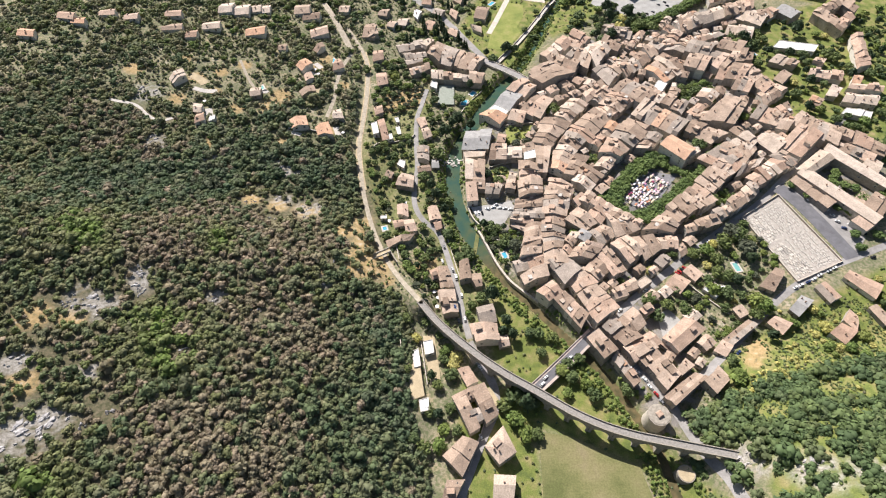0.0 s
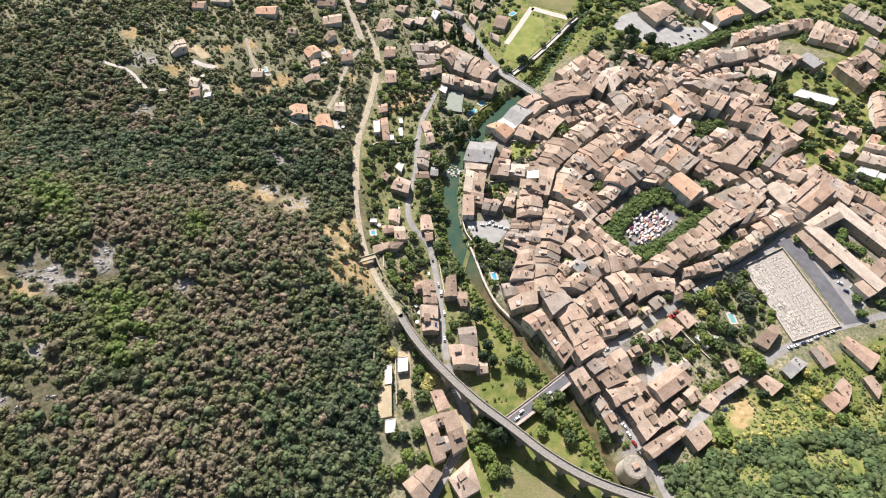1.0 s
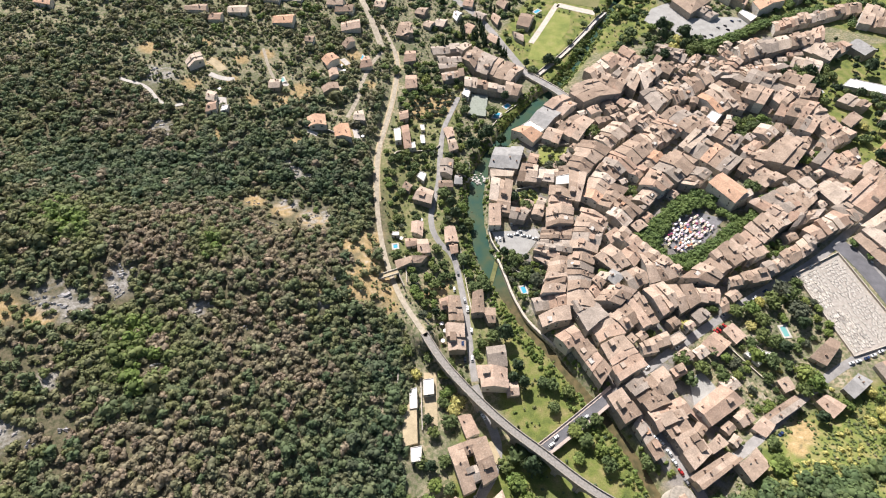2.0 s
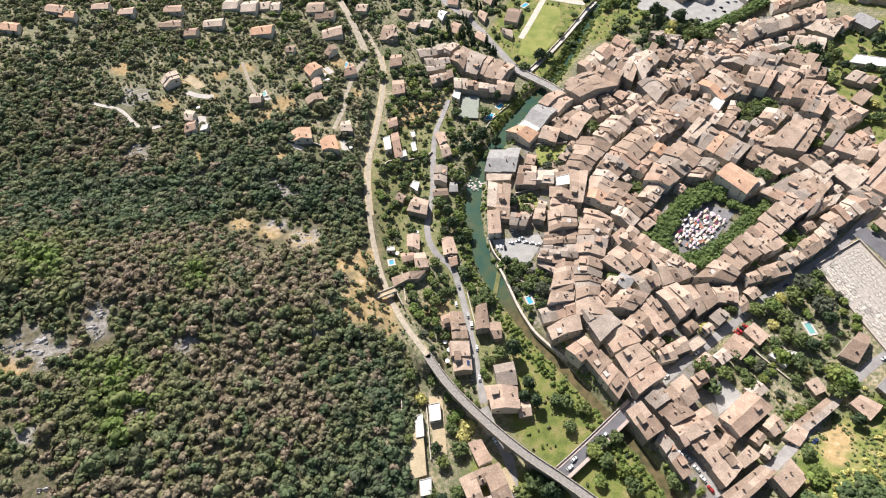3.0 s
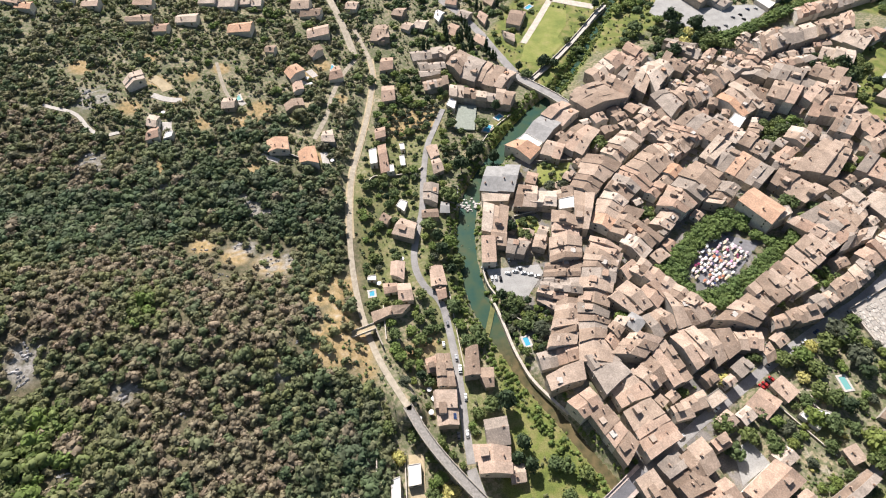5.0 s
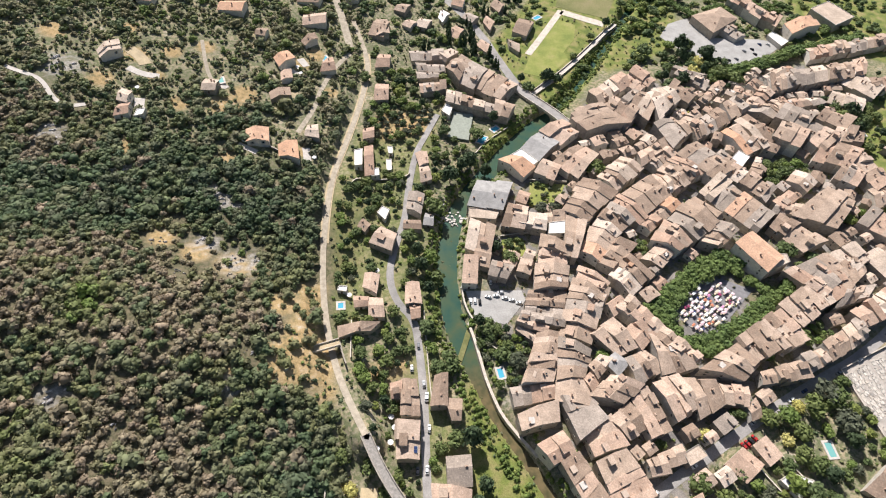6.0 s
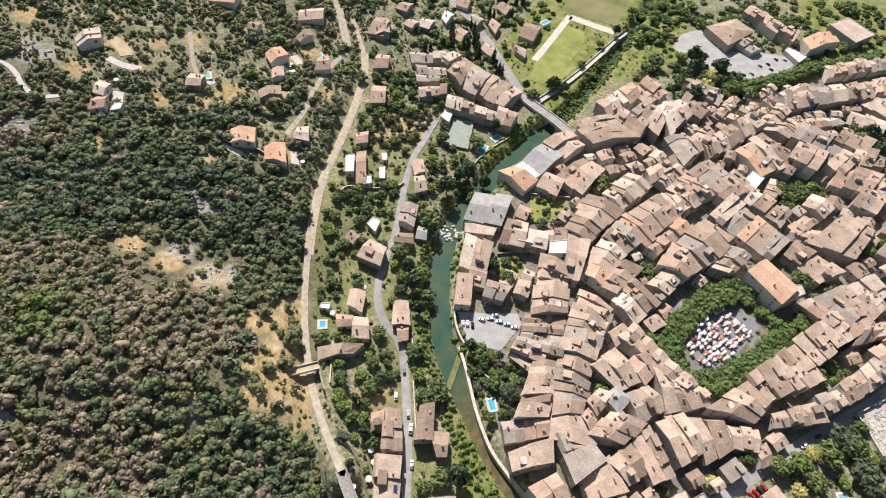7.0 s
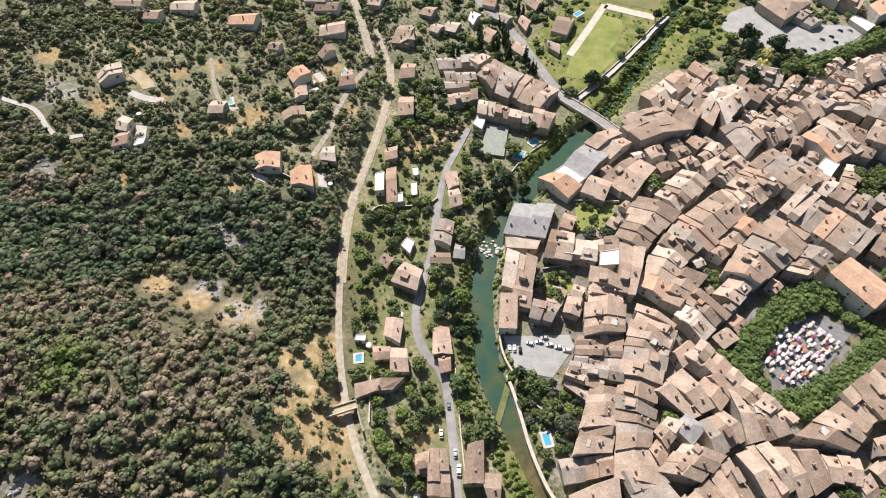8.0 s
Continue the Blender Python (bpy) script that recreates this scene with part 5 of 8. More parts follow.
terrace('g', 3.6, 1, (-38.3, 615.3), (-27.6, 612.2), (-26.5, 626.4), (-35.8, 626.0), 'red')
terrace('g', 3.6, 1, (-8.3, 559.4), (2.1, 549.9), (3.2, 562.4), (-4.6, 568.7))
terrace('g', 3.6, 1, (-1.2, 628.4), (7.4, 618.3), (11.3, 632.8), (2.9, 639.4))
# school and yard to the north
terrace('h', 8, 1, (207.8, 619.1), (191.8, 644.9), (222.2, 667.2), (235.1, 649.6))
terrace('g', 8, 3, (268.2, 640.2), (232.6, 684.6), (244.8, 698.7), (278.7, 658.7), 'red')
terrace('g', 8, 2, (282.9, 632.2), (279.5, 649.1), (310.9, 671.3), (313.4, 653.0), 'orange')
terrace('f', 8, 1, (330.7, 658.6), (314.5, 684.6), (336.6, 703.0), (353.9, 678.5), 'pale')
terrace('f', 4, 1, (271.4, 616.7), (262.9, 632.5), (268.5, 639.5), (280.0, 626.7), 'white')
terrace('g', 5, 2, (230.1, 618.7), (217.1, 630.8), (228.1, 641.5), (240.8, 627.9), 'grey')
terrace('g', 6, 2, (180.4, 543.1), (161.8, 552.7), (166.5, 560.8), (193.0, 554.0), 'grey')
# far villas
terrace('g', 3.6, 1, (-212.1, 503.9), (-193.7, 506.3), (-194.6, 520.2), (-212.9, 516.0), 'orange')
terrace('g', 3.6, 1, (-253.3, 504.0), (-236.3, 505.4), (-238.3, 517.3), (-254.7, 514.3))
terrace('g', 3.6, 1, (-265.0, 485.9), (-253.8, 486.7), (-255.0, 497.5), (-265.8, 495.1), 'red')
terrace('g', 3.6, 1, (-288.8, 493.5), (-268.4, 494.0), (-270.8, 503.8), (-289.4, 501.3))
terrace('g', 3.6, 1, (-291.8, 516.7), (-275.4, 516.9), (-277.8, 526.9), (-292.5, 525.5), 'red')
terrace('g', 3.6, 1, (-345.7, 499.5), (-330.6, 499.8), (-333.1, 509.4), (-346.3, 507.2), 'red')
terrace('g', 3.6, 1, (-362.9, 479.8), (-349.5, 478.2), (-351.8, 487.4), (-363.4, 486.5), 'orange')
terrace('g', 3.6, 1, (-324.0, 499.8), (-311.0, 500.6), (-312.9, 510.6), (-324.4, 507.7))
terrace('g', 3.6, 2, (-216.0, 546.3), (-196.5, 548.5), (-197.8, 562.4), (-216.4, 559.4), 'pale')
terrace('g', 3.6, 1, (-163.8, 549.2), (-146.4, 552.0), (-146.4, 563.7), (-163.6, 561.2))
terrace('g', 3.6, 1, (-129.7, 578.6), (-118.8, 577.4), (-117.8, 589.7), (-128.2, 590.2))
terrace('g', 3.6, 1, (-100.3, 536.9), (-87.2, 536.3), (-86.6, 559.7), (-97.9, 560.6))
terrace('g', 3.6, 1, (-402.1, 457.0), (-385.3, 453.9), (-388.6, 464.3), (-403.6, 467.5), 'orange')
terrace('g', 3.6, 1, (-378.0, 486.6), (-360.6, 482.2), (-362.7, 493.2), (-378.7, 496.2), 'red')
terrace('g', 4.4, 2, (-245.4, 535.5), (-215.3, 537.8), (-216.7, 555.5), (-245.0, 550.9), 'pale')
terrace('g', 4.4, 1, (-173.3, 556.7), (-157.1, 557.7), (-158.2, 573.7), (-173.6, 573.2))


def wave(x, y, f, s):
    return noise.noise(Vector((x * f, y * f, s)))


# ---- viaduct and bridges ----


def arch_bay(name, p, q, width, deck, foot, spring, pier, material, parent):
    """One bay of an arched bridge between p and q: two half piers, the arch and the spandrel over it."""
    p, q = Vector((*p, 0)), Vector((*q, 0))
    run = (q - p).length
    e = (q - p) / run
    n = Vector((-e.y, e.x, 0)) * width / 2
    r = run / 2 - pier
    arc = [(run / 2 - r * math.cos(math.pi * i / 12), min(spring + r * 0.95 * math.sin(math.pi * i / 12), deck - 0.6)) for i in range(13)]
    low = [(0, foot), (pier, foot)] + arc + [(run - pier, foot), (run, foot)]
    top = [(s, deck) for s, _ in low]
    v, f = [], []
    for side in (-1, 1):
        for s, z in low + top:
            w = p + e * s + n * side
            v.append((w.x, w.y, z))
    m = len(low)
    for i in range(m - 1):
        f.append((i, i + 1, m + i + 1, m + i))
        f.append((2 * m + i + 1, 2 * m + i, 3 * m + i, 3 * m + i + 1))
        f.append((i + 1, i, 2 * m + i, 2 * m + i + 1))
        f.append((m + i, m + i + 1, 3 * m + i + 1, 3 * m + i))
    return part(name, mesh_of(name, v, f, [material]), parent)


def strip(name, line, off, width, z0, z1, material, parent):
    """A long low wall or slab beside a line."""
    s = sides(line)
    v, f = [], []
    for i, (p, n) in enumerate(zip(line, s)):
        for o, z in ((-0.5, z0), (0.5, z0), (0.5, z1), (-0.5, z1)):
            w = p[:2] + n * (off + o * width)
            v.append((w[0], w[1], z if len(line[0]) < 3 else p[2] + z))
        if i:
            k = 4 * i
            f += [(k - 4 + j, k - 4 + (j + 1) % 4, k + (j + 1) % 4, k + j) for j in range(4)]
    f += [(0, 1, 2, 3), (4 * len(line) - 1, 4 * len(line) - 2, 4 * len(line) - 3, 4 * len(line) - 4)]
    return part(name, mesh_of(name, v, f, [material]), parent)


viaduct = tagged(new("viaduct"), "curved stone railway viaduct with round arches, now a pale path", "viaduct")
VIADUCT = along([(-30, 205), (-16.6, 186.5), (4.6, 166.2), (26.4, 148.6), (47.3, 135.9), (70.3, 120.1), (96, 108.5), (128.3, 101.3), (162, 94)], 3.0)
strip("deck", VIADUCT, 0, 4.4, 14.3, 15.0, VIADUCT_TOP, viaduct)
for side in (-1, 1):
    strip("parapet", VIADUCT, side * 2.4, 0.45, 13.9, 15.9, ASHLAR, viaduct)
bays = along(VIADUCT, 14.0)
for p, q in zip(bays[:-1], bays[1:]):
    g = ground_at((p[0] + q[0]) / 2, (p[1] + q[1]) / 2)
    arch_bay("arch", p, q, 4.4, 14.25, -5.5, max(5.0, g + 1), 1.7, ASHLAR, viaduct)
claim_line(VIADUCT, 3.5)

bridge = tagged(new("road_bridge"), "stone road bridge with grey asphalt and pale pavements over the river", "bridge")
B1 = along([(42, 136.5), (47, 140.3), (63.7, 154.9), (86.8, 176.1), (93, 182)], 3.0)
strip("roadway", B1, 0, 5.4, 3.2, 4.0, DARK_ASPHALT, bridge)
for side in (-1, 1):
    strip("pavement", B1, side * 3.45, 1.5, 3.2, 4.15, PINK_STONE, bridge)
    strip("parapet", B1, side * 4.4, 0.45, 2.9, 5.0, PINK_STONE, bridge)
legs = along(B1[1:-1], 13.0)
for p, q in zip(legs[:-1], legs[1:]):
    arch_bay("arch", p, q, 9.2, 3.15, -5.5, -1.5, 1.3, ASHLAR, bridge)
claim_line(B1, 5.5)

upper = tagged(new("road_bridge"), "pale stone bridge with a grey road at the upper town", "bridge")
B2 = along([(30, 508), (38.1, 500.3), (59.7, 483.2), (69.9, 472.7), (76, 466)], 3.0)
strip("roadway", B2, 0, 6.4, 3.2, 4.0, ASPHALT, upper)
for side in (-1, 1):
    strip("parapet", B2, side * 4.0, 0.5, 2.9, 5.0, STONE_TRIM, upper)
    strip("pavement", B2, side * 3.5, 0.7, 3.1, 4.12, CONCRETE, upper)
legs = along(B2[2:-2], 12.0)
for p, q in zip(legs[:-1], legs[1:]):
    arch_bay("arch", p, q, 8.0, 3.15, -5.5, -1.5, 1.2, ASHLAR, upper)
claim_line(B2, 5)

over = tagged(new("footbridge"), "small stone footbridge crossing the railway track", "bridge")
B3 = along([(-72.5, 242.5), (-66.2, 245.3), (-54.2, 251.5)], 1.5)
strip("deck", B3, 0, 3.4, 14.6, 15.2, BARE, over)
for side in (-1, 1):
    strip("parapet", B3, side * 1.9, 0.4, 14.4, 16.1, STONE_TRIM, over)
arch_bay("arch", B3[2], B3[-1], 3.6, 14.6, 8.0, 10.5, 1.2, ASHLAR, over)
claim_line(B3, 2.5)
W3 = along([(-54.2, 251.5), (-51.5, 246), (-48, 240)], 2.0)
ow = tagged(new("retaining_wall"), "pale stone retaining wall beside the footbridge", "wall")
strip("wall", W3, 0, 0.8, 8, 15.0, ASHLAR, ow)

# river walls and weir
weir = tagged(new("weir"), "mossy yellow-green stone weir across the river", "weir")
strip("crest", along([(15.5, 281.5), (13.3, 267.8), (11.0, 255.6), (8, 250)], 2.0), 0, 3.2, -5, -2.55, DRY_FIELD, weir)
part("pier_head", Solid().disc(15.8, 282.5, -5, 0.2, 2.6, 2.2, 14).mesh("pier_head", STONE_TRIM), weir)
quay = tagged(new("quay_wall"), "long pale stone quay wall along the river", "wall")
QUAY = along([(15.5, 279.5, 0), (17.7, 275, 0), (22.4, 263, 0), (27.4, 249.3, 0), (32.2, 239.7, 0), (37.5, 230.2, 0), (48, 219.5, 0), (57.5, 211, 0)], 2.0)
strip("wall", QUAY, 0, 1.6, -5, 0.9, GRAVEL, quay)
lotwall = tagged(new("quay_wall"), "pale curved stone wall below the car park", "wall")
strip("wall", along([(8.0, 304), (9.5, 297), (12.5, 290), (17, 284)], 1.5), 0, 1.0, -5, 2.6, STONE_TRIM, lotwall)

# round tower by the viaduct
tower = tagged(new("round_tower"), "old round stone tower with a flat paved top", "tower")
tower.location = (122.5, 120.5, 0.5)
TS = 0.78
part("drum", Solid().disc(0, 0, -3, 10.5, 9.6 * TS, 8.6 * TS, 40).mesh("drum", STONE_TRIM), tower)
part("rim", Solid().disc(0, 0, 10.5, 11.1, 9.0 * TS, 9.0 * TS, 40).mesh("rim", ASHLAR), tower)
part("terrace", Solid().disc(0, 0, 11.1, 11.35, 8.5 * TS, 8.2 * TS, 40).mesh("terrace", ASHLAR), tower)
hatch = part("hatch", Solid().box(-1.9, -1.7, 11.3, 1.9, 1.7, 12.6).mesh("hatch", PALE_WALL), tower, at=Matrix.Rotation(0.5, 4, "Z"))
part("hatch_roof", Solid().box(-2.1, -1.9, 12.6, 2.1, 1.9, 13.0, 0, 0.75).mesh("hatch_roof", ROOFS["red"]), hatch)
claim([(112, 112), (135, 112), (135, 134), (112, 134)])
bastion = tagged(new("bastion"), "low half-round stone terrace with a parapet below the viaduct", "wall")
bastion.location = (133, 87, 2)
part("wall", Solid().disc(0, 0, -6, 2.2, 5.6, 5.3, 24).mesh("wall", ASHLAR), bastion)
part("floor", Solid().disc(0, 0, 2.2, 2.35, 4.7, 4.7, 24).mesh("floor", BARE), bastion)

# ---- made ground ----
patch("pavement_square", [(131, 314), (159.5, 343), (190, 334), (156, 291)], SQUARE, "grey paved market square", "square", 0.25, keep=False)
patch("car_park", [(10, 303.5), (44, 309.5), (47, 303), (36.5, 284), (18, 285.5)], GRAVEL_GREY, "pale concrete car park above the river", "car park", 0.3)
patch("pitch_west", [(58, 627), (81, 617), (79, 592), (70, 571), (74, 560), (63, 541), (48, 530), (35, 532), (41, 566)], LAWN, "worn yellow-green football pitch", "pitch", 0.15)
patch("pitch_north", [(62, 646), (111, 635), (124, 688), (136, 738), (66, 703)], DRY_FIELD, "dry olive-green sports field", "pitch", 0.15)
ribbon("track_pitch", [(38, 560), (50, 592), (63, 629), (67, 640)], 6.0, GRAVEL, "bare pale track beside the pitch", "track", lift=0.25, drape=True)
ribbon("track_pitch", [(67, 638), (86, 631), (108, 624)], 9.0, GRAVEL, "bare pale ground between the two pitches", "track", lift=0.25, drape=True)
patch("schoolyard", [(171, 639), (193, 655), (213, 623), (255, 630), (280, 628), (254, 600), (224, 583), (187, 586), (160, 614)], GRAVEL_GREY, "wide pale grey gravel schoolyard", "yard", 0.3)
patch("tennis_court", [(-18.8, 438), (-17.5, 467.7), (-2, 467.1), (-2.4, 437)], plain("worn_court", (0.30, 0.32, 0.27), 0.9, vary=0.15), "faded grey-green tennis court", "court", 0.4)
patch("field_south", [(48, 114), (68, 111), (107, 93), (114, 60), (116, -60), (96, -72), (60, -66), (40, -70), (44, 10)], DRY_FIELD, "dry yellow meadow below the viaduct", "field", 0.15)
claim([(182, 148), (190, 145), (206, 166), (199, 172)])
ribbon("driveway", [(-121, 402), (-117, 432), (-119, 453), (-115, 488), (-109, 507)], 3.4, TRACK, "pale worn driveway between the villas", "driveway", lift=0.15, drape=True)
ribbon("driveway", [(-299, 384), (-291, 383), (-277, 383), (-264, 370), (-254, 366), (-246, 373)], 2.8, CONCRETE, "pale grey lane winding up the hillside", "lane", lift=0.3, drape=True)
ribbon("driveway", [(-210, 466), (-197, 439), (-189, 428)], 2.6, TRACK, "narrow pale track to a villa", "driveway", lift=0.15, drape=True)
for line, w, stuff in (([(-247, 434), (-238, 430), (-232, 424)], 8, BARE), ([(-240, 416), (-230, 414), (-220, 417)], 5, CONCRETE), ([(-222, 392), (-219, 384)], 6, CONCRETE), ([(-184, 429), (-178, 425)], 5, CONCRETE), ([(-112, 390), (-108, 379)], 5, CONCRETE),
                       ([(-142, 480), (-135, 474)], 6, CONCRETE), ([(-135, 441), (-131, 434)], 5, BARE), ([(-148, 465), (-138, 462)], 4, CONCRETE), ([(-153, 377), (-140, 374)], 4, CONCRETE)):
    ribbon("house_terrace", line, w, stuff, "pale paved terrace beside a villa", "terrace", lift=0.25, drape=True)
patch("yard_hangar", [(141.1, 196.5), (150.4, 201.7), (157.9, 190.6), (141.3, 178.5)], GRAVEL_GREY, "pale grey gravel yard", "yard", 0.2)
patch("yard_west", [(-28, 183), (-19.8, 184.3), (-14.7, 146.7), (-21.6, 145.1)], BARE, "light sandy yard", "yard", 0.25)
patch("yard_terrace", [(-38.2, 160.3), (-29.5, 162), (-25.5, 137), (-33.7, 134.2)], BARE, "dusty terrace with dry soil", "yard", 0.2)
patch("terrace_court", [(14, 141.7), (18, 144.7), (25, 132.8), (21.5, 131)], BARE, "beige paved terrace", "terrace", 0.6)
patch("garden_lawn", [(45.7, 403), (71, 405), (65.7, 387), (46, 379)], LAWN, "dry green garden lawn", "garden", 0.1, keep=False)
patch("garden_lawn", [(29, 347), (43, 351), (47, 338), (31, 331)], LAWN, "green walled garden lawn", "garden", 0.1, keep=False)
patch("garden_lawn", [(179, 212), (190, 222), (204, 212), (190, 201)], DRY_FIELD, "dry mown garden lawn", "garden", 0.1, keep=False)
patch("forecourt", [(275, 318), (292, 318), (312, 285), (318, 262), (304, 246)], ASPHALT, "grey forecourt with parked cars", "yard", 0.1)


def pool(x, y, w, l, turn, water=None):
    ob = tagged(new("swimming_pool"), "small turquoise garden swimming pool with a white rim", "pool")
    ob.location = (x, y, ground_at(x, y) + 0.15)
    ob.rotation_euler = (0, 0, radians(turn))
    rim = Solid()
    for s in ((-w / 2 - 1.2, -l / 2 - 1.2, w / 2 + 1.2, -l / 2), (-w / 2 - 1.2, l / 2, w / 2 + 1.2, l / 2 + 1.2), (-w / 2 - 1.2, -l / 2, -w / 2, l / 2), (w / 2, -l / 2, w / 2 + 1.2, l / 2)):
        rim.box(s[0], s[1], -0.9, s[2], s[3], 0.25)
    part("rim", rim.mesh("rim", CONCRETE), ob)
    part("water", Solid().box(-w / 2, -l / 2, -0.9, w / 2, l / 2, 0.1).mesh("water", water or POOL), ob)
    claim([(x - w / 2 - 2, y - l / 2 - 2), (x + w / 2 + 2, y - l / 2 - 2), (x + w / 2 + 2, y + l / 2 + 2), (x - w / 2 - 2, y + l / 2 + 2)])


pool(210.5, 237, 3.6, 7.5, 12, POOL_GREEN), pool(7.5, 441, 5, 8, -15), pool(-60.3, 276.5, 3, 3.5, 15), pool(35.2, 253, 3, 5.5, 20), pool(-184, 431, 3.5, 6, 30, POOL_GREEN), pool(-125, 490, 4, 7, 40), pool(16.5, 455, 4, 6, -40), pool(311, 507, 5, 8, 20), pool(44, 622, 4, 8, -40), pool(198, 294, 3.5, 7, -30)

# small houses, annexes and sheds in the gaps between the rows
OLD_TOWN = [(32, 296), (22, 345), (40, 408), (72, 462), (95, 515), (180, 530), (250, 575), (330, 590), (300, 530), (304, 480), (288, 412), (318, 374), (292, 347), (250, 308), (190, 264), (148, 234), (95, 192), (62, 224), (47, 262)]
OPEN = [[(120, 300), (150, 280), (225, 342), (250, 372), (215, 385), (170, 362), (140, 345)], [(45, 407), (74, 409), (67, 384), (43, 375)], [(27, 350), (47, 356), (53, 337), (29, 328)], [(18, 290), (42, 295), (53, 255), (40, 233)],
        [(215, 453), (254, 465), (252, 431), (218, 426)], [(296, 539), (329, 547), (312, 494), (297, 496)], [(102, 357), (124, 362), (126, 349), (109, 345)], [(208, 309), (234, 328), (232, 310), (213, 296)], [(157, 256), (170, 260), (176, 251), (161, 242)], [(5, 312), (48, 312), (50, 283), (10, 282)]]
fill_rng = random.Random(77)
QUAY_TOWN = [(90, 180), (146, 228), (152, 212), (140, 206), (136, 196), (142, 176), (168, 186), (176, 172), (156, 152), (136, 130), (112, 148)]
for town, most, low, high in ((OLD_TOWN, 95, 3.2, 7.5), (QUAY_TOWN, 16, 3.2, 6.5)):
    filled = 0
    for i in range(9000):
        x, y = fill_rng.uniform(20, 420), fill_rng.uniform(125, 600)
        if filled >= most or not within(x, y, town) or not free(x, y, 2.0) or any(within(x, y, g) for g in OPEN):
            continue
        ang = 0.7 + 1.1 * wave(x, y, 0.012, 4.0)
        for half in (5.2, 4.4, 3.6, 3.0):
            u, w = Vector((math.cos(ang), math.sin(ang))) * half, Vector((-math.sin(ang), math.cos(ang))) * half * fill_rng.uniform(0.7, 1.0)
            if all(free(x + u.x * a + w.x * b, y + u.y * a + w.y * b) for a in (-1, -0.5, 0, 0.5, 1) for b in (-1, -0.5, 0, 0.5, 1)):
                c = Vector((x, y))
                house([tuple(c - u - w), tuple(c + u - w), tuple(c + u + w), tuple(c - u + w)], fill_rng.uniform(low, high), fill_rng.choice("ggx"), fill_rng.choice(("", "", "", "red", "pale", "grey")), name="annex_house")
                filled += 1
                break

# ---- walls and fences ----


def wall_line(points, h, thick, material, label, name="garden_wall"):
    line = along(points, 2.0)
    z = ground_height(line[:, 0], line[:, 1])
    ob = tagged(new(name), label, "wall")
    strip("wall", np.column_stack([line[:, :2], z]), 0, thick, -0.8, h, material, ob)
    strip("coping", np.column_stack([line[:, :2], z]), 0, thick + 0.16, h, h + 0.12, STONE_TRIM, ob)
    return ob


for pts in ([(229.5, 285.2), (266.8, 308.6)], [(266.8, 308.6), (290.3, 239.7)], [(290.3, 239.7), (250, 222.3)], [(250, 222.3), (229.5, 285.2)]):
    wall_line(pts, 1.5, 0.4, PINK_STONE, "long low pinkish stone cemetery wall", "cemetery_wall")
for pts, h in (([(-76.8, 367.5), (-74.8, 375.9), (-65, 378), (-43.9, 384.4), (-39.6, 390.9)], 1.6), ([(36.4, 497.4), (74.3, 550.1), (118.9, 633.6)], 1.6), ([(39, 493), (77, 546), (122, 631)], 1.6),
               ([(26, 458), (10, 438), (2, 420)], 1.2), ([(-52, 268), (-47, 245)], 1.2), ([(-13, 285), (-6.5, 256), (0.5, 228)], 1.1), ([(17, 130), (9, 108), (2, 90)], 1.4),
               ([(45, 404), (72, 407)], 1.8), ([(28, 349), (46, 355)], 1.8), ([(31, 329), (52, 337)], 1.8), ([(20, 274), (40, 262), (52, 256)], 1.4), ([(163, 230), (178, 212), (192, 196)], 1.3),
               ([(200, 212), (186, 226), (177, 238)], 1.3), ([(-150, 383), (-128, 381), (-112, 372)], 1.8), ([(-44, 184), (-41, 160)], 2.0), ([(-30, 184), (-24, 146)], 1.5)):
    wall_line(pts, h, 0.45, RUBBLE, "rough dry-stone garden wall")
canal = along([(37.7, 495.4), (75.7, 548), (120.5, 632)], 3.0)
ribbon("canal_path", canal, 3.0, CONCRETE, "pale straight path on the embankment by the pitch", "path", lift=0.6)

# ---- plants ----
ICO_V = np.array([(0, 0, -1), (0.7236, -0.5257, -0.4472), (-0.2764, -0.8506, -0.4472), (-0.8944, 0, -0.4472), (-0.2764, 0.8506, -0.4472), (0.7236, 0.5257, -0.4472),
                  (0.2764, -0.8506, 0.4472), (-0.7236, -0.5257, 0.4472), (-0.7236, 0.5257, 0.4472), (0.2764, 0.8506, 0.4472), (0.8944, 0, 0.4472), (0, 0, 1)])
ICO_F = np.array([(0, 2, 1), (1, 5, 0), (0, 3, 2), (0, 4, 3), (0, 5, 4), (1, 10, 5), (2, 6, 1), (3, 7, 2), (4, 8, 3), (5, 9, 4), (1, 6, 10), (2, 7, 6), (3, 8, 7), (4, 9, 8), (5, 10, 9), (6, 11, 10), (7, 11, 6), (8, 11, 7), (9, 11, 8), (10, 11, 9)])


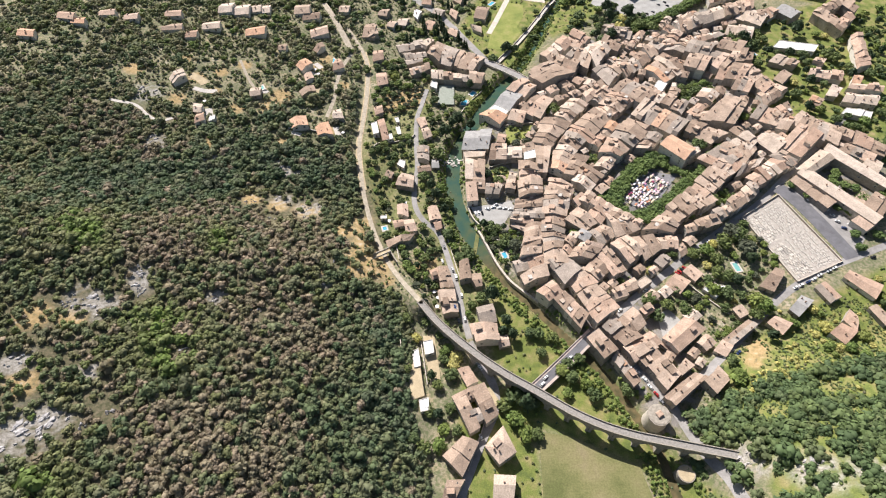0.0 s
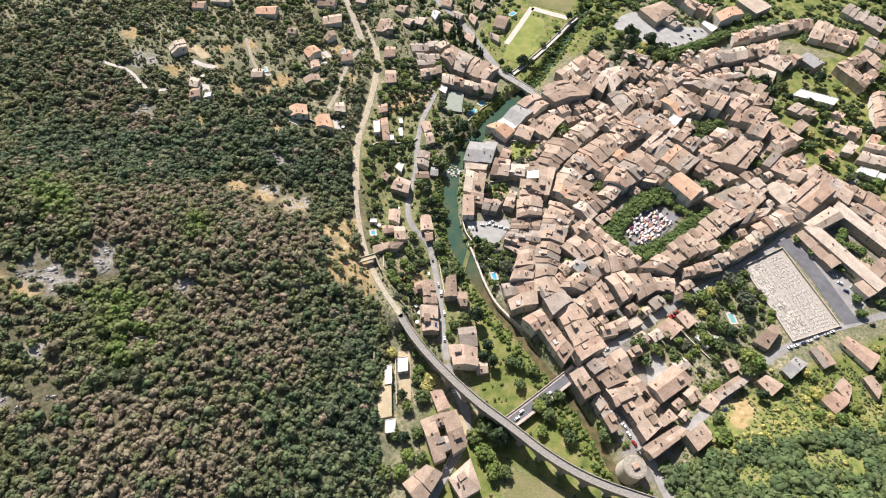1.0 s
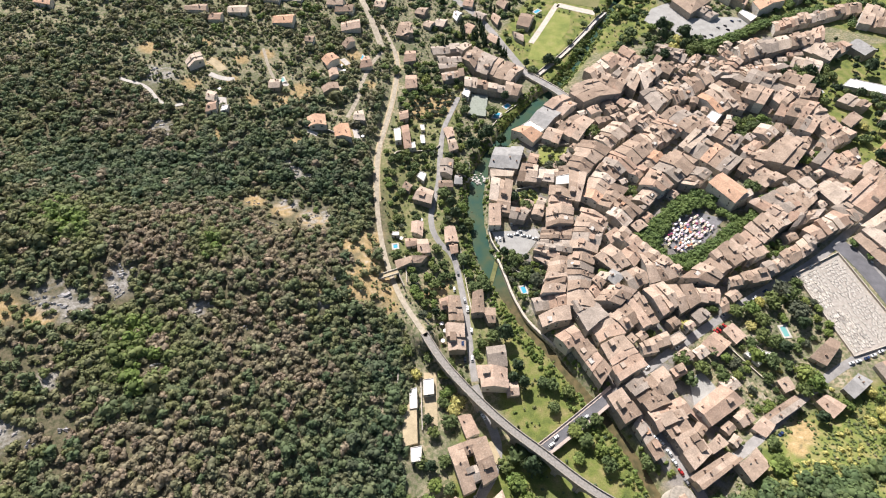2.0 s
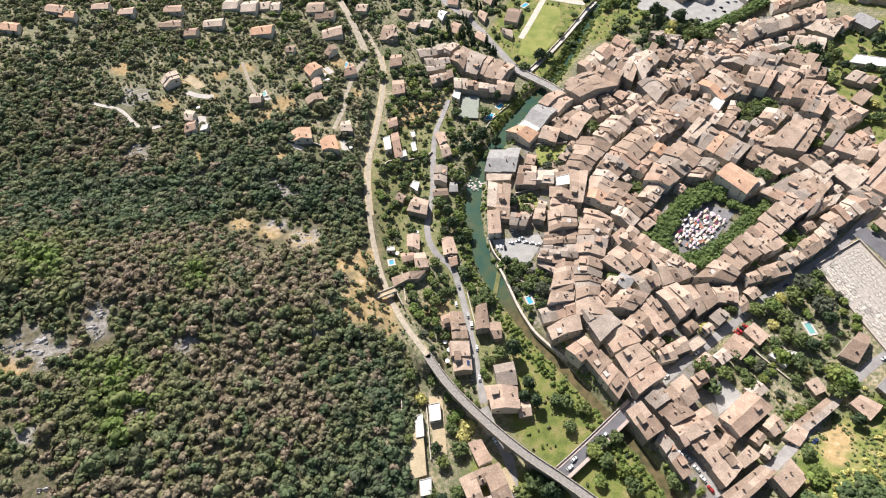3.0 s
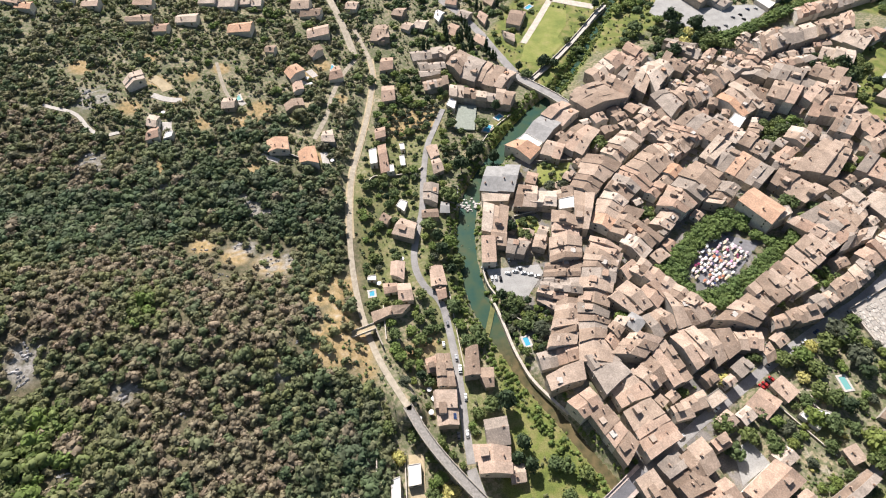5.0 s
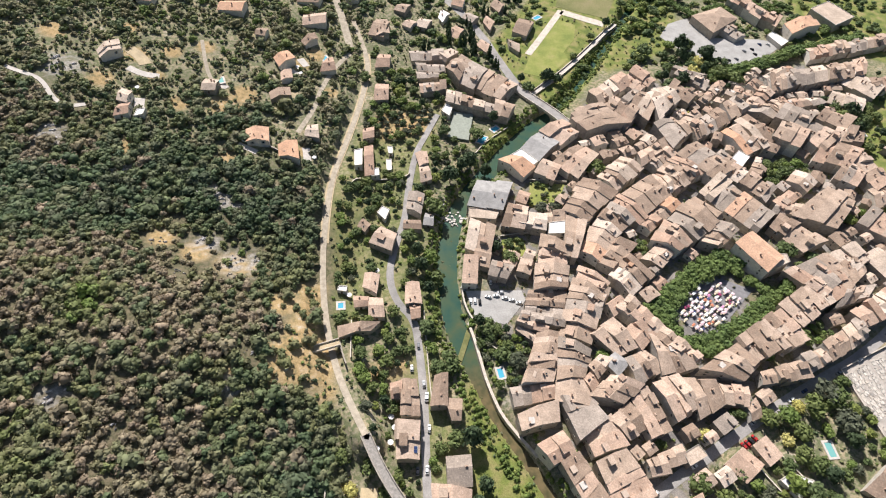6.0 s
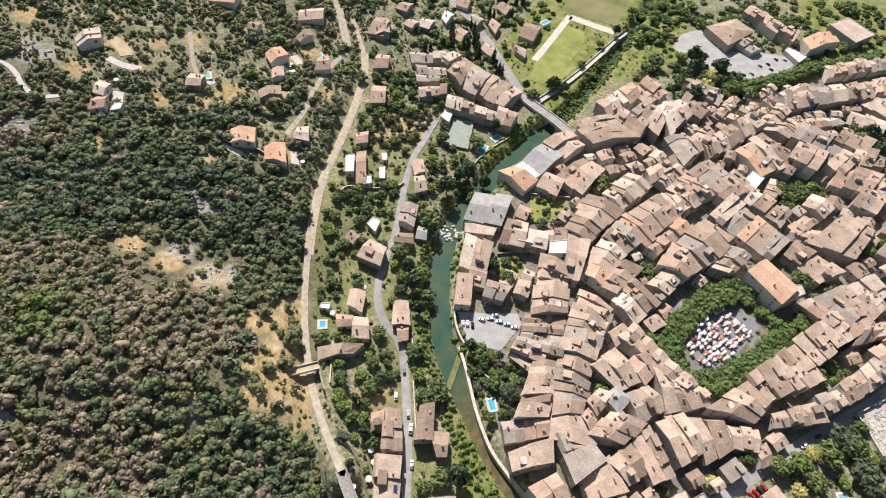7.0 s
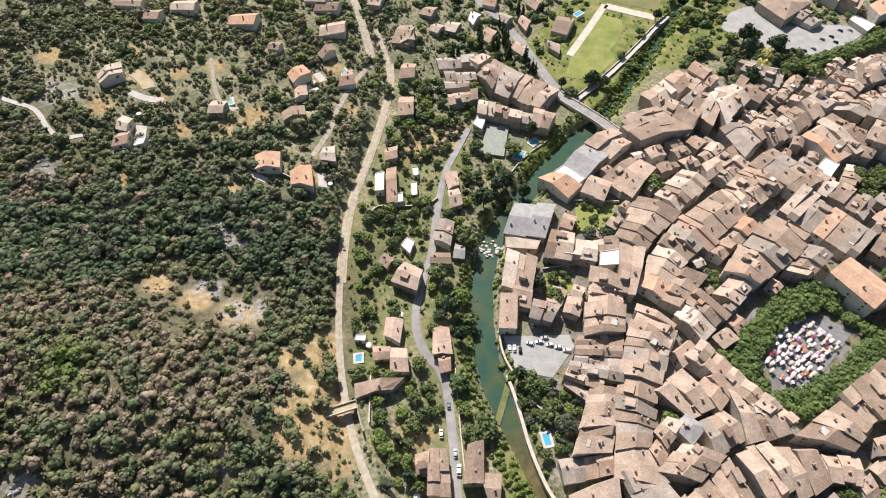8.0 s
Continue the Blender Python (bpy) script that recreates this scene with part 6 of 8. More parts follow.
def crown(seed, lobes, leaves, leaf, squash=0.75, core=0.88, spread=0.62):
    """A crown of unit radius: lobes, each a dark core hidden in loose leaf sprays. Gives points, quads, tris."""
    g = np.random.RandomState(seed)
    V, Q, T = [], [], []
    n = 0
    for i in range(lobes):
        a = 2 * math.pi * (i + g.uniform(-0.3, 0.3)) / max(1, lobes - 1)
        c = np.array([math.cos(a) * spread, math.sin(a) * spread, g.uniform(-0.25, 0.2)]) if i < lobes - 1 else np.array([0, 0, 0.3])
        c = c * g.uniform(0.75, 1.15)
        r = g.uniform(0.42, 0.62)
        k = ICO_V * r * core * g.uniform(0.8, 1.2, (12, 1)) + c
        V.append(k)
        T.append(ICO_F[[f for f in range(20) if 0 not in ICO_F[f]]] + n)
        n += 12
        d = g.normal(size=(leaves, 3))
        d[:, 2] = np.abs(d[:, 2]) * 1.0 - 0.25
        d /= np.linalg.norm(d, axis=1)[:, None]
        p = c + d * r * g.uniform(0.82, 1.12, (leaves, 1))
        nn = d + g.normal(size=(leaves, 3)) * 0.38
        nn /= np.linalg.norm(nn, axis=1)[:, None]
        u = np.cross(nn, g.normal(size=(leaves, 3)))
        u /= np.linalg.norm(u, axis=1)[:, None] + 1e-9
        w = np.cross(nn, u)
        s = leaf * g.uniform(0.6, 1.3, (leaves, 1))
        quad = np.stack([p - u * s - w * s * 0.6, p + u * s - w * s * 0.35, p + u * s * 0.7 + w * s * 0.7, p - u * s * 0.8 + w * s * 0.5], 1)
        V.append(quad.reshape(-1, 3))
        Q.append(np.arange(leaves * 4).reshape(-1, 4) + n)
        n += leaves * 4
    V = np.concatenate(V)
    V[:, 2] *= squash
    return V, np.concatenate(Q), np.concatenate(T)


def scatter(name, places, templates, material, label, category):
    """Many plants as one mesh. Rows of places: x, y, z, radius, height factor, tint, dry."""
    g = np.random.RandomState(len(places))
    V, Q, T, tint, dry = [], [], [], [], []
    n = 0
    for x, y, z, r, hf, ti, dr in places:
        v, q, t = templates[g.randint(len(templates))]
        a = g.uniform(0, 6.283)
        ca, sa = math.cos(a), math.sin(a)
        w = np.column_stack([(v[:, 0] * ca - v[:, 1] * sa) * r + x, (v[:, 0] * sa + v[:, 1] * ca) * r + y, v[:, 2] * r * hf + z + r * hf * 0.55])
        V.append(w)
        Q.append(q + n)
        T.append(t + n)
        tint.append(np.full(len(v), ti))
        dry.append(np.full(len(v), dr))
        n += len(v)
    me = fast_mesh(name, np.concatenate(V), np.concatenate(Q), np.concatenate(T), material, {"tint": np.concatenate(tint), "dry": np.concatenate(dry)})
    return tagged(new(name, me), label, category, kind="stuff")


# specimen trees: trunk with limbs, crown of leaf sprays
def trunk_mesh(h, r, seed):
    g = random.Random(seed)
    s = Solid().disc(0, 0, -0.6, h * 0.55, r, r * 0.65, 8)
    for i in range(4):
        a = i * 1.57 + g.uniform(-0.4, 0.4)
        dx, dy = math.cos(a), math.sin(a)
        b = [(r * 0.45 * math.cos(k * 1.257), r * 0.45 * math.sin(k * 1.257), h * 0.45) for k in range(5)]
        t = [(dx * h * 0.3 + r * 0.16 * math.cos(k * 1.257), dy * h * 0.3 + r * 0.16 * math.sin(k * 1.257), h * 0.95) for k in range(5)]
        s.hexa(b, t)
    return s.mesh("trunk", TRUNK)


def crown_mesh(seed, lobes, leaves, leaf, material, squash, spread=0.62):
    v, q, t = crown(seed, lobes, leaves, leaf, squash, 0.8, spread)
    me = fast_mesh("crown", v, q, t, material, {"tint": np.full(len(v), seed * 0.137 % 1)})
    return me


def cypress_mesh(seed):
    g = np.random.RandomState(seed)
    V, Q, T, n = [], [], [], 0
    for i in range(9):
        z = i / 8
        r = 0.34 * math.sin(math.pi * min(1, 0.25 + 0.75 * z)) * (1.15 - 0.5 * z) + 0.04
        v, q, t = crown(seed + i, 3, 16, 0.2, 0.9, 0.9, 0.35)
        V.append(v * r * 1.3 + (0, 0, z * 2.6 - 0.6))
        Q.append(q + n)
        T.append(t + n)
        n += len(v)
    v = np.concatenate(V)
    return fast_mesh("crown", v, np.concatenate(Q), np.concatenate(T), LEAF_DARK, {"tint": np.full(len(v), 0.3)})


KINDS = {
    "o": ("broadleaf_tree", "dark green broadleaf tree with a dense rounded crown", [crown_mesh(s, 7, 32, 0.17, LEAF_TOWN, 0.85) for s in (1, 2, 3, 4)]),
    "b": ("bright_tree", "fresh green leafy tree with a loose crown", [crown_mesh(s, 7, 30, 0.18, LEAF_BRIGHT, 0.8) for s in (11, 12, 13)]),
    "d": ("dark_conifer", "tall dark evergreen tree", [crown_mesh(s, 7, 32, 0.16, LEAF_DARK, 1.25, 0.5) for s in (21, 22)]),
    "y": ("flowering_tree", "pale yellow flowering tree", [crown_mesh(s, 7, 36, 0.15, LEAF_YELLOW, 0.75) for s in (31, 32)]),
    "l": ("olive_tree", "grey-green olive-like tree with a soft crown", [crown_mesh(s, 7, 36, 0.15, LEAF_OLIVE, 0.75) for s in (41, 42)]),
    "p": ("plane_tree", "clipped plane tree with a broad green crown", [crown_mesh(s, 9, 36, 0.16, LEAF_PLANE, 0.7, 0.68) for s in (51, 52, 53)]),
    "c": ("cypress", "slim dark green cypress tree", [cypress_mesh(s) for s in (61, 71)]),
}
TRUNKS = {k: trunk_mesh(1.0, 0.07, i) for i, k in enumerate(KINDS)}
tree_rng = random.Random(5)
TREE_COUNT = {}


def tree(x, y, d, kind):
    """One tree with a crown d metres wide."""
    name, label, crowns = KINDS[kind]
    r = d / 2
    z = ground_at(x, y)
    ob = new(name)
    tagged(ob, label, "tree")
    ob.matrix_basis = pose(x, y, z, 0, 0, tree_rng.uniform(0, 360))
    if kind == "c":
        part("crown", tree_rng.choice(crowns), ob, at=Matrix.Translation((0, 0, 1.6)) @ Matrix.Scale(d, 4))
        part("trunk", TRUNKS[kind], ob, at=Matrix.Scale(2.2, 4))
    else:
        tall = {"d": 1.25, "p": 0.75, "y": 0.6, "b": 0.75}.get(kind, 0.8) * tree_rng.uniform(0.9, 1.1)
        part("crown", tree_rng.choice(crowns), ob, at=Matrix.Translation((0, 0, d * tall * 0.58)) @ Matrix.Diagonal((r, r * tree_rng.uniform(0.88, 1.12), r, 1)))
        part("trunk", TRUNKS[kind], ob, at=Matrix.Diagonal((d * 0.7, d * 0.7, d * tall * 0.62, 1)))
    claim([(x - r * 0.6, y - r * 0.6), (x + r * 0.6, y - r * 0.6), (x + r * 0.6, y + r * 0.6), (x - r * 0.6, y + r * 0.6)])
    TREE_COUNT[name] = TREE_COUNT.get(name, 0) + 1
    return ob


for x, y, d, k in ((32, 192, 9, "d"), (29, 184, 8, "d"), (36, 181, 9, "d"), (48, 183, 8, "o"), (54, 182, 8, "o"), (64, 179, 8, "o"), (55, 168, 7, "o"), (8, 207, 7, "o"), (23, 213, 13, "d"), (15, 212, 9, "o"), (5, 200, 5, "b"), (-14, 183, 9, "o"), (-13, 164, 7, "o"), (-6, 160, 8, "y"), (-4, 165, 8, "y"), (-8, 152, 9, "o"), (-32, 181, 7, "y"), (-40, 194, 7, "o"), (-25, 193, 9, "o"), (-21, 152, 7, "d"), (-17, 145, 8, "o"), (-9, 129, 8, "o"), (-37, 155, 6, "o"), (-22, 127, 8, "o")):
    tree(x, y, d, k)
for x, y, d, k in ((-16, 125, 7, "d"), (-13, 115, 8, "b"), (-4, 114, 7, "o"), (-16, 105, 9, "b"), (-25, 104, 9, "o"), (-32, 109, 7, "o"), (36, 137, 14, "o"), (42, 131, 13, "d"), (47, 135, 10, "o"), (34, 121, 11, "b"), (27, 131, 9, "o"), (39, 112, 10, "b"), (46, 111, 9, "o"), (32, 123, 8, "b"), (72, 160, 8, "o"), (67, 154, 9, "b"), (74, 149, 9, "o"), (82, 145, 8, "b"), (80, 163, 8, "o"), (86, 137, 9, "o"), (69, 139, 7, "b"), (137, 208, 10, "o"), (140, 194, 9, "o"), (134, 198, 8, "o")):
    tree(x, y, d, k)
for x, y, d, k in ((149, 203, 9, "o"), (161, 198, 10, "o"), (159, 217, 8, "o"), (179, 248, 10, "o"), (190, 251, 11, "b"), (196, 243, 10, "o"), (206, 258, 13, "o"), (215, 268, 12, "l"), (220, 264, 12, "o"), (221, 252, 13, "l"), (222, 242, 9, "d"), (200, 226, 10, "o"), (193, 230, 10, "o"), (186, 215, 10, "b"), (194, 212, 10, "o"), (205, 222, 9, "d"), (188, 238, 7, "y"), (198, 258, 7, "y"), (212, 204, 13, "b"), (217, 199, 13, "b"), (209, 194, 10, "o"), (214, 176, 9, "d"), (179, 156, 8, "o"), (177, 143, 11, "b")):
    tree(x, y, d, k)
for x, y, d, k in ((144, 233, 8, "y"), (120, 225, 6, "o"), (109, 140, 10, "o"), (91, 421, 14, "o"), (1, 411, 12, "d"), (13, 408, 11, "d"), (8, 392, 12, "o"), (-4, 406, 10, "d"), (3, 442, 10, "o"), (14, 463, 9, "d"), (-11, 392, 12, "d"), (-18, 363, 13, "o"), (-22, 440, 9, "o"), (-91, 482, 9, "o"), (-62, 473, 10, "b"), (-30, 334, 10, "o"), (-23, 324, 9, "d"), (-15, 322, 11, "b"), (-19, 313, 10, "d"), (-9, 309, 10, "o"), (-12, 299, 9, "d"), (-9, 273, 10, "o"), (6, 253, 11, "o"), (0, 249, 9, "o")):
    tree(x, y, d, k)
for x, y, d, k in ((26, 337, 8, "d"), (35, 331, 9, "o"), (63, 378, 9, "l"), (54, 377, 8, "l"), (216, 367, 12, "o"), (223, 355, 9, "o"), (233, 364, 9, "o"), (25, 279, 9, "o"), (20, 282, 8, "d"), (44, 260, 10, "l"), (36, 263, 8, "o"), (210, 301, 11, "o"), (187, 286, 7, "b"), (107, 345, 10, "b"), (114, 352, 8, "o"), (92, 271, 8, "b"), (220, 449, 9, "o"), (235, 445, 8, "o"), (245, 455, 9, "b"), (245, 430, 9, "b"), (299, 521, 12, "o"), (305, 505, 10, "d"), (295, 532, 9, "o")):
    tree(x, y, d, k)
for x, y, d, k in ((170, 541, 11, "d"), (158, 535, 10, "o"), (183, 559, 12, "y"), (203, 559, 14, "o"), (217, 555, 14, "o"), (195, 581, 14, "d"), (173, 577, 12, "d"), (33, 518, 8, "d"), (40, 509, 9, "o"), (55, 527, 9, "d"), (64, 523, 8, "d"), (308, 582, 6, "o"), (268, 403, 10, "b"), (170, 499, 7, "y"), (186, 520, 7, "b")):
    tree(x, y, d, k)

for x, y, d, k in ((141, 580, 13, "o"), (172, 588, 16, "d"), (181, 597, 14, "o"), (165, 596, 10, "b"), (190, 574, 12, "y"), (199, 574, 12, "o"), (53, 522, 10, "d"), (58, 527, 8, "o"), (135, 633, 9, "o"), (128, 612, 10, "b"), (78, 562, 7, "o"), (94, 595, 8, "o"), (157, 649, 9, "o"), (108, 618, 9, "d"), (126, 660, 9, "o"), (136, 571, 9, "o"), (164, 540, 10, "o"), (155, 545, 9, "d"), (174, 530, 9, "o")):
    tree(x, y, d, k)
for x, y, d, k in ((304, 525, 13, "d"), (311, 519, 12, "o"), (308, 485, 10, "o"), (306, 497, 9, "o"), (325, 503, 9, "d"), (334, 502, 8, "o"), (344, 498, 10, "d"), (357, 496, 11, "o"), (357, 483, 10, "o"), (365, 537, 14, "d"), (381, 496, 11, "o"), (386, 489, 12, "o"), (333, 453, 8, "y"), (347, 452, 10, "d"), (318, 435, 9, "o"), (328, 435, 10, "o"), (331, 414, 10, "d"), (341, 410, 9, "b"), (393, 473, 10, "o"), (391, 461, 10, "d"), (409, 461, 11, "o"), (422, 468, 10, "o"), (350, 396, 10, "o"), (374, 393, 10, "b")):
    tree(x, y, d, k)
for x, y, d, k in ((283, 404, 11, "b"), (290, 402, 10, "b"), (280, 412, 8, "b"), (363, 386, 9, "o"), (394, 404, 9, "o"), (295, 537, 10, "o"), (328, 526, 9, "o"), (386, 533, 8, "b"), (394, 530, 8, "y"), (362, 401, 8, "o")):
    tree(x, y, d, k)

# plane trees round the market square and along the boulevard
for line, step, d in (([(122.6, 306.2), (137, 323.9), (154, 343.1), (172.7, 355.4)], 6.5, 9), ([(129, 301), (133, 309), (149, 331), (171.4, 347), (182.3, 351.2)], 6.5, 9), ([(127.2, 303.6), (134.1, 294.6), (140.8, 285.9), (152.5, 283.4)], 6, 8.5),
                      ([(147.2, 289.8), (159.9, 294), (174.1, 305.3), (189.2, 319), (205.1, 333.3), (221.8, 348.4)], 6, 8), ([(152.7, 284), (166.2, 292.3), (178.6, 301.5), (195.3, 314.7)], 6.5, 8), ([(180.1, 346), (185.2, 339.8), (195.3, 332.2)], 7.5, 9),
                      ([(200, 556), (226, 571), (253, 586), (283, 612), (318, 630), (353, 648)], 7, 11), ([(170, 680), (184, 664), (200, 650)], 7, 8), ([(251, 706), (265, 684), (277, 665)], 7, 8), ([(332, 300), (348, 292), (352, 306)], 8, 9), ([(309, 313), (317, 322), (322, 330)], 7, 8), ([(317, 308), (325, 317), (330, 312)], 7, 7)):
    fine = along(line, step)
    for q in fine:
        tree(q[0] + tree_rng.uniform(-1, 1), q[1] + tree_rng.uniform(-1, 1), d * tree_rng.uniform(0.85, 1.15), "p")

# garden trees where there is room
GARDENS = [([(-50, 168), (-30, 196), (-46, 240), (-60, 262), (-74, 320), (-80, 345), (-84, 380), (-82, 440), (-84, 490), (-40, 520), (0, 500), (-10, 470), (0, 420), (-22, 380), (-22, 330), (-10, 290), (0, 250), (10, 200), (0, 160)], 200, (3.5, 7.5), "ooooobbbldd"),
           ([(138, 217), (152.3, 223.1), (174.3, 217.3), (183.3, 245.1), (213.1, 273.1), (228, 280), (241.1, 247.9), (245, 223), (225.6, 211.2), (180.1, 173.8), (159.7, 160.1), (159.9, 187), (142.2, 204.8)], 44, (3, 7), "ooobbll"),
           ([(18.6, 288), (41.9, 292.9), (52.6, 255.4), (41, 236), (29.5, 253), (20.4, 274)], 34, (3, 6.5), "ooldb"), ([(45, 404), (72, 407), (66, 386), (44, 377)], 7, (3, 5), "obl"), ([(28, 349), (46, 355), (52, 338), (30, 330)], 7, (3, 5), "ood"),
           ([(215, 453), (254, 465), (252, 431), (218, 426)], 16, (4, 8), "oob"), ([(296, 539), (329, 547), (312, 494), (297, 496)], 18, (5, 9), "ood"), ([(157, 579), (223, 592), (221, 552), (181, 520), (160, 551)], 30, (5, 10), "oodd"),
           ([(102, 357), (124, 362), (126, 349), (109, 345)], 7, (4, 7), "oob"), ([(208, 309), (234, 328), (232, 310), (213, 296)], 8, (3, 6), "oob"), ([(157, 256), (170, 260), (176, 251), (161, 242)], 7, (3, 6), "oob"),
           ([(222, 190), (250, 205), (330, 235), (400, 225), (330, 150), (230, 160)], 50, (4, 9), "oobby"), ([(-60, 520), (-20, 610), (0, 570), (20, 530), (-5, 535), (-30, 480)], 55, (4, 8), "oobdc"),
           ([(-5, 600), (40, 650), (0, 700), (-90, 690), (-60, 600)], 45, (4, 9), "ooodc"), ([(250, 500), (330, 480), (400, 560), (350, 620)], 22, (4, 8), "ood"), ([(318, 420), (350, 440), (480, 520), (500, 590), (420, 560), (360, 500)], 60, (4, 9), "oodb"), ([(330, 330), (420, 400), (440, 360), (350, 290)], 14, (5, 9), "op"), ([(125, 600), (165, 640), (200, 700), (140, 700)], 22, (5, 10), "oob"), ([(262, 640), (330, 690), (360, 670), (300, 640)], 25, (5, 9), "op"), ([(205, 665), (270, 720), (300, 690), (250, 660)], 18, (5, 9), "op"), ([(330, 610), (480, 640), (560, 740), (320, 740)], 36, (6, 11), "op")]
for poly, count, size, mixx in GARDENS:
    xs, ys = [p[0] for p in poly], [p[1] for p in poly]
    made = tries = 0
    while made < count and tries < count * 14:
        tries += 1
        x, y = tree_rng.uniform(min(xs), max(xs)), tree_rng.uniform(min(ys), max(ys))
        d = tree_rng.uniform(*size)
        if within(x, y, poly) and free(x, y, d * 0.35):
            k = tree_rng.choice(mixx)
            if TREE_COUNT.get(KINDS[k][0], 0) < 290:
                tree(x, y, d if k not in "ld" else d * 0.85, k)
                made += 1
# olives in rows
for i in range(7):
    for j in range(5):
        x, y = -70 + i * 5.6 + j * 0.4, 423 + j * 6.0 + i * 2.3
        if free(x, y, 0.5) and tree_rng.random() < 0.9:
            tree(x, y, tree_rng.uniform(3.0, 4.4), "l")
# shade trees between the parked cars of the forecourt
for x, y in ((289, 306), (308, 292), (315, 287), (309, 264), (327, 263), (308, 251), (281, 318)):
    tree(x, y, 7.5, "p")

# woods on the western slope
forest_rng = random.Random(9)
SCRUB = [crown(s, 4, 16, 0.18, 0.82, 0.85, 0.5) for s in range(100, 114)]
BUSH = [crown(s, 2, 9, 0.28, 0.7, 0.88, 0.4) for s in range(130, 138)]
green_wood, low_bush = [], []
ROCKS = [(-234, 97, 11), (-243, 88, 12), (-224, 105, 7), (-236, 179, 8), (-223, 174, 7), (-162, 190, 4), (-158, 197, 4), (-209, 197, 7), (-255, 134, 6), (-210, 204, 5), (-215, 133, 4), (-157, 333, 7), (-146, 330, 5), (-138, 327, 4), (-145, 269, 3), (-143, 295, 5), (-112, 294, 4), (-124, 290, 4),
         (-172, 150, 4), (-242, 175, 5), (-206, 188, 5), (-199, 111, 4), (-208, 100, 5), (-136, 183, 3), (-130, 132, 2.5), (-120, 277, 3), (-94, 233, 3), (-100, 212, 3), (-165, 287, 4), (-275, 400, 8), (-250, 345, 7), (-205, 330, 5)]
# hues of the wood, spot by spot: x, y, radius
BROWN_SPOTS = [(-211, 229, 26), (-129, 266, 28), (-94, 152, 24), (-120, 165, 24), (-201, 122, 22), (-163, 90, 26), (-124, 86, 24), (-148, 122, 16), (-283, 337, 30), (-252, 149, 14), (-197, 267, 30), (-193, 226, 24), (-136, 221, 26), (-122, 243, 22), (-127, 185, 24), (-153, 275, 22), (-107, 246, 16), (-239, 320, 22), (-106, 112, 20), (-150, 60, 30), (-300, 380, 30)]
GREEN_SPOTS = [(-184, 158, 20), (-249, 225, 20), (-281, 279, 28), (-227, 292, 28), (-151, 336, 26), (-48, 140, 22), (-49, 93, 22), (-221, 69, 20), (-69, 222, 18), (-203, 308, 26), (-264, 274, 26), (-171, 236, 12), (-88, 209, 16), (-91, 317, 18), (-96, 291, 18), (-60, 180, 20), (-60, 115, 18), (-174, 148, 10)]
FRESH_SPOTS = [(-184, 158, 20), (-174, 146, 12), (-249, 225, 17), (-190, 168, 10), (-171, 236, 10), (-215, 70, 14), (-262, 240, 12)]
DARK_SPOTS = [(-281, 279, 28), (-227, 296, 26), (-200, 308, 24), (-151, 338, 24), (-110, 330, 24), (-48, 120, 30), (-60, 180, 20), (-180, 350, 30), (-250, 300, 20), (-120, 420, 30), (-165, 400, 26)]
OPEN_SPOTS = [(-258, 164, 15), (-247, 122, 14), (-238, 167, 13), (-124, 285, 15), (-144, 287, 15), (-123, 298, 10), (-164, 290, 12), (-90, 267, 9), (-206, 118, 10), (-225, 140, 9), (-236, 179, 13), (-212, 198, 12), (-234, 95, 16), (-220, 430, 18), (-175, 440, 16), (-265, 410, 18), (-200, 470, 16), (-240, 470, 18)]


def spread(x, y, spots):
    return sum(math.exp(-((x - a) ** 2 + (y - b) ** 2) / (r * r)) for a, b, r in spots if abs(x - a) < 2.5 * r and abs(y - b) < 2.5 * r)


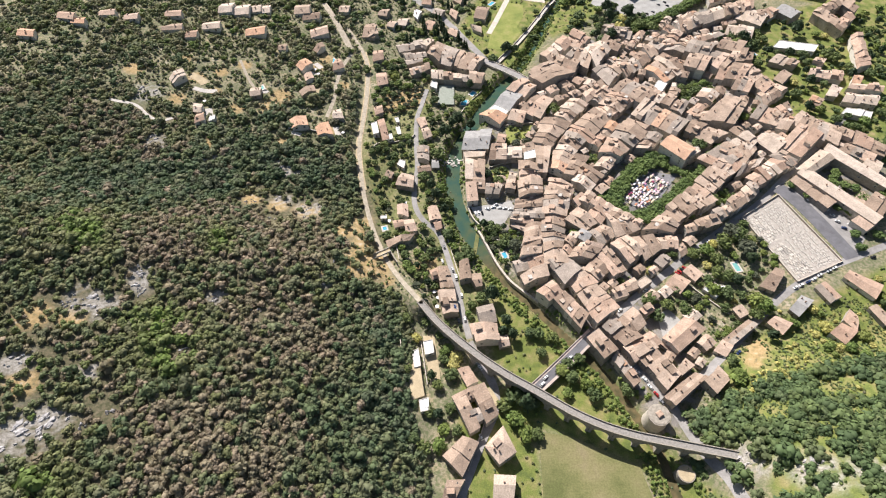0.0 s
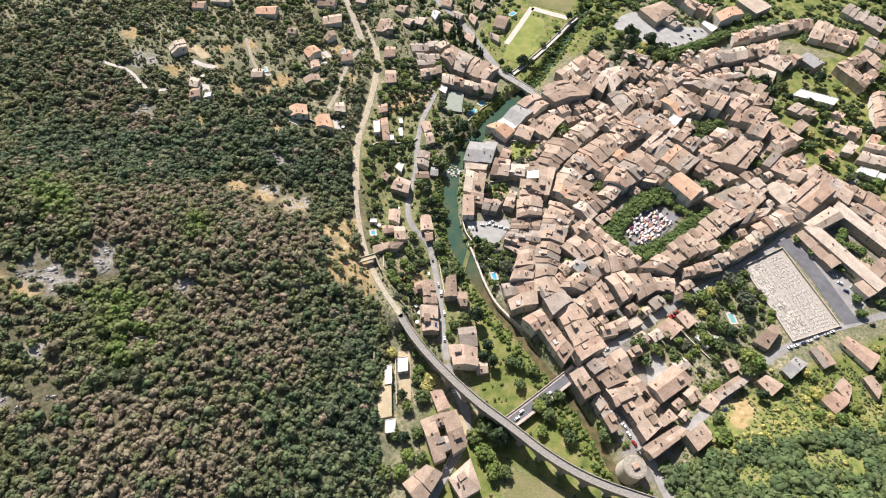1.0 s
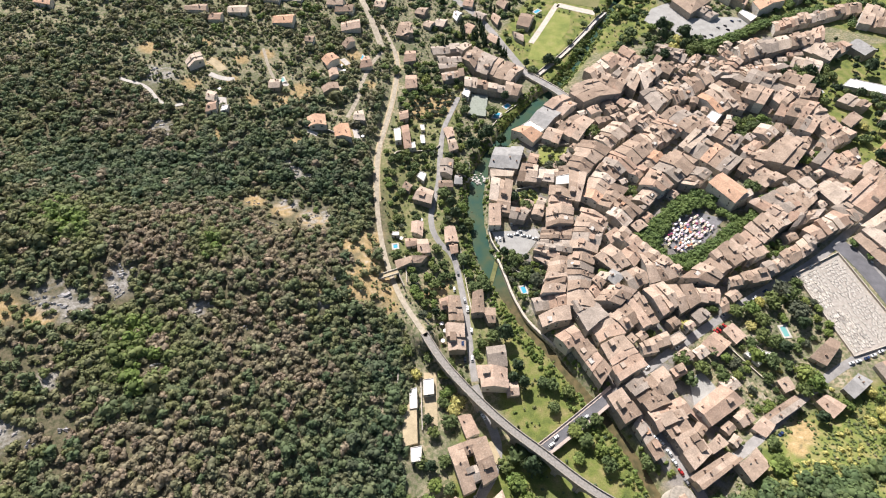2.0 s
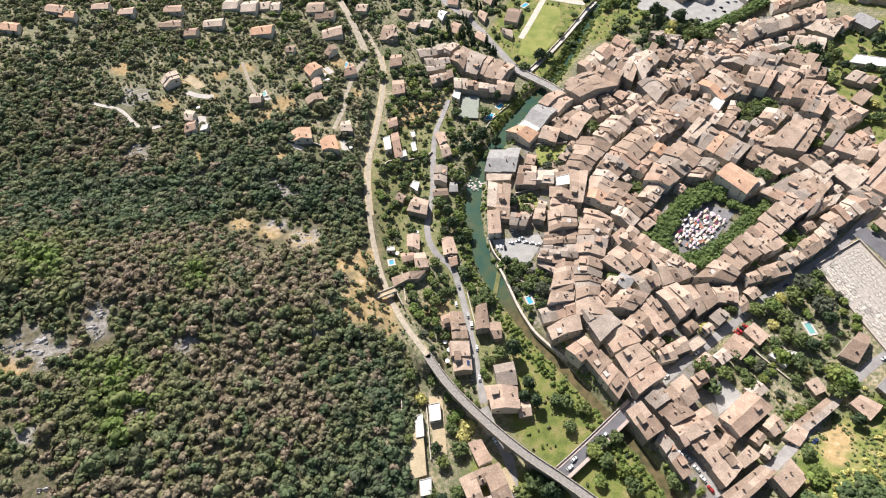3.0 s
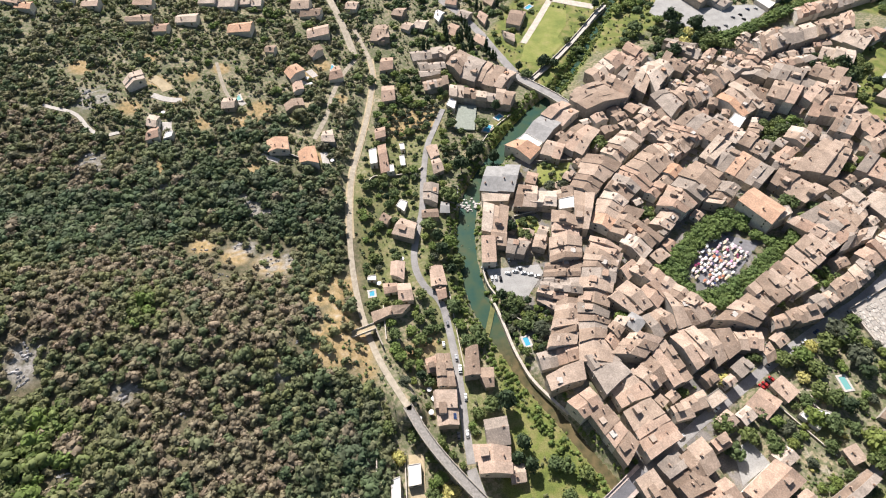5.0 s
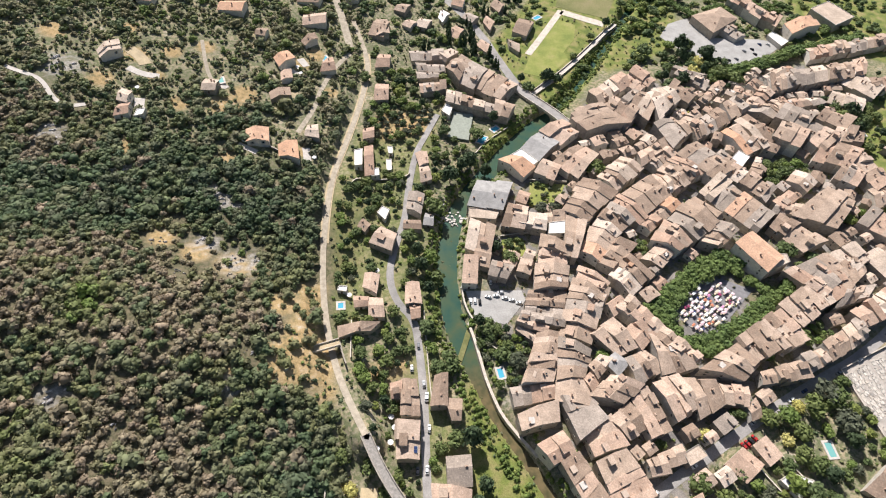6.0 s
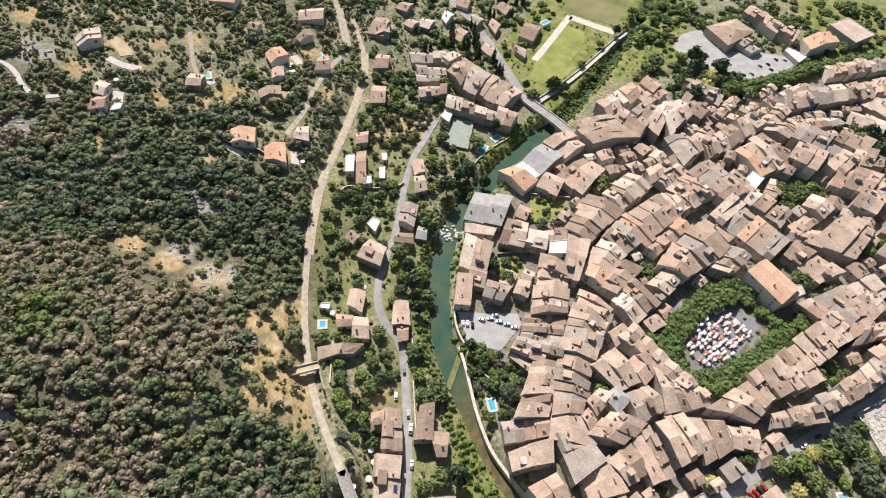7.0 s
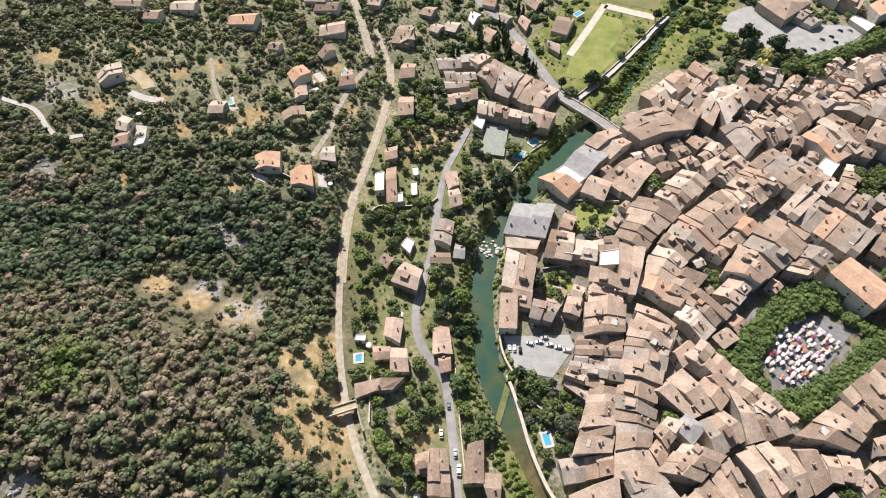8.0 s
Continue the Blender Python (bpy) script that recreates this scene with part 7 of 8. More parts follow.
TRAILS = [along([(-121, 406), (-117, 432), (-119, 453), (-115, 488), (-109, 507)], 4), along([(-210, 466), (-197, 439), (-190, 428)], 4), along([(-300, 440), (-285, 412), (-266, 398), (-240, 404)], 4), along([(-205, 470), (-212, 440), (-216, 425)], 4), along([(-104, 470), (-112, 430), (-118, 400)], 4), along([(-160, 306), (-148, 296), (-128, 286)], 4)]
step = 4.55
for iy in range(int((690 + 70) / step)):
    for ix in range(int((620 - 20) / step)):
        y = -70 + iy * step + forest_rng.uniform(-1.8, 1.8)
        x = -24 - ix * step + forest_rng.uniform(-1.8, 1.8)
        if x < -0.72 * max(y, 60) - 268 or x < -600 or y < 36:
            continue
        edge = np.interp(y, (0, 92, 115, 140, 185, 215, 235, 255, 275, 310, 345, 380, 410, 450, 520, 700), (-8, -18, -32, -38, -37, -43, -57, -68, -78, -86, -94, -98, -98, -97, -104, -170))
        villas = float(smooth(335, 400, np.array(y + 0.12 * (x + 200))))
        if x > edge + 6.0 * wave(x, y, 0.08, 2.2) + 2.5 or not (-430 <= x) and villas < 0.2:
            continue
        gaps = min(1.0, spread(x, y, OPEN_SPOTS))
        dense = 1.0 - 0.44 * villas - 0.42 * gaps * (1 - villas) - 0.25 * gaps * villas
        patchy = wave(x, y, 0.035, 3.0) * 0.5 + wave(x, y, 0.09, 7.0) * 0.35
        dense += patchy * (1.1 * villas + 0.16) - 0.1 * smooth(280, 330, np.array(y)) * (1 - villas)
        if forest_rng.random() > dense:
            continue
        if x > -430 and not free(x, y, 0.9):
            continue
        if broken(x, y) > -0.3 and any((x - a) ** 2 + (y - b) ** 2 < (1.5 + r * forest_rng.uniform(0.6, 1.25)) ** 2 for a, b, r in ROCKS):
            continue
        thin = -130 < x < -10 and 210 < y < 300 and any(within(x, y, c) for c in CLEARINGS)
        if thin and forest_rng.random() < 0.8:
            continue
        if villas > 0.1 and (any(np.hypot(t[:, 0] - x, t[:, 1] - y).min() < 2.6 for t in TRAILS) or any((x - a) ** 2 + (y - b) ** 2 < (r * forest_rng.uniform(0.4, 1.1)) ** 2 for a, b, r in DRY_SPOTS)):
            continue
        dark, fresh = min(1.0, spread(x, y, DARK_SPOTS)), min(1.0, spread(x, y, FRESH_SPOTS))
        brown = 0.30 * wave(x, y, 0.02, 11.0) + 0.45 * wave(x, y, 0.07, 5.0) - 0.12 - 0.2 * villas + 0.55 * min(1.1, spread(x, y, BROWN_SPOTS)) - 0.7 * min(1.0, spread(x, y, GREEN_SPOTS))
        # drought-brown crowns stand in drifts among the green ones
        withered = forest_rng.random() < 0.05 + 0.74 * min(1.0, max(0.0, 1.6 * brown + 0.10))
        dry = forest_rng.uniform(0.55, 1.0) if withered else max(0.0, forest_rng.uniform(-0.2, 0.25) + 0.4 * max(0, brown))
        r = forest_rng.triangular(2.5, 4.9, 3.4) * (0.94 if withered else 1.0) * (1.0 + 0.3 * fresh + 0.25 * dark) * (1 - 0.35 * gaps)
        if forest_rng.random() < 0.10:
            r *= forest_rng.uniform(1.2, 1.5)
        if villas > 0.5:
            dry = max(0.0, forest_rng.uniform(-0.3, 0.5))
            r *= forest_rng.uniform(0.55, 1.25)
        # last term: crowns lighten towards the far north, distance haze put into their tint
        hue = 0.38 + 0.22 * wave(x, y, 0.05, 2.0) + forest_rng.uniform(-0.2, 0.26) - 0.32 * dark * (1 - 0.6 * villas) + 0.2 * gaps + 0.22 * float(smooth(400, 540, y))
        hue = hue * (1 - fresh) + fresh * forest_rng.uniform(0.7, 1.0)
        z = float(land(x, y))
        green_wood.append((x, y, z - 0.2, r, forest_rng.uniform(0.65, 1.05), min(1.0, max(0.0, hue)), dry))
scatter("hillside_wood", green_wood, SCRUB, LEAF_SCRUB, "dense scrub oak wood, green and drought-brown crowns mixed", "woodland")

# low scrub and young trees between the villas
for i in range(15000):
    x, y = forest_rng.uniform(-430, -96), forest_rng.uniform(330, 690)
    if y + 0.12 * (x + 200) < 352 or x < -0.72 * y - 200 or wave(x, y, 0.06, 17.0) + forest_rng.uniform(-0.35, 0.35) < -0.12 or not free(x, y, 0.6):
        continue
    if any((x - a) ** 2 + (y - b) ** 2 < (r * forest_rng.uniform(0.2, 0.9)) ** 2 for a, b, r in DRY_SPOTS):
        continue
    low_bush.append((x, y, float(land(x, y)) - 0.2, forest_rng.triangular(0.7, 2.6, 1.2), forest_rng.uniform(0.7, 1.2), forest_rng.uniform(0.1, 0.85), max(0.0, forest_rng.uniform(-0.6, 0.7))))
scatter("hillside_scrub", low_bush, BUSH, LEAF_SCRUB, "low garrigue scrub between the villas", "bush")

# wood and broom on the south-eastern slope, thickets along the river
wood_rng = random.Random(21)
east_wood, broom = [], []
for i in range(15000):
    x, y = wood_rng.uniform(140, 420), wood_rng.uniform(15, 215)
    if len(east_wood) > 1750 or y > 126 + 0.30 * (x - 150) + 9 * wave(x, y, 0.05, 1.0) or not free(x, y, 1.2):
        continue
    if (x - 239) ** 2 / 300 + (y - 132) ** 2 / 110 < 1 or (x - 186) ** 2 / 110 + (y - 118) ** 2 / 60 < 1 or (y > 140 + 0.17 * (x - 190) and wood_rng.random() < 0.82):
        continue
    if y < 94 - 0.10 * (x - 165) and y > 66 and x < 250 and wood_rng.random() < 0.7:
        continue
    z = ground_at(x, y)
    east_wood.append((x, y, z - 0.3, wood_rng.triangular(2.4, 7.0, 3.5), wood_rng.uniform(0.65, 1.1), min(1.0, max(0.0, 0.25 + wave(x, y, 0.05, 8.0) * 0.5 + wood_rng.uniform(-0.2, 0.3))), max(0, wood_rng.uniform(-0.9, 0.3))))
EAST = [crown(s, 5, 12, 0.22, 0.8, 0.93, 0.62) for s in range(150, 158)]
scatter("eastern_wood", east_wood, EAST, LEAF_EAST, "mixed green wood on the slope", "woodland")
for i in range(900):
    x, y = wood_rng.uniform(165, 300), wood_rng.uniform(105, 215)
    near = (abs((y - 141) - 0.42 * (x - 190)) < 6 and 180 < x < 230) or wood_rng.random() < 0.07
    if near and free(x, y, 1):
        broom.append((x, y, ground_at(x, y) - 0.2, wood_rng.uniform(1.3, 2.8), 0.9, wood_rng.random(), 0))
tussock = []
for i in range(5200):
    x, y = wood_rng.uniform(150, 330), wood_rng.uniform(96, 215)
    if y < 200 + 0.2 * (x - 250) and wave(x, y, 0.07, 27.0) > -0.3 and free(x, y, 0.4):
        tussock.append((x, y, ground_at(x, y) - 0.2, wood_rng.triangular(0.4, 1.8, 0.7), wood_rng.uniform(0.6, 1.0), wood_rng.uniform(0.2, 1.0), max(0, wood_rng.uniform(-0.8, 0.4))))
scatter("meadow_scrub", tussock, BUSH, LEAF_EAST, "low green scrub on the open meadow slope", "bush")
scatter("flowering_broom", broom, BUSH, LEAF_YELLOW, "pale yellow flowering broom bushes", "bush")
thicket = []
for q, n in zip(RIVER_LINE, sides(RIVER_LINE)):
    for _ in range(16):
        s = wood_rng.choice((-1, 1))
        off = wood_rng.uniform(6.5 - 2.2 * float(smooth(262, 240, q[1])), 15) if q[1] < 490 else wood_rng.uniform(0.5, 8)
        x, y = q[0] + n[0] * s * off, q[1] + n[1] * s * off
        if 60 < y < 640 and free(x, y, 0.3) and wood_rng.random() < (0.75 if s < 0 else 0.5):
            thicket.append((x, y, ground_at(x, y) - 0.2, wood_rng.uniform(0.8, 2.6), wood_rng.uniform(0.7, 1.2), wood_rng.random(), 0))
scatter("riverside_thicket", thicket, BUSH, LEAF_BRIGHT, "green reeds and bushes along the river banks", "bush")
hedge = []
for i in range(17000):
    x, y = wood_rng.uniform(-80, 330), wood_rng.uniform(60, 660)
    k = 0.0
    for g in [g[0] for g in GARDENS]:
        if within(x, y, g):
            k = 0.6
    if x < 0 and y > 140:
        k = max(k, 0.85)
    if within(x, y, OLD_TOWN):
        k = max(k, 0.34)
    if any(within(x, y, m) for m in MEADOWS):
        k = max(k, 0.3)
    if wood_rng.random() < k and free(x, y, 0.6):
        hedge.append((x, y, ground_at(x, y) - 0.2, wood_rng.uniform(0.6, 1.7), wood_rng.uniform(0.7, 1.1), wood_rng.random(), max(0, wood_rng.uniform(-0.8, 0.5))))
scatter("garden_shrubs", hedge, BUSH, LEAF_SCRUB, "garden shrubs and hedges", "shrub")

# trees among the northern houses and round the school
grove = []
NORTH = [([(-135, 560), (-100, 500), (-60, 480), (-20, 500), (5, 520), (30, 500), (8, 548), (55, 622), (60, 700), (40, 760), (-200, 760), (-180, 640)], 0.7), ([(118, 540), (160, 535), (190, 540), (260, 590), (330, 640), (420, 620), (560, 760), (150, 760), (135, 640)], 0.75), ([(50, 465), (75, 505), (125, 630), (150, 690), (140, 700), (112, 630), (66, 520)], 0.5), ([(330, 290), (420, 330), (520, 430), (560, 600), (430, 560), (350, 440)], 0.6)]
for i in range(7500):
    x, y = wood_rng.uniform(-200, 560), wood_rng.uniform(280, 760)
    k = max([d for poly, d in NORTH if within(x, y, poly)] or [0])
    if wood_rng.random() < k and wave(x, y, 0.05, 13.0) > -0.25 and free(x, y, 1.6):
        grove.append((x, y, ground_at(x, y) - 0.2, wood_rng.triangular(1.3, 4.6, 2.6), wood_rng.uniform(0.7, 1.1), wood_rng.random(), 0))
scatter("northern_grove", grove, EAST, LEAF_EAST, "garden trees and groves among the northern houses", "woodland")

# limestone outcrops in the woods


def outcrop(x, y, r, seed):
    """Ragged ledges of limestone that break out of the slope, with loose blocks between."""
    g = random.Random(seed)
    root = tagged(new("rock_outcrop"), "pale grey limestone outcrop among the scrub", "rock")
    root.location = (x, y, float(land(x, y)))
    lie = g.uniform(0.3, 1.2)
    for i in range(5 + int(r * 0.8)):
        a, d = g.uniform(0, 6.28), r * 1.1 * math.sqrt(g.random())
        cx, cy = d * math.cos(a), d * math.sin(a) * 0.75
        z = ground_at(x + cx, y + cy) - root.location.z
        w = g.uniform(0.16, 0.42) * r * (0.5 if i % 3 == 0 else 1.0)
        ring = []
        for k in range(11):
            t, q = k * 0.571 + g.uniform(-0.2, 0.2), w * g.uniform(0.45, 1.25)
            u, n = q * math.cos(t), q * 0.5 * math.sin(t)
            ring.append((cx + u * math.cos(lie) - n * math.sin(lie), cy + u * math.sin(lie) + n * math.cos(lie)))
        h = g.uniform(0.1, 0.6)
        tops = [(cx + (p[0] - cx) * 0.8, cy + (p[1] - cy) * 0.8, z + h + g.uniform(-0.35, 0.5) - 0.12 * (p[0] - cx)) for p in ring]
        s = Solid().hexa([(*p, z - 2.2) for p in ring], tops)
        k = len(s.v)
        s.v.append((cx, cy, z + h + 0.4))
        s.f.pop(1), s.s.pop()
        s.f += [(k - 11 + q, k - 11 + (q + 1) % 11, k) for q in range(11)]
        s.s += [0] * 11
        part("rock", s.mesh("rock", ROCK), root)


for i, (x, y, r) in enumerate(ROCKS + [(165, 92, 7), (190, 80, 8), (214, 76, 7), (-4, 363, 8), (-12, 366, 7), (-6, 360, 5), (-16, 358, 5)]):
    outcrop(x, y, r, i)

# a bar of pale boulders in the river below the factory
bar = tagged(new("boulder_bar"), "pale boulders and gravel breaking the river surface", "rock")
bar.location = (-2.8, 363.2, -3.0)
bar_rng = random.Random(71)
for i in range(46):
    a, d = bar_rng.uniform(0, 6.28), 8.0 * math.sqrt(bar_rng.random())
    w, h = bar_rng.uniform(0.5, 1.7), bar_rng.uniform(0.25, 1.0)
    ring = [(w * bar_rng.uniform(0.7, 1.2) * math.cos(k), w * bar_rng.uniform(0.6, 1.0) * math.sin(k)) for k in np.arange(0, 6.2, 0.785)]
    me = Solid().hexa([(*p, -1.2) for p in ring], [(p[0] * 0.7, p[1] * 0.7, h + bar_rng.uniform(-0.15, 0.15)) for p in ring]).mesh("boulder", BOULDER)
    part("boulder", me, bar, at=Matrix.Translation((d * math.cos(a), d * math.sin(a) * 0.8, 0)))

# ---- market, cemetery, vehicles ----
clutter = random.Random(33)
CLOTHS = [plain("white_canvas", (0.80, 0.78, 0.77), 0.8, vary=0.06), plain("pink_canvas", (0.66, 0.30, 0.46), 0.8, vary=0.1), plain("rose_canvas", (0.72, 0.52, 0.56), 0.8, vary=0.1), plain("wine_canvas", (0.26, 0.05, 0.11), 0.8, vary=0.1), plain("rust_canvas", (0.5, 0.2, 0.12), 0.8, vary=0.1), plain("navy_canvas", (0.06, 0.07, 0.16), 0.8, vary=0.1), plain("cream_canvas", (0.68, 0.57, 0.42), 0.8, vary=0.08)]
CLOTH_WORD = ["white", "pink", "pale rose", "wine-red", "rust-red", "navy blue", "cream"]
STEEL = plain("grey_steel", (0.35, 0.35, 0.36), 0.4, 0.7)
POLE = Solid().disc(0, 0, 0, 2.6, 0.04, 0.04, 6).disc(0, 0, 0, 0.12, 0.3, 0.25, 8).mesh("pole", STEEL)


def canopy_mesh(cloth, square):
    s = Solid()
    n = 4 if square else 8
    ring = [(1.55 * math.cos(2 * math.pi * (i + 0.5) / n), 1.55 * math.sin(2 * math.pi * (i + 0.5) / n)) for i in range(n)]
    v = [(x, y, 2.1) for x, y in ring] + [(x, y, 2.3) for x, y in ring] + [(0, 0, 2.6)]
    f = [(i, (i + 1) % n, n + (i + 1) % n, n + i) for i in range(n)] + [(n + i, n + (i + 1) % n, 2 * n) for i in range(n)]
    return mesh_of("canopy", v, f, [cloth])


CANOPIES = [(w, canopy_mesh(c, q)) for c, w in zip(CLOTHS, CLOTH_WORD) for q in (True, False)]
COUNTER = Solid().box(-1.1, -0.45, 0.72, 1.1, 0.45, 0.8, 0).box(-1.05, -0.4, 0, -0.98, 0.4, 0.72, 1).box(0.98, -0.4, 0, 1.05, 0.4, 0.72, 1).mesh("counter", CLOTHS[6], STEEL)
square = [(131.5, 313), (159.5, 341.5), (188, 333), (154.5, 293)]
U, W = Vector((24, 23)).normalized(), Vector((0.72, -0.69))
made = 0
for i in range(17):
    for j in range(15):
        p = Vector((132, 313)) + U * (i * 2.5) + W * (j * 2.45) + Vector((clutter.uniform(-0.8, 0.8), clutter.uniform(-0.8, 0.8)))
        if not within(p.x, p.y, square) or (j % 4 == 3 and clutter.random() < 0.6) or clutter.random() < 0.2:
            continue
        w, me = clutter.choice(CANOPIES[:1] * 7 + CANOPIES[4:5] * 5 + CANOPIES[12:13] * 3 + CANOPIES[0::2])
        ob = tagged(new("market_stall"), f"market stall under a {w} canvas awning", "stall", "stalls of the market")
        ob.matrix_basis = pose(p.x, p.y, 2.25, 0, 0, 44 + clutter.uniform(-7, 7))
        part("canopy", me, ob, at=Matrix.Diagonal((clutter.uniform(0.6, 1.25), clutter.uniform(0.55, 0.9), clutter.uniform(0.85, 1.05), 1)))
        part("pole", POLE, ob)
        part("counter", COUNTER, ob)
        made += 1

n = Nodes("tomb_stone", 0.85)
TOMB_STONE = n.colour(n.mix(1.0, n.ramp(n.random(), (0.0, (0.30, 0.275, 0.25)), (0.25, (0.54, 0.48, 0.41)), (0.6, (0.66, 0.60, 0.53)), (1.0, (0.40, 0.365, 0.325))), n.ramp(n.world_noise(2.0), (0.3, 0.75), (0.7, 1.1)), "MULTIPLY")).mat
SLABS = [Solid().box(-0.85, -1.35, -0.3, 0.85, 1.35, hh, 0).box(-0.62, -1.1, hh, 0.62, 1.1, hh + 0.18, 0).mesh("slab", TOMB_STONE) for hh in (0.1, 0.22)]
HEADSTONES = [Solid().box(-0.55, 1.0, 0.05, 0.55, 1.2, 0.62, 0).box(-0.35, 1.0, 0.62, 0.35, 1.2, 0.75, 0).mesh("headstone", TOMB_STONE), Solid().box(-0.1, 1.0, 0.05, 0.1, 1.2, 0.9, 0).box(-0.3, 1.0, 0.6, 0.3, 1.2, 0.72, 0).mesh("headstone", TOMB_STONE)]
tagged(patch("cemetery_ground", [(230, 284.6), (266.4, 307.6), (289.6, 240.3), (250.4, 223.2)], CEMETERY_GROUND, "pale gravel cemetery paths", "cemetery", 0.15)[0])
ca, cb = Vector((252.5, 226)), Vector((287, 241.5))
cd, cc = Vector((233, 283)), Vector((265, 303))
joined = Solid()
count = 0
for i in range(20):
    for j in range(22):
        s, t = (i + 0.5) / 20, (j + 0.5) / 22
        if i in (9,) or j == 11 or clutter.random() < 0.16:
            continue
        p = ca.lerp(cb, s).lerp(cd.lerp(cc, s), t) + Vector((clutter.uniform(-0.55, 0.55), clutter.uniform(-0.8, 0.8)))
        turn = math.degrees(math.atan2(15.5, 34.5)) + clutter.uniform(-3, 3)
        if count < 120:
            ob = tagged(new("tomb"), "pale stone tomb with a headstone", "tomb", "tombs of the cemetery")
            ob.matrix_basis = pose(p.x, p.y, 2.15, 0, 0, turn)
            part("slab", clutter.choice(SLABS), ob)
            part("headstone", clutter.choice(HEADSTONES), ob)
            count += 1
        else:
            e, g = Vector((math.cos(radians(turn)), math.sin(radians(turn)))), Vector((-math.sin(radians(turn)), math.cos(radians(turn))))
            q = [p - e * 0.7 - g * 1.2, p + e * 0.7 - g * 1.2, p + e * 0.7 + g * 1.2, p - e * 0.7 + g * 1.2]
            top = clutter.uniform(0.05, 0.25)
            joined.hexa([(*v, 2.0) for v in q], [(*v, 2.2 + top) for v in q])
            q = [p - e * 0.5 + g * 1.0, p + e * 0.5 + g * 1.0, p + e * 0.5 + g * 1.2, p - e * 0.5 + g * 1.2]
            joined.hexa([(*v, 2.2) for v in q], [(*v, 2.6 + top) for v in q])
tagged(new("tombs_rest", joined.mesh("tombs_rest", TOMB_STONE)), "further rows of pale stone tombs", "tombs", kind="stuff")

# parked cars
n = Nodes("car_paint", 0.25)
n.b.inputs["Coat Weight"].default_value = 0.5
PAINTS = [("white", (0.75, 0.75, 0.74)), ("white", (0.7, 0.7, 0.7)), ("silver", (0.45, 0.46, 0.47)), ("black", (0.02, 0.02, 0.022)), ("dark blue", (0.03, 0.05, 0.12)), ("red", (0.35, 0.03, 0.03)), ("grey", (0.2, 0.2, 0.21))]
RUBBER = Nodes("tyre_rubber", 0.8).colour((0.02, 0.02, 0.02)).mat
CAR_GLASS = Nodes("car_glass", 0.05).colour((0.02, 0.025, 0.03)).mat


def loft(sections):
    """A body from cross-sections (y, half width, z low, z high)."""
    v, f = [], []
    for y, w, z0, z1 in sections:
        v += [(-w, y, z0), (w, y, z0), (w * 1.0, y, (z0 + z1) / 2), (w * 0.9, y, z1), (-w * 0.9, y, z1), (-w * 1.0, y, (z0 + z1) / 2)]
    for i in range(len(sections) - 1):
        k = 6 * i
        f += [(k + j, k + (j + 1) % 6, k + 6 + (j + 1) % 6, k + 6 + j) for j in range(6)]
    f += [(5, 4, 3, 2, 1, 0), tuple(range(len(v) - 6, len(v)))]
    return v, f


def car_meshes(paint):
    m = Nodes("car_paint", 0.25).colour(paint).mat
    body = mesh_of("body", *loft([(-2.1, 0.72, 0.35, 0.7), (-1.95, 0.85, 0.25, 0.92), (-1.0, 0.88, 0.22, 0.98), (0.9, 0.88, 0.22, 0.98), (1.7, 0.85, 0.25, 0.9), (2.1, 0.7, 0.35, 0.62)]), [m], smooth_faces=False)
    glass = mesh_of("glazing", *loft([(-1.75, 0.72, 0.9, 1.0), (-1.2, 0.74, 0.9, 1.42), (0.35, 0.74, 0.9, 1.44), (1.05, 0.7, 0.9, 0.99)]), [CAR_GLASS])
    roof = mesh_of("roof", *loft([(-1.25, 0.7, 1.38, 1.46), (-0.9, 0.7, 1.4, 1.5), (0.1, 0.7, 1.42, 1.51), (0.4, 0.68, 1.38, 1.46)]), [m])
    return body, glass, roof


WHEEL = Solid()
ring = [(math.cos(k * 0.5236), math.sin(k * 0.5236)) for k in range(12)]
WHEEL.hexa([(-0.1, 0.31 * a, 0.31 * b) for a, b in ring], [(0.1, 0.31 * a, 0.31 * b) for a, b in ring])
WHEEL = WHEEL.mesh("wheel", RUBBER)
CARS = [(w, car_meshes(c)) for w, c in PAINTS]


def car(x, y, turn, which=None, size=1.0):
    w, (body, glass, roof) = clutter.choice(CARS) if which is None else CARS[which]
    z = ground_at(x, y) + 0.3
    ob = tagged(new("parked_car"), f"{w} car parked on the asphalt", "car", "parked cars")
    ob.matrix_basis = pose(x, y, z, 0, 0, turn) @ Matrix.Scale(size, 4)
    part("body", body, ob), part("glazing", glass, ob), part("roof", roof, ob)
    for sx in (-0.8, 0.8):
        for sy in (-1.3, 1.3):
            part("wheel", WHEEL, ob, at=Matrix.Translation((sx, sy, 0.31)))
    return ob


for x, y, turn, which in ((13.9, 296.8, 8, 0), (16.4, 297.1, 8, 0), (19.4, 296.6, 8, 3), (24.1, 301.2, 80, 1), (28.9, 302.9, 100, 0), (31.4, 305.6, 100, 2), (34.3, 302, 98, 1), (38.7, 301.3, 98, 0), (43, 300.1, 98, 0), (15.8, 308.7, 20, 2), (8.6, 305.9, 60, 2), (24.5, 312.4, 10, 1),
                         (-13.9, 247.8, 12, 0), (0.6, 216.4, 8, 0), (236.9, 606.1, 40, 6), (244.9, 610.6, 40, 3), (254, 620.5, 40, 4), (262.2, 622, 40, 2), (219.6, 588, 40, 3), (227.2, 591.5, 40, 6), (246.3, 603, 40, 3)):
    car(x, y, turn, which)
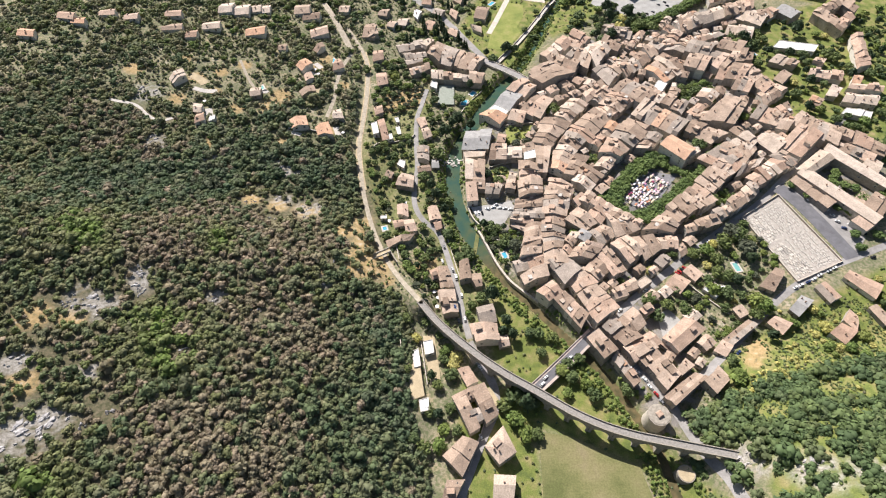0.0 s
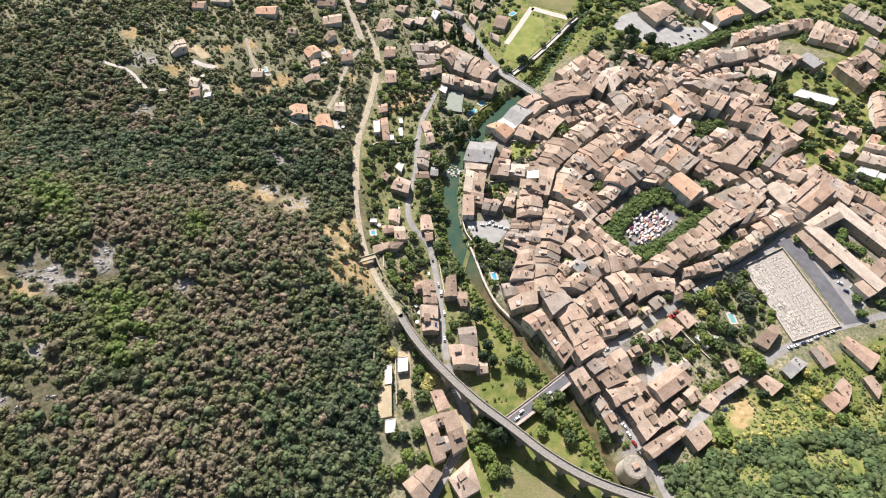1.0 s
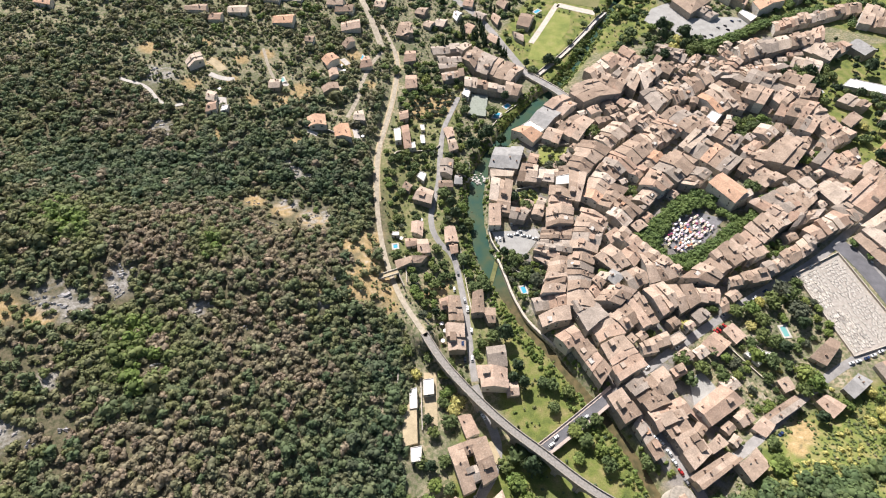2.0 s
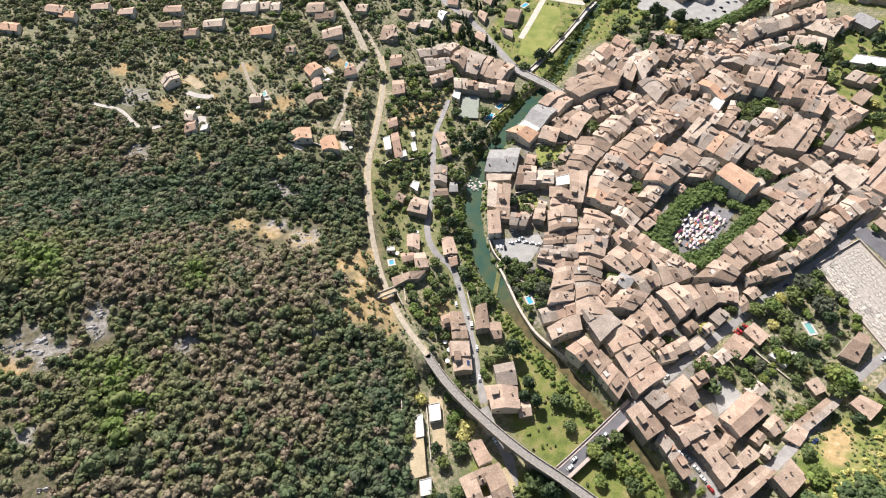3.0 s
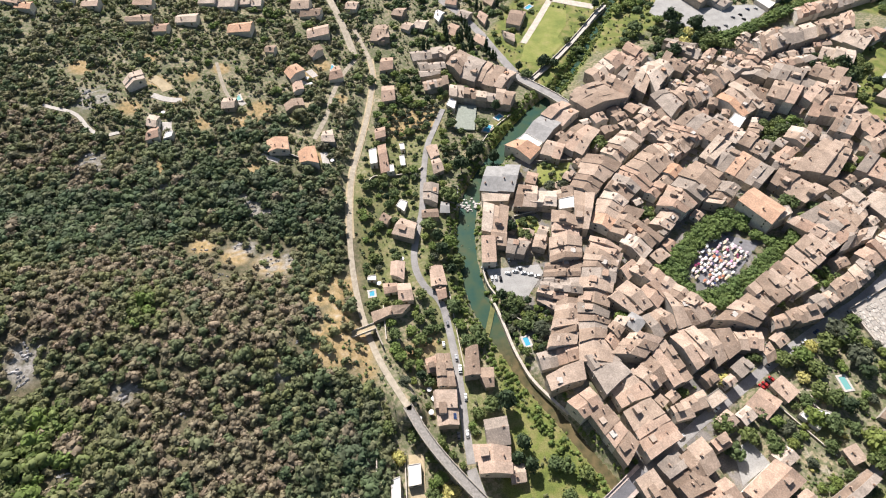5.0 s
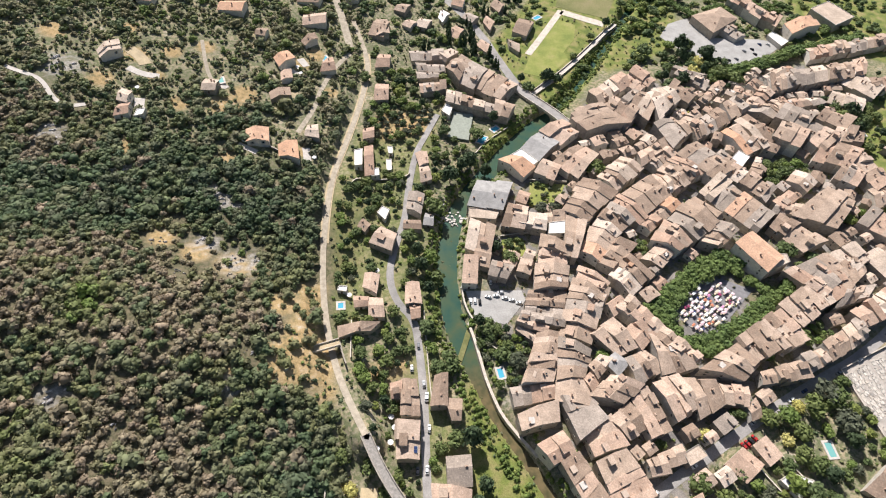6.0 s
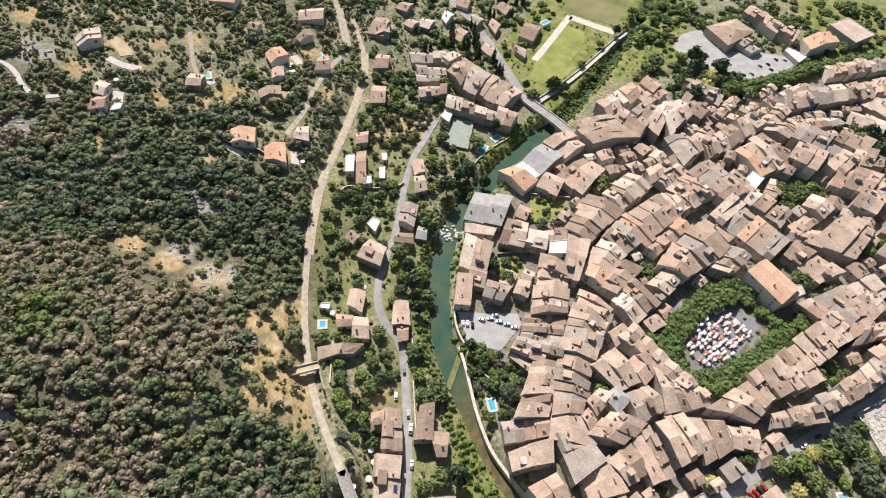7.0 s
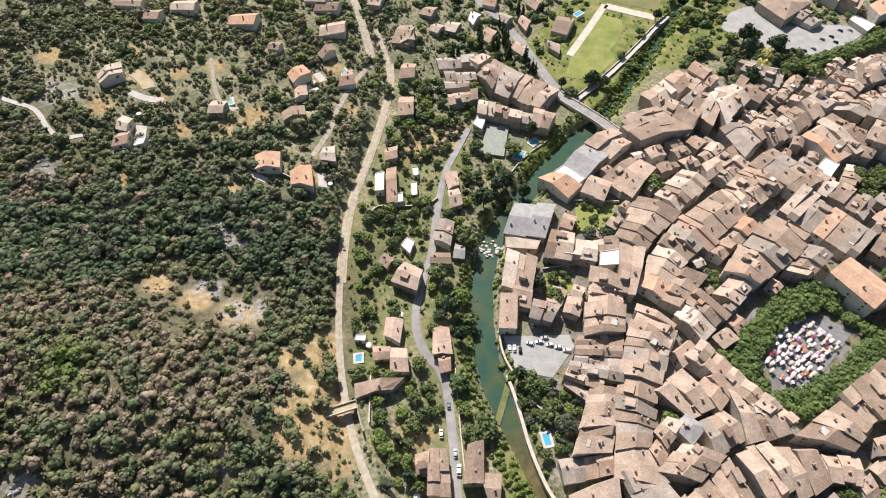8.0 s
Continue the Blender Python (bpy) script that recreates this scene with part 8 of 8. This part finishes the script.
for x, y, turn, which in ((115.8, 155.6, 35, 1), (118.6, 153.2, 35, 0), (121.9, 147.8, 34, 0), (124.2, 142.5, 33, 0), (127, 137.4, 33, 5), (129.4, 132, 33, 6), (8.5, 163.3, 35, 1), (12, 158.3, 35, 0), (177.3, 161.2, 132, 1), (157.5, 220.8, 128, 2), (163.8, 227.2, 128, 0), (-2, 194.6, 8, 6),
                         (10.8, 110.8, 25, 1), (115.3, 201.1, 128, 0), (297, 310.7, 60, 6), (296.7, 303.2, 60, 0), (296.5, 296, 60, 3), (300, 290.8, 60, 1), (301.6, 285, 60, 2), (303.1, 278.8, 60, 0), (305.4, 271.8, 60, 4), (311.6, 275, 60, 1), (314.2, 270, 60, 6), (318, 265.8, 60, 3)):
    car(x, y, turn, which)
for x, y, turn, which in ((289.5, 303.4, 160, 0), (186.6, 163.6, 130, 4), (251.8, 219.3, 113, 0), (246.9, 217.4, 113, 0), (268.8, 227.9, 113, 1), (277.2, 231.4, 113, 2), (258, 222, 113, 4), (263, 224.5, 113, 0), (282.2, 234, 113, 0), (314.7, 243.3, 100, 3), (205, 268.5, 126, 4), (228, 283, 123, 6), (243, 293.5, 123, 2), (196, 262, 126, 0)):
    car(x, y, turn, which)
PANEL = Nodes("solar_cells", 0.2).colour((0.03, 0.05, 0.12)).mat
solar = tagged(new("solar_array"), "dark blue solar panels in a metal frame on a tile roof", "solar panel")
solar.matrix_basis = pose(-6.2, 202.5, 9.9, 0, 0, 8)
for i in range(3):
    for j in range(2):
        part("panel", Solid().box(-0.8, -0.75, 0, 0.8, 0.75, 0.07, 0).mesh("panel", PANEL), solar, at=Matrix.Translation((i * 1.75 - 1.75, j * 1.65 - 0.8, 0)) @ Matrix.Rotation(0.12, 4, "Y"))
part("frame", Solid().box(-2.7, -1.75, -1.6, 2.7, 1.75, -0.12, 0).mesh("frame", STEEL), solar)
for x, y in ((-17.0, 213.6), (-19.8, 218.6), (-17.7, 205.9), (-23.4, 200.1), (-45, 305), (-57, 284), (-226, 399), (-150, 380), (-104, 382), (-140, 468), (-136, 462), (-18, 296)):
    ob = tagged(new("garden_parasol"), "white garden parasol on a paved terrace", "parasol")
    ob.location = (x, y, ground_at(x, y))
    part("canopy", CANOPIES[1][1], ob)
    part("pole", POLE, ob)
car(-3.3, 232.9, 8, 0, 1.25)
for x, y, turn, which in ((53, 144.8, -48, 0), (55.6, 149.4, -48, 1), (74, 163.5, 132, 0)):
    car(x, y, turn, which).location.z = 4.0
for x, y, turn, which in ((137, 217.5, 128, 0), (172, 245.5, 128, 2), (164.4, 231.8, 38, 5), (166.6, 233.4, 38, 5), (168.8, 235, 38, 3), (171, 236.8, 38, 5), (-6, 240, 15, 2), (2.5, 196, 8, 1), (-12.5, 262, 12, 6), (-20, 606, 45, 0), (4, 565, 28, 1)):
    car(x, y, turn, which)
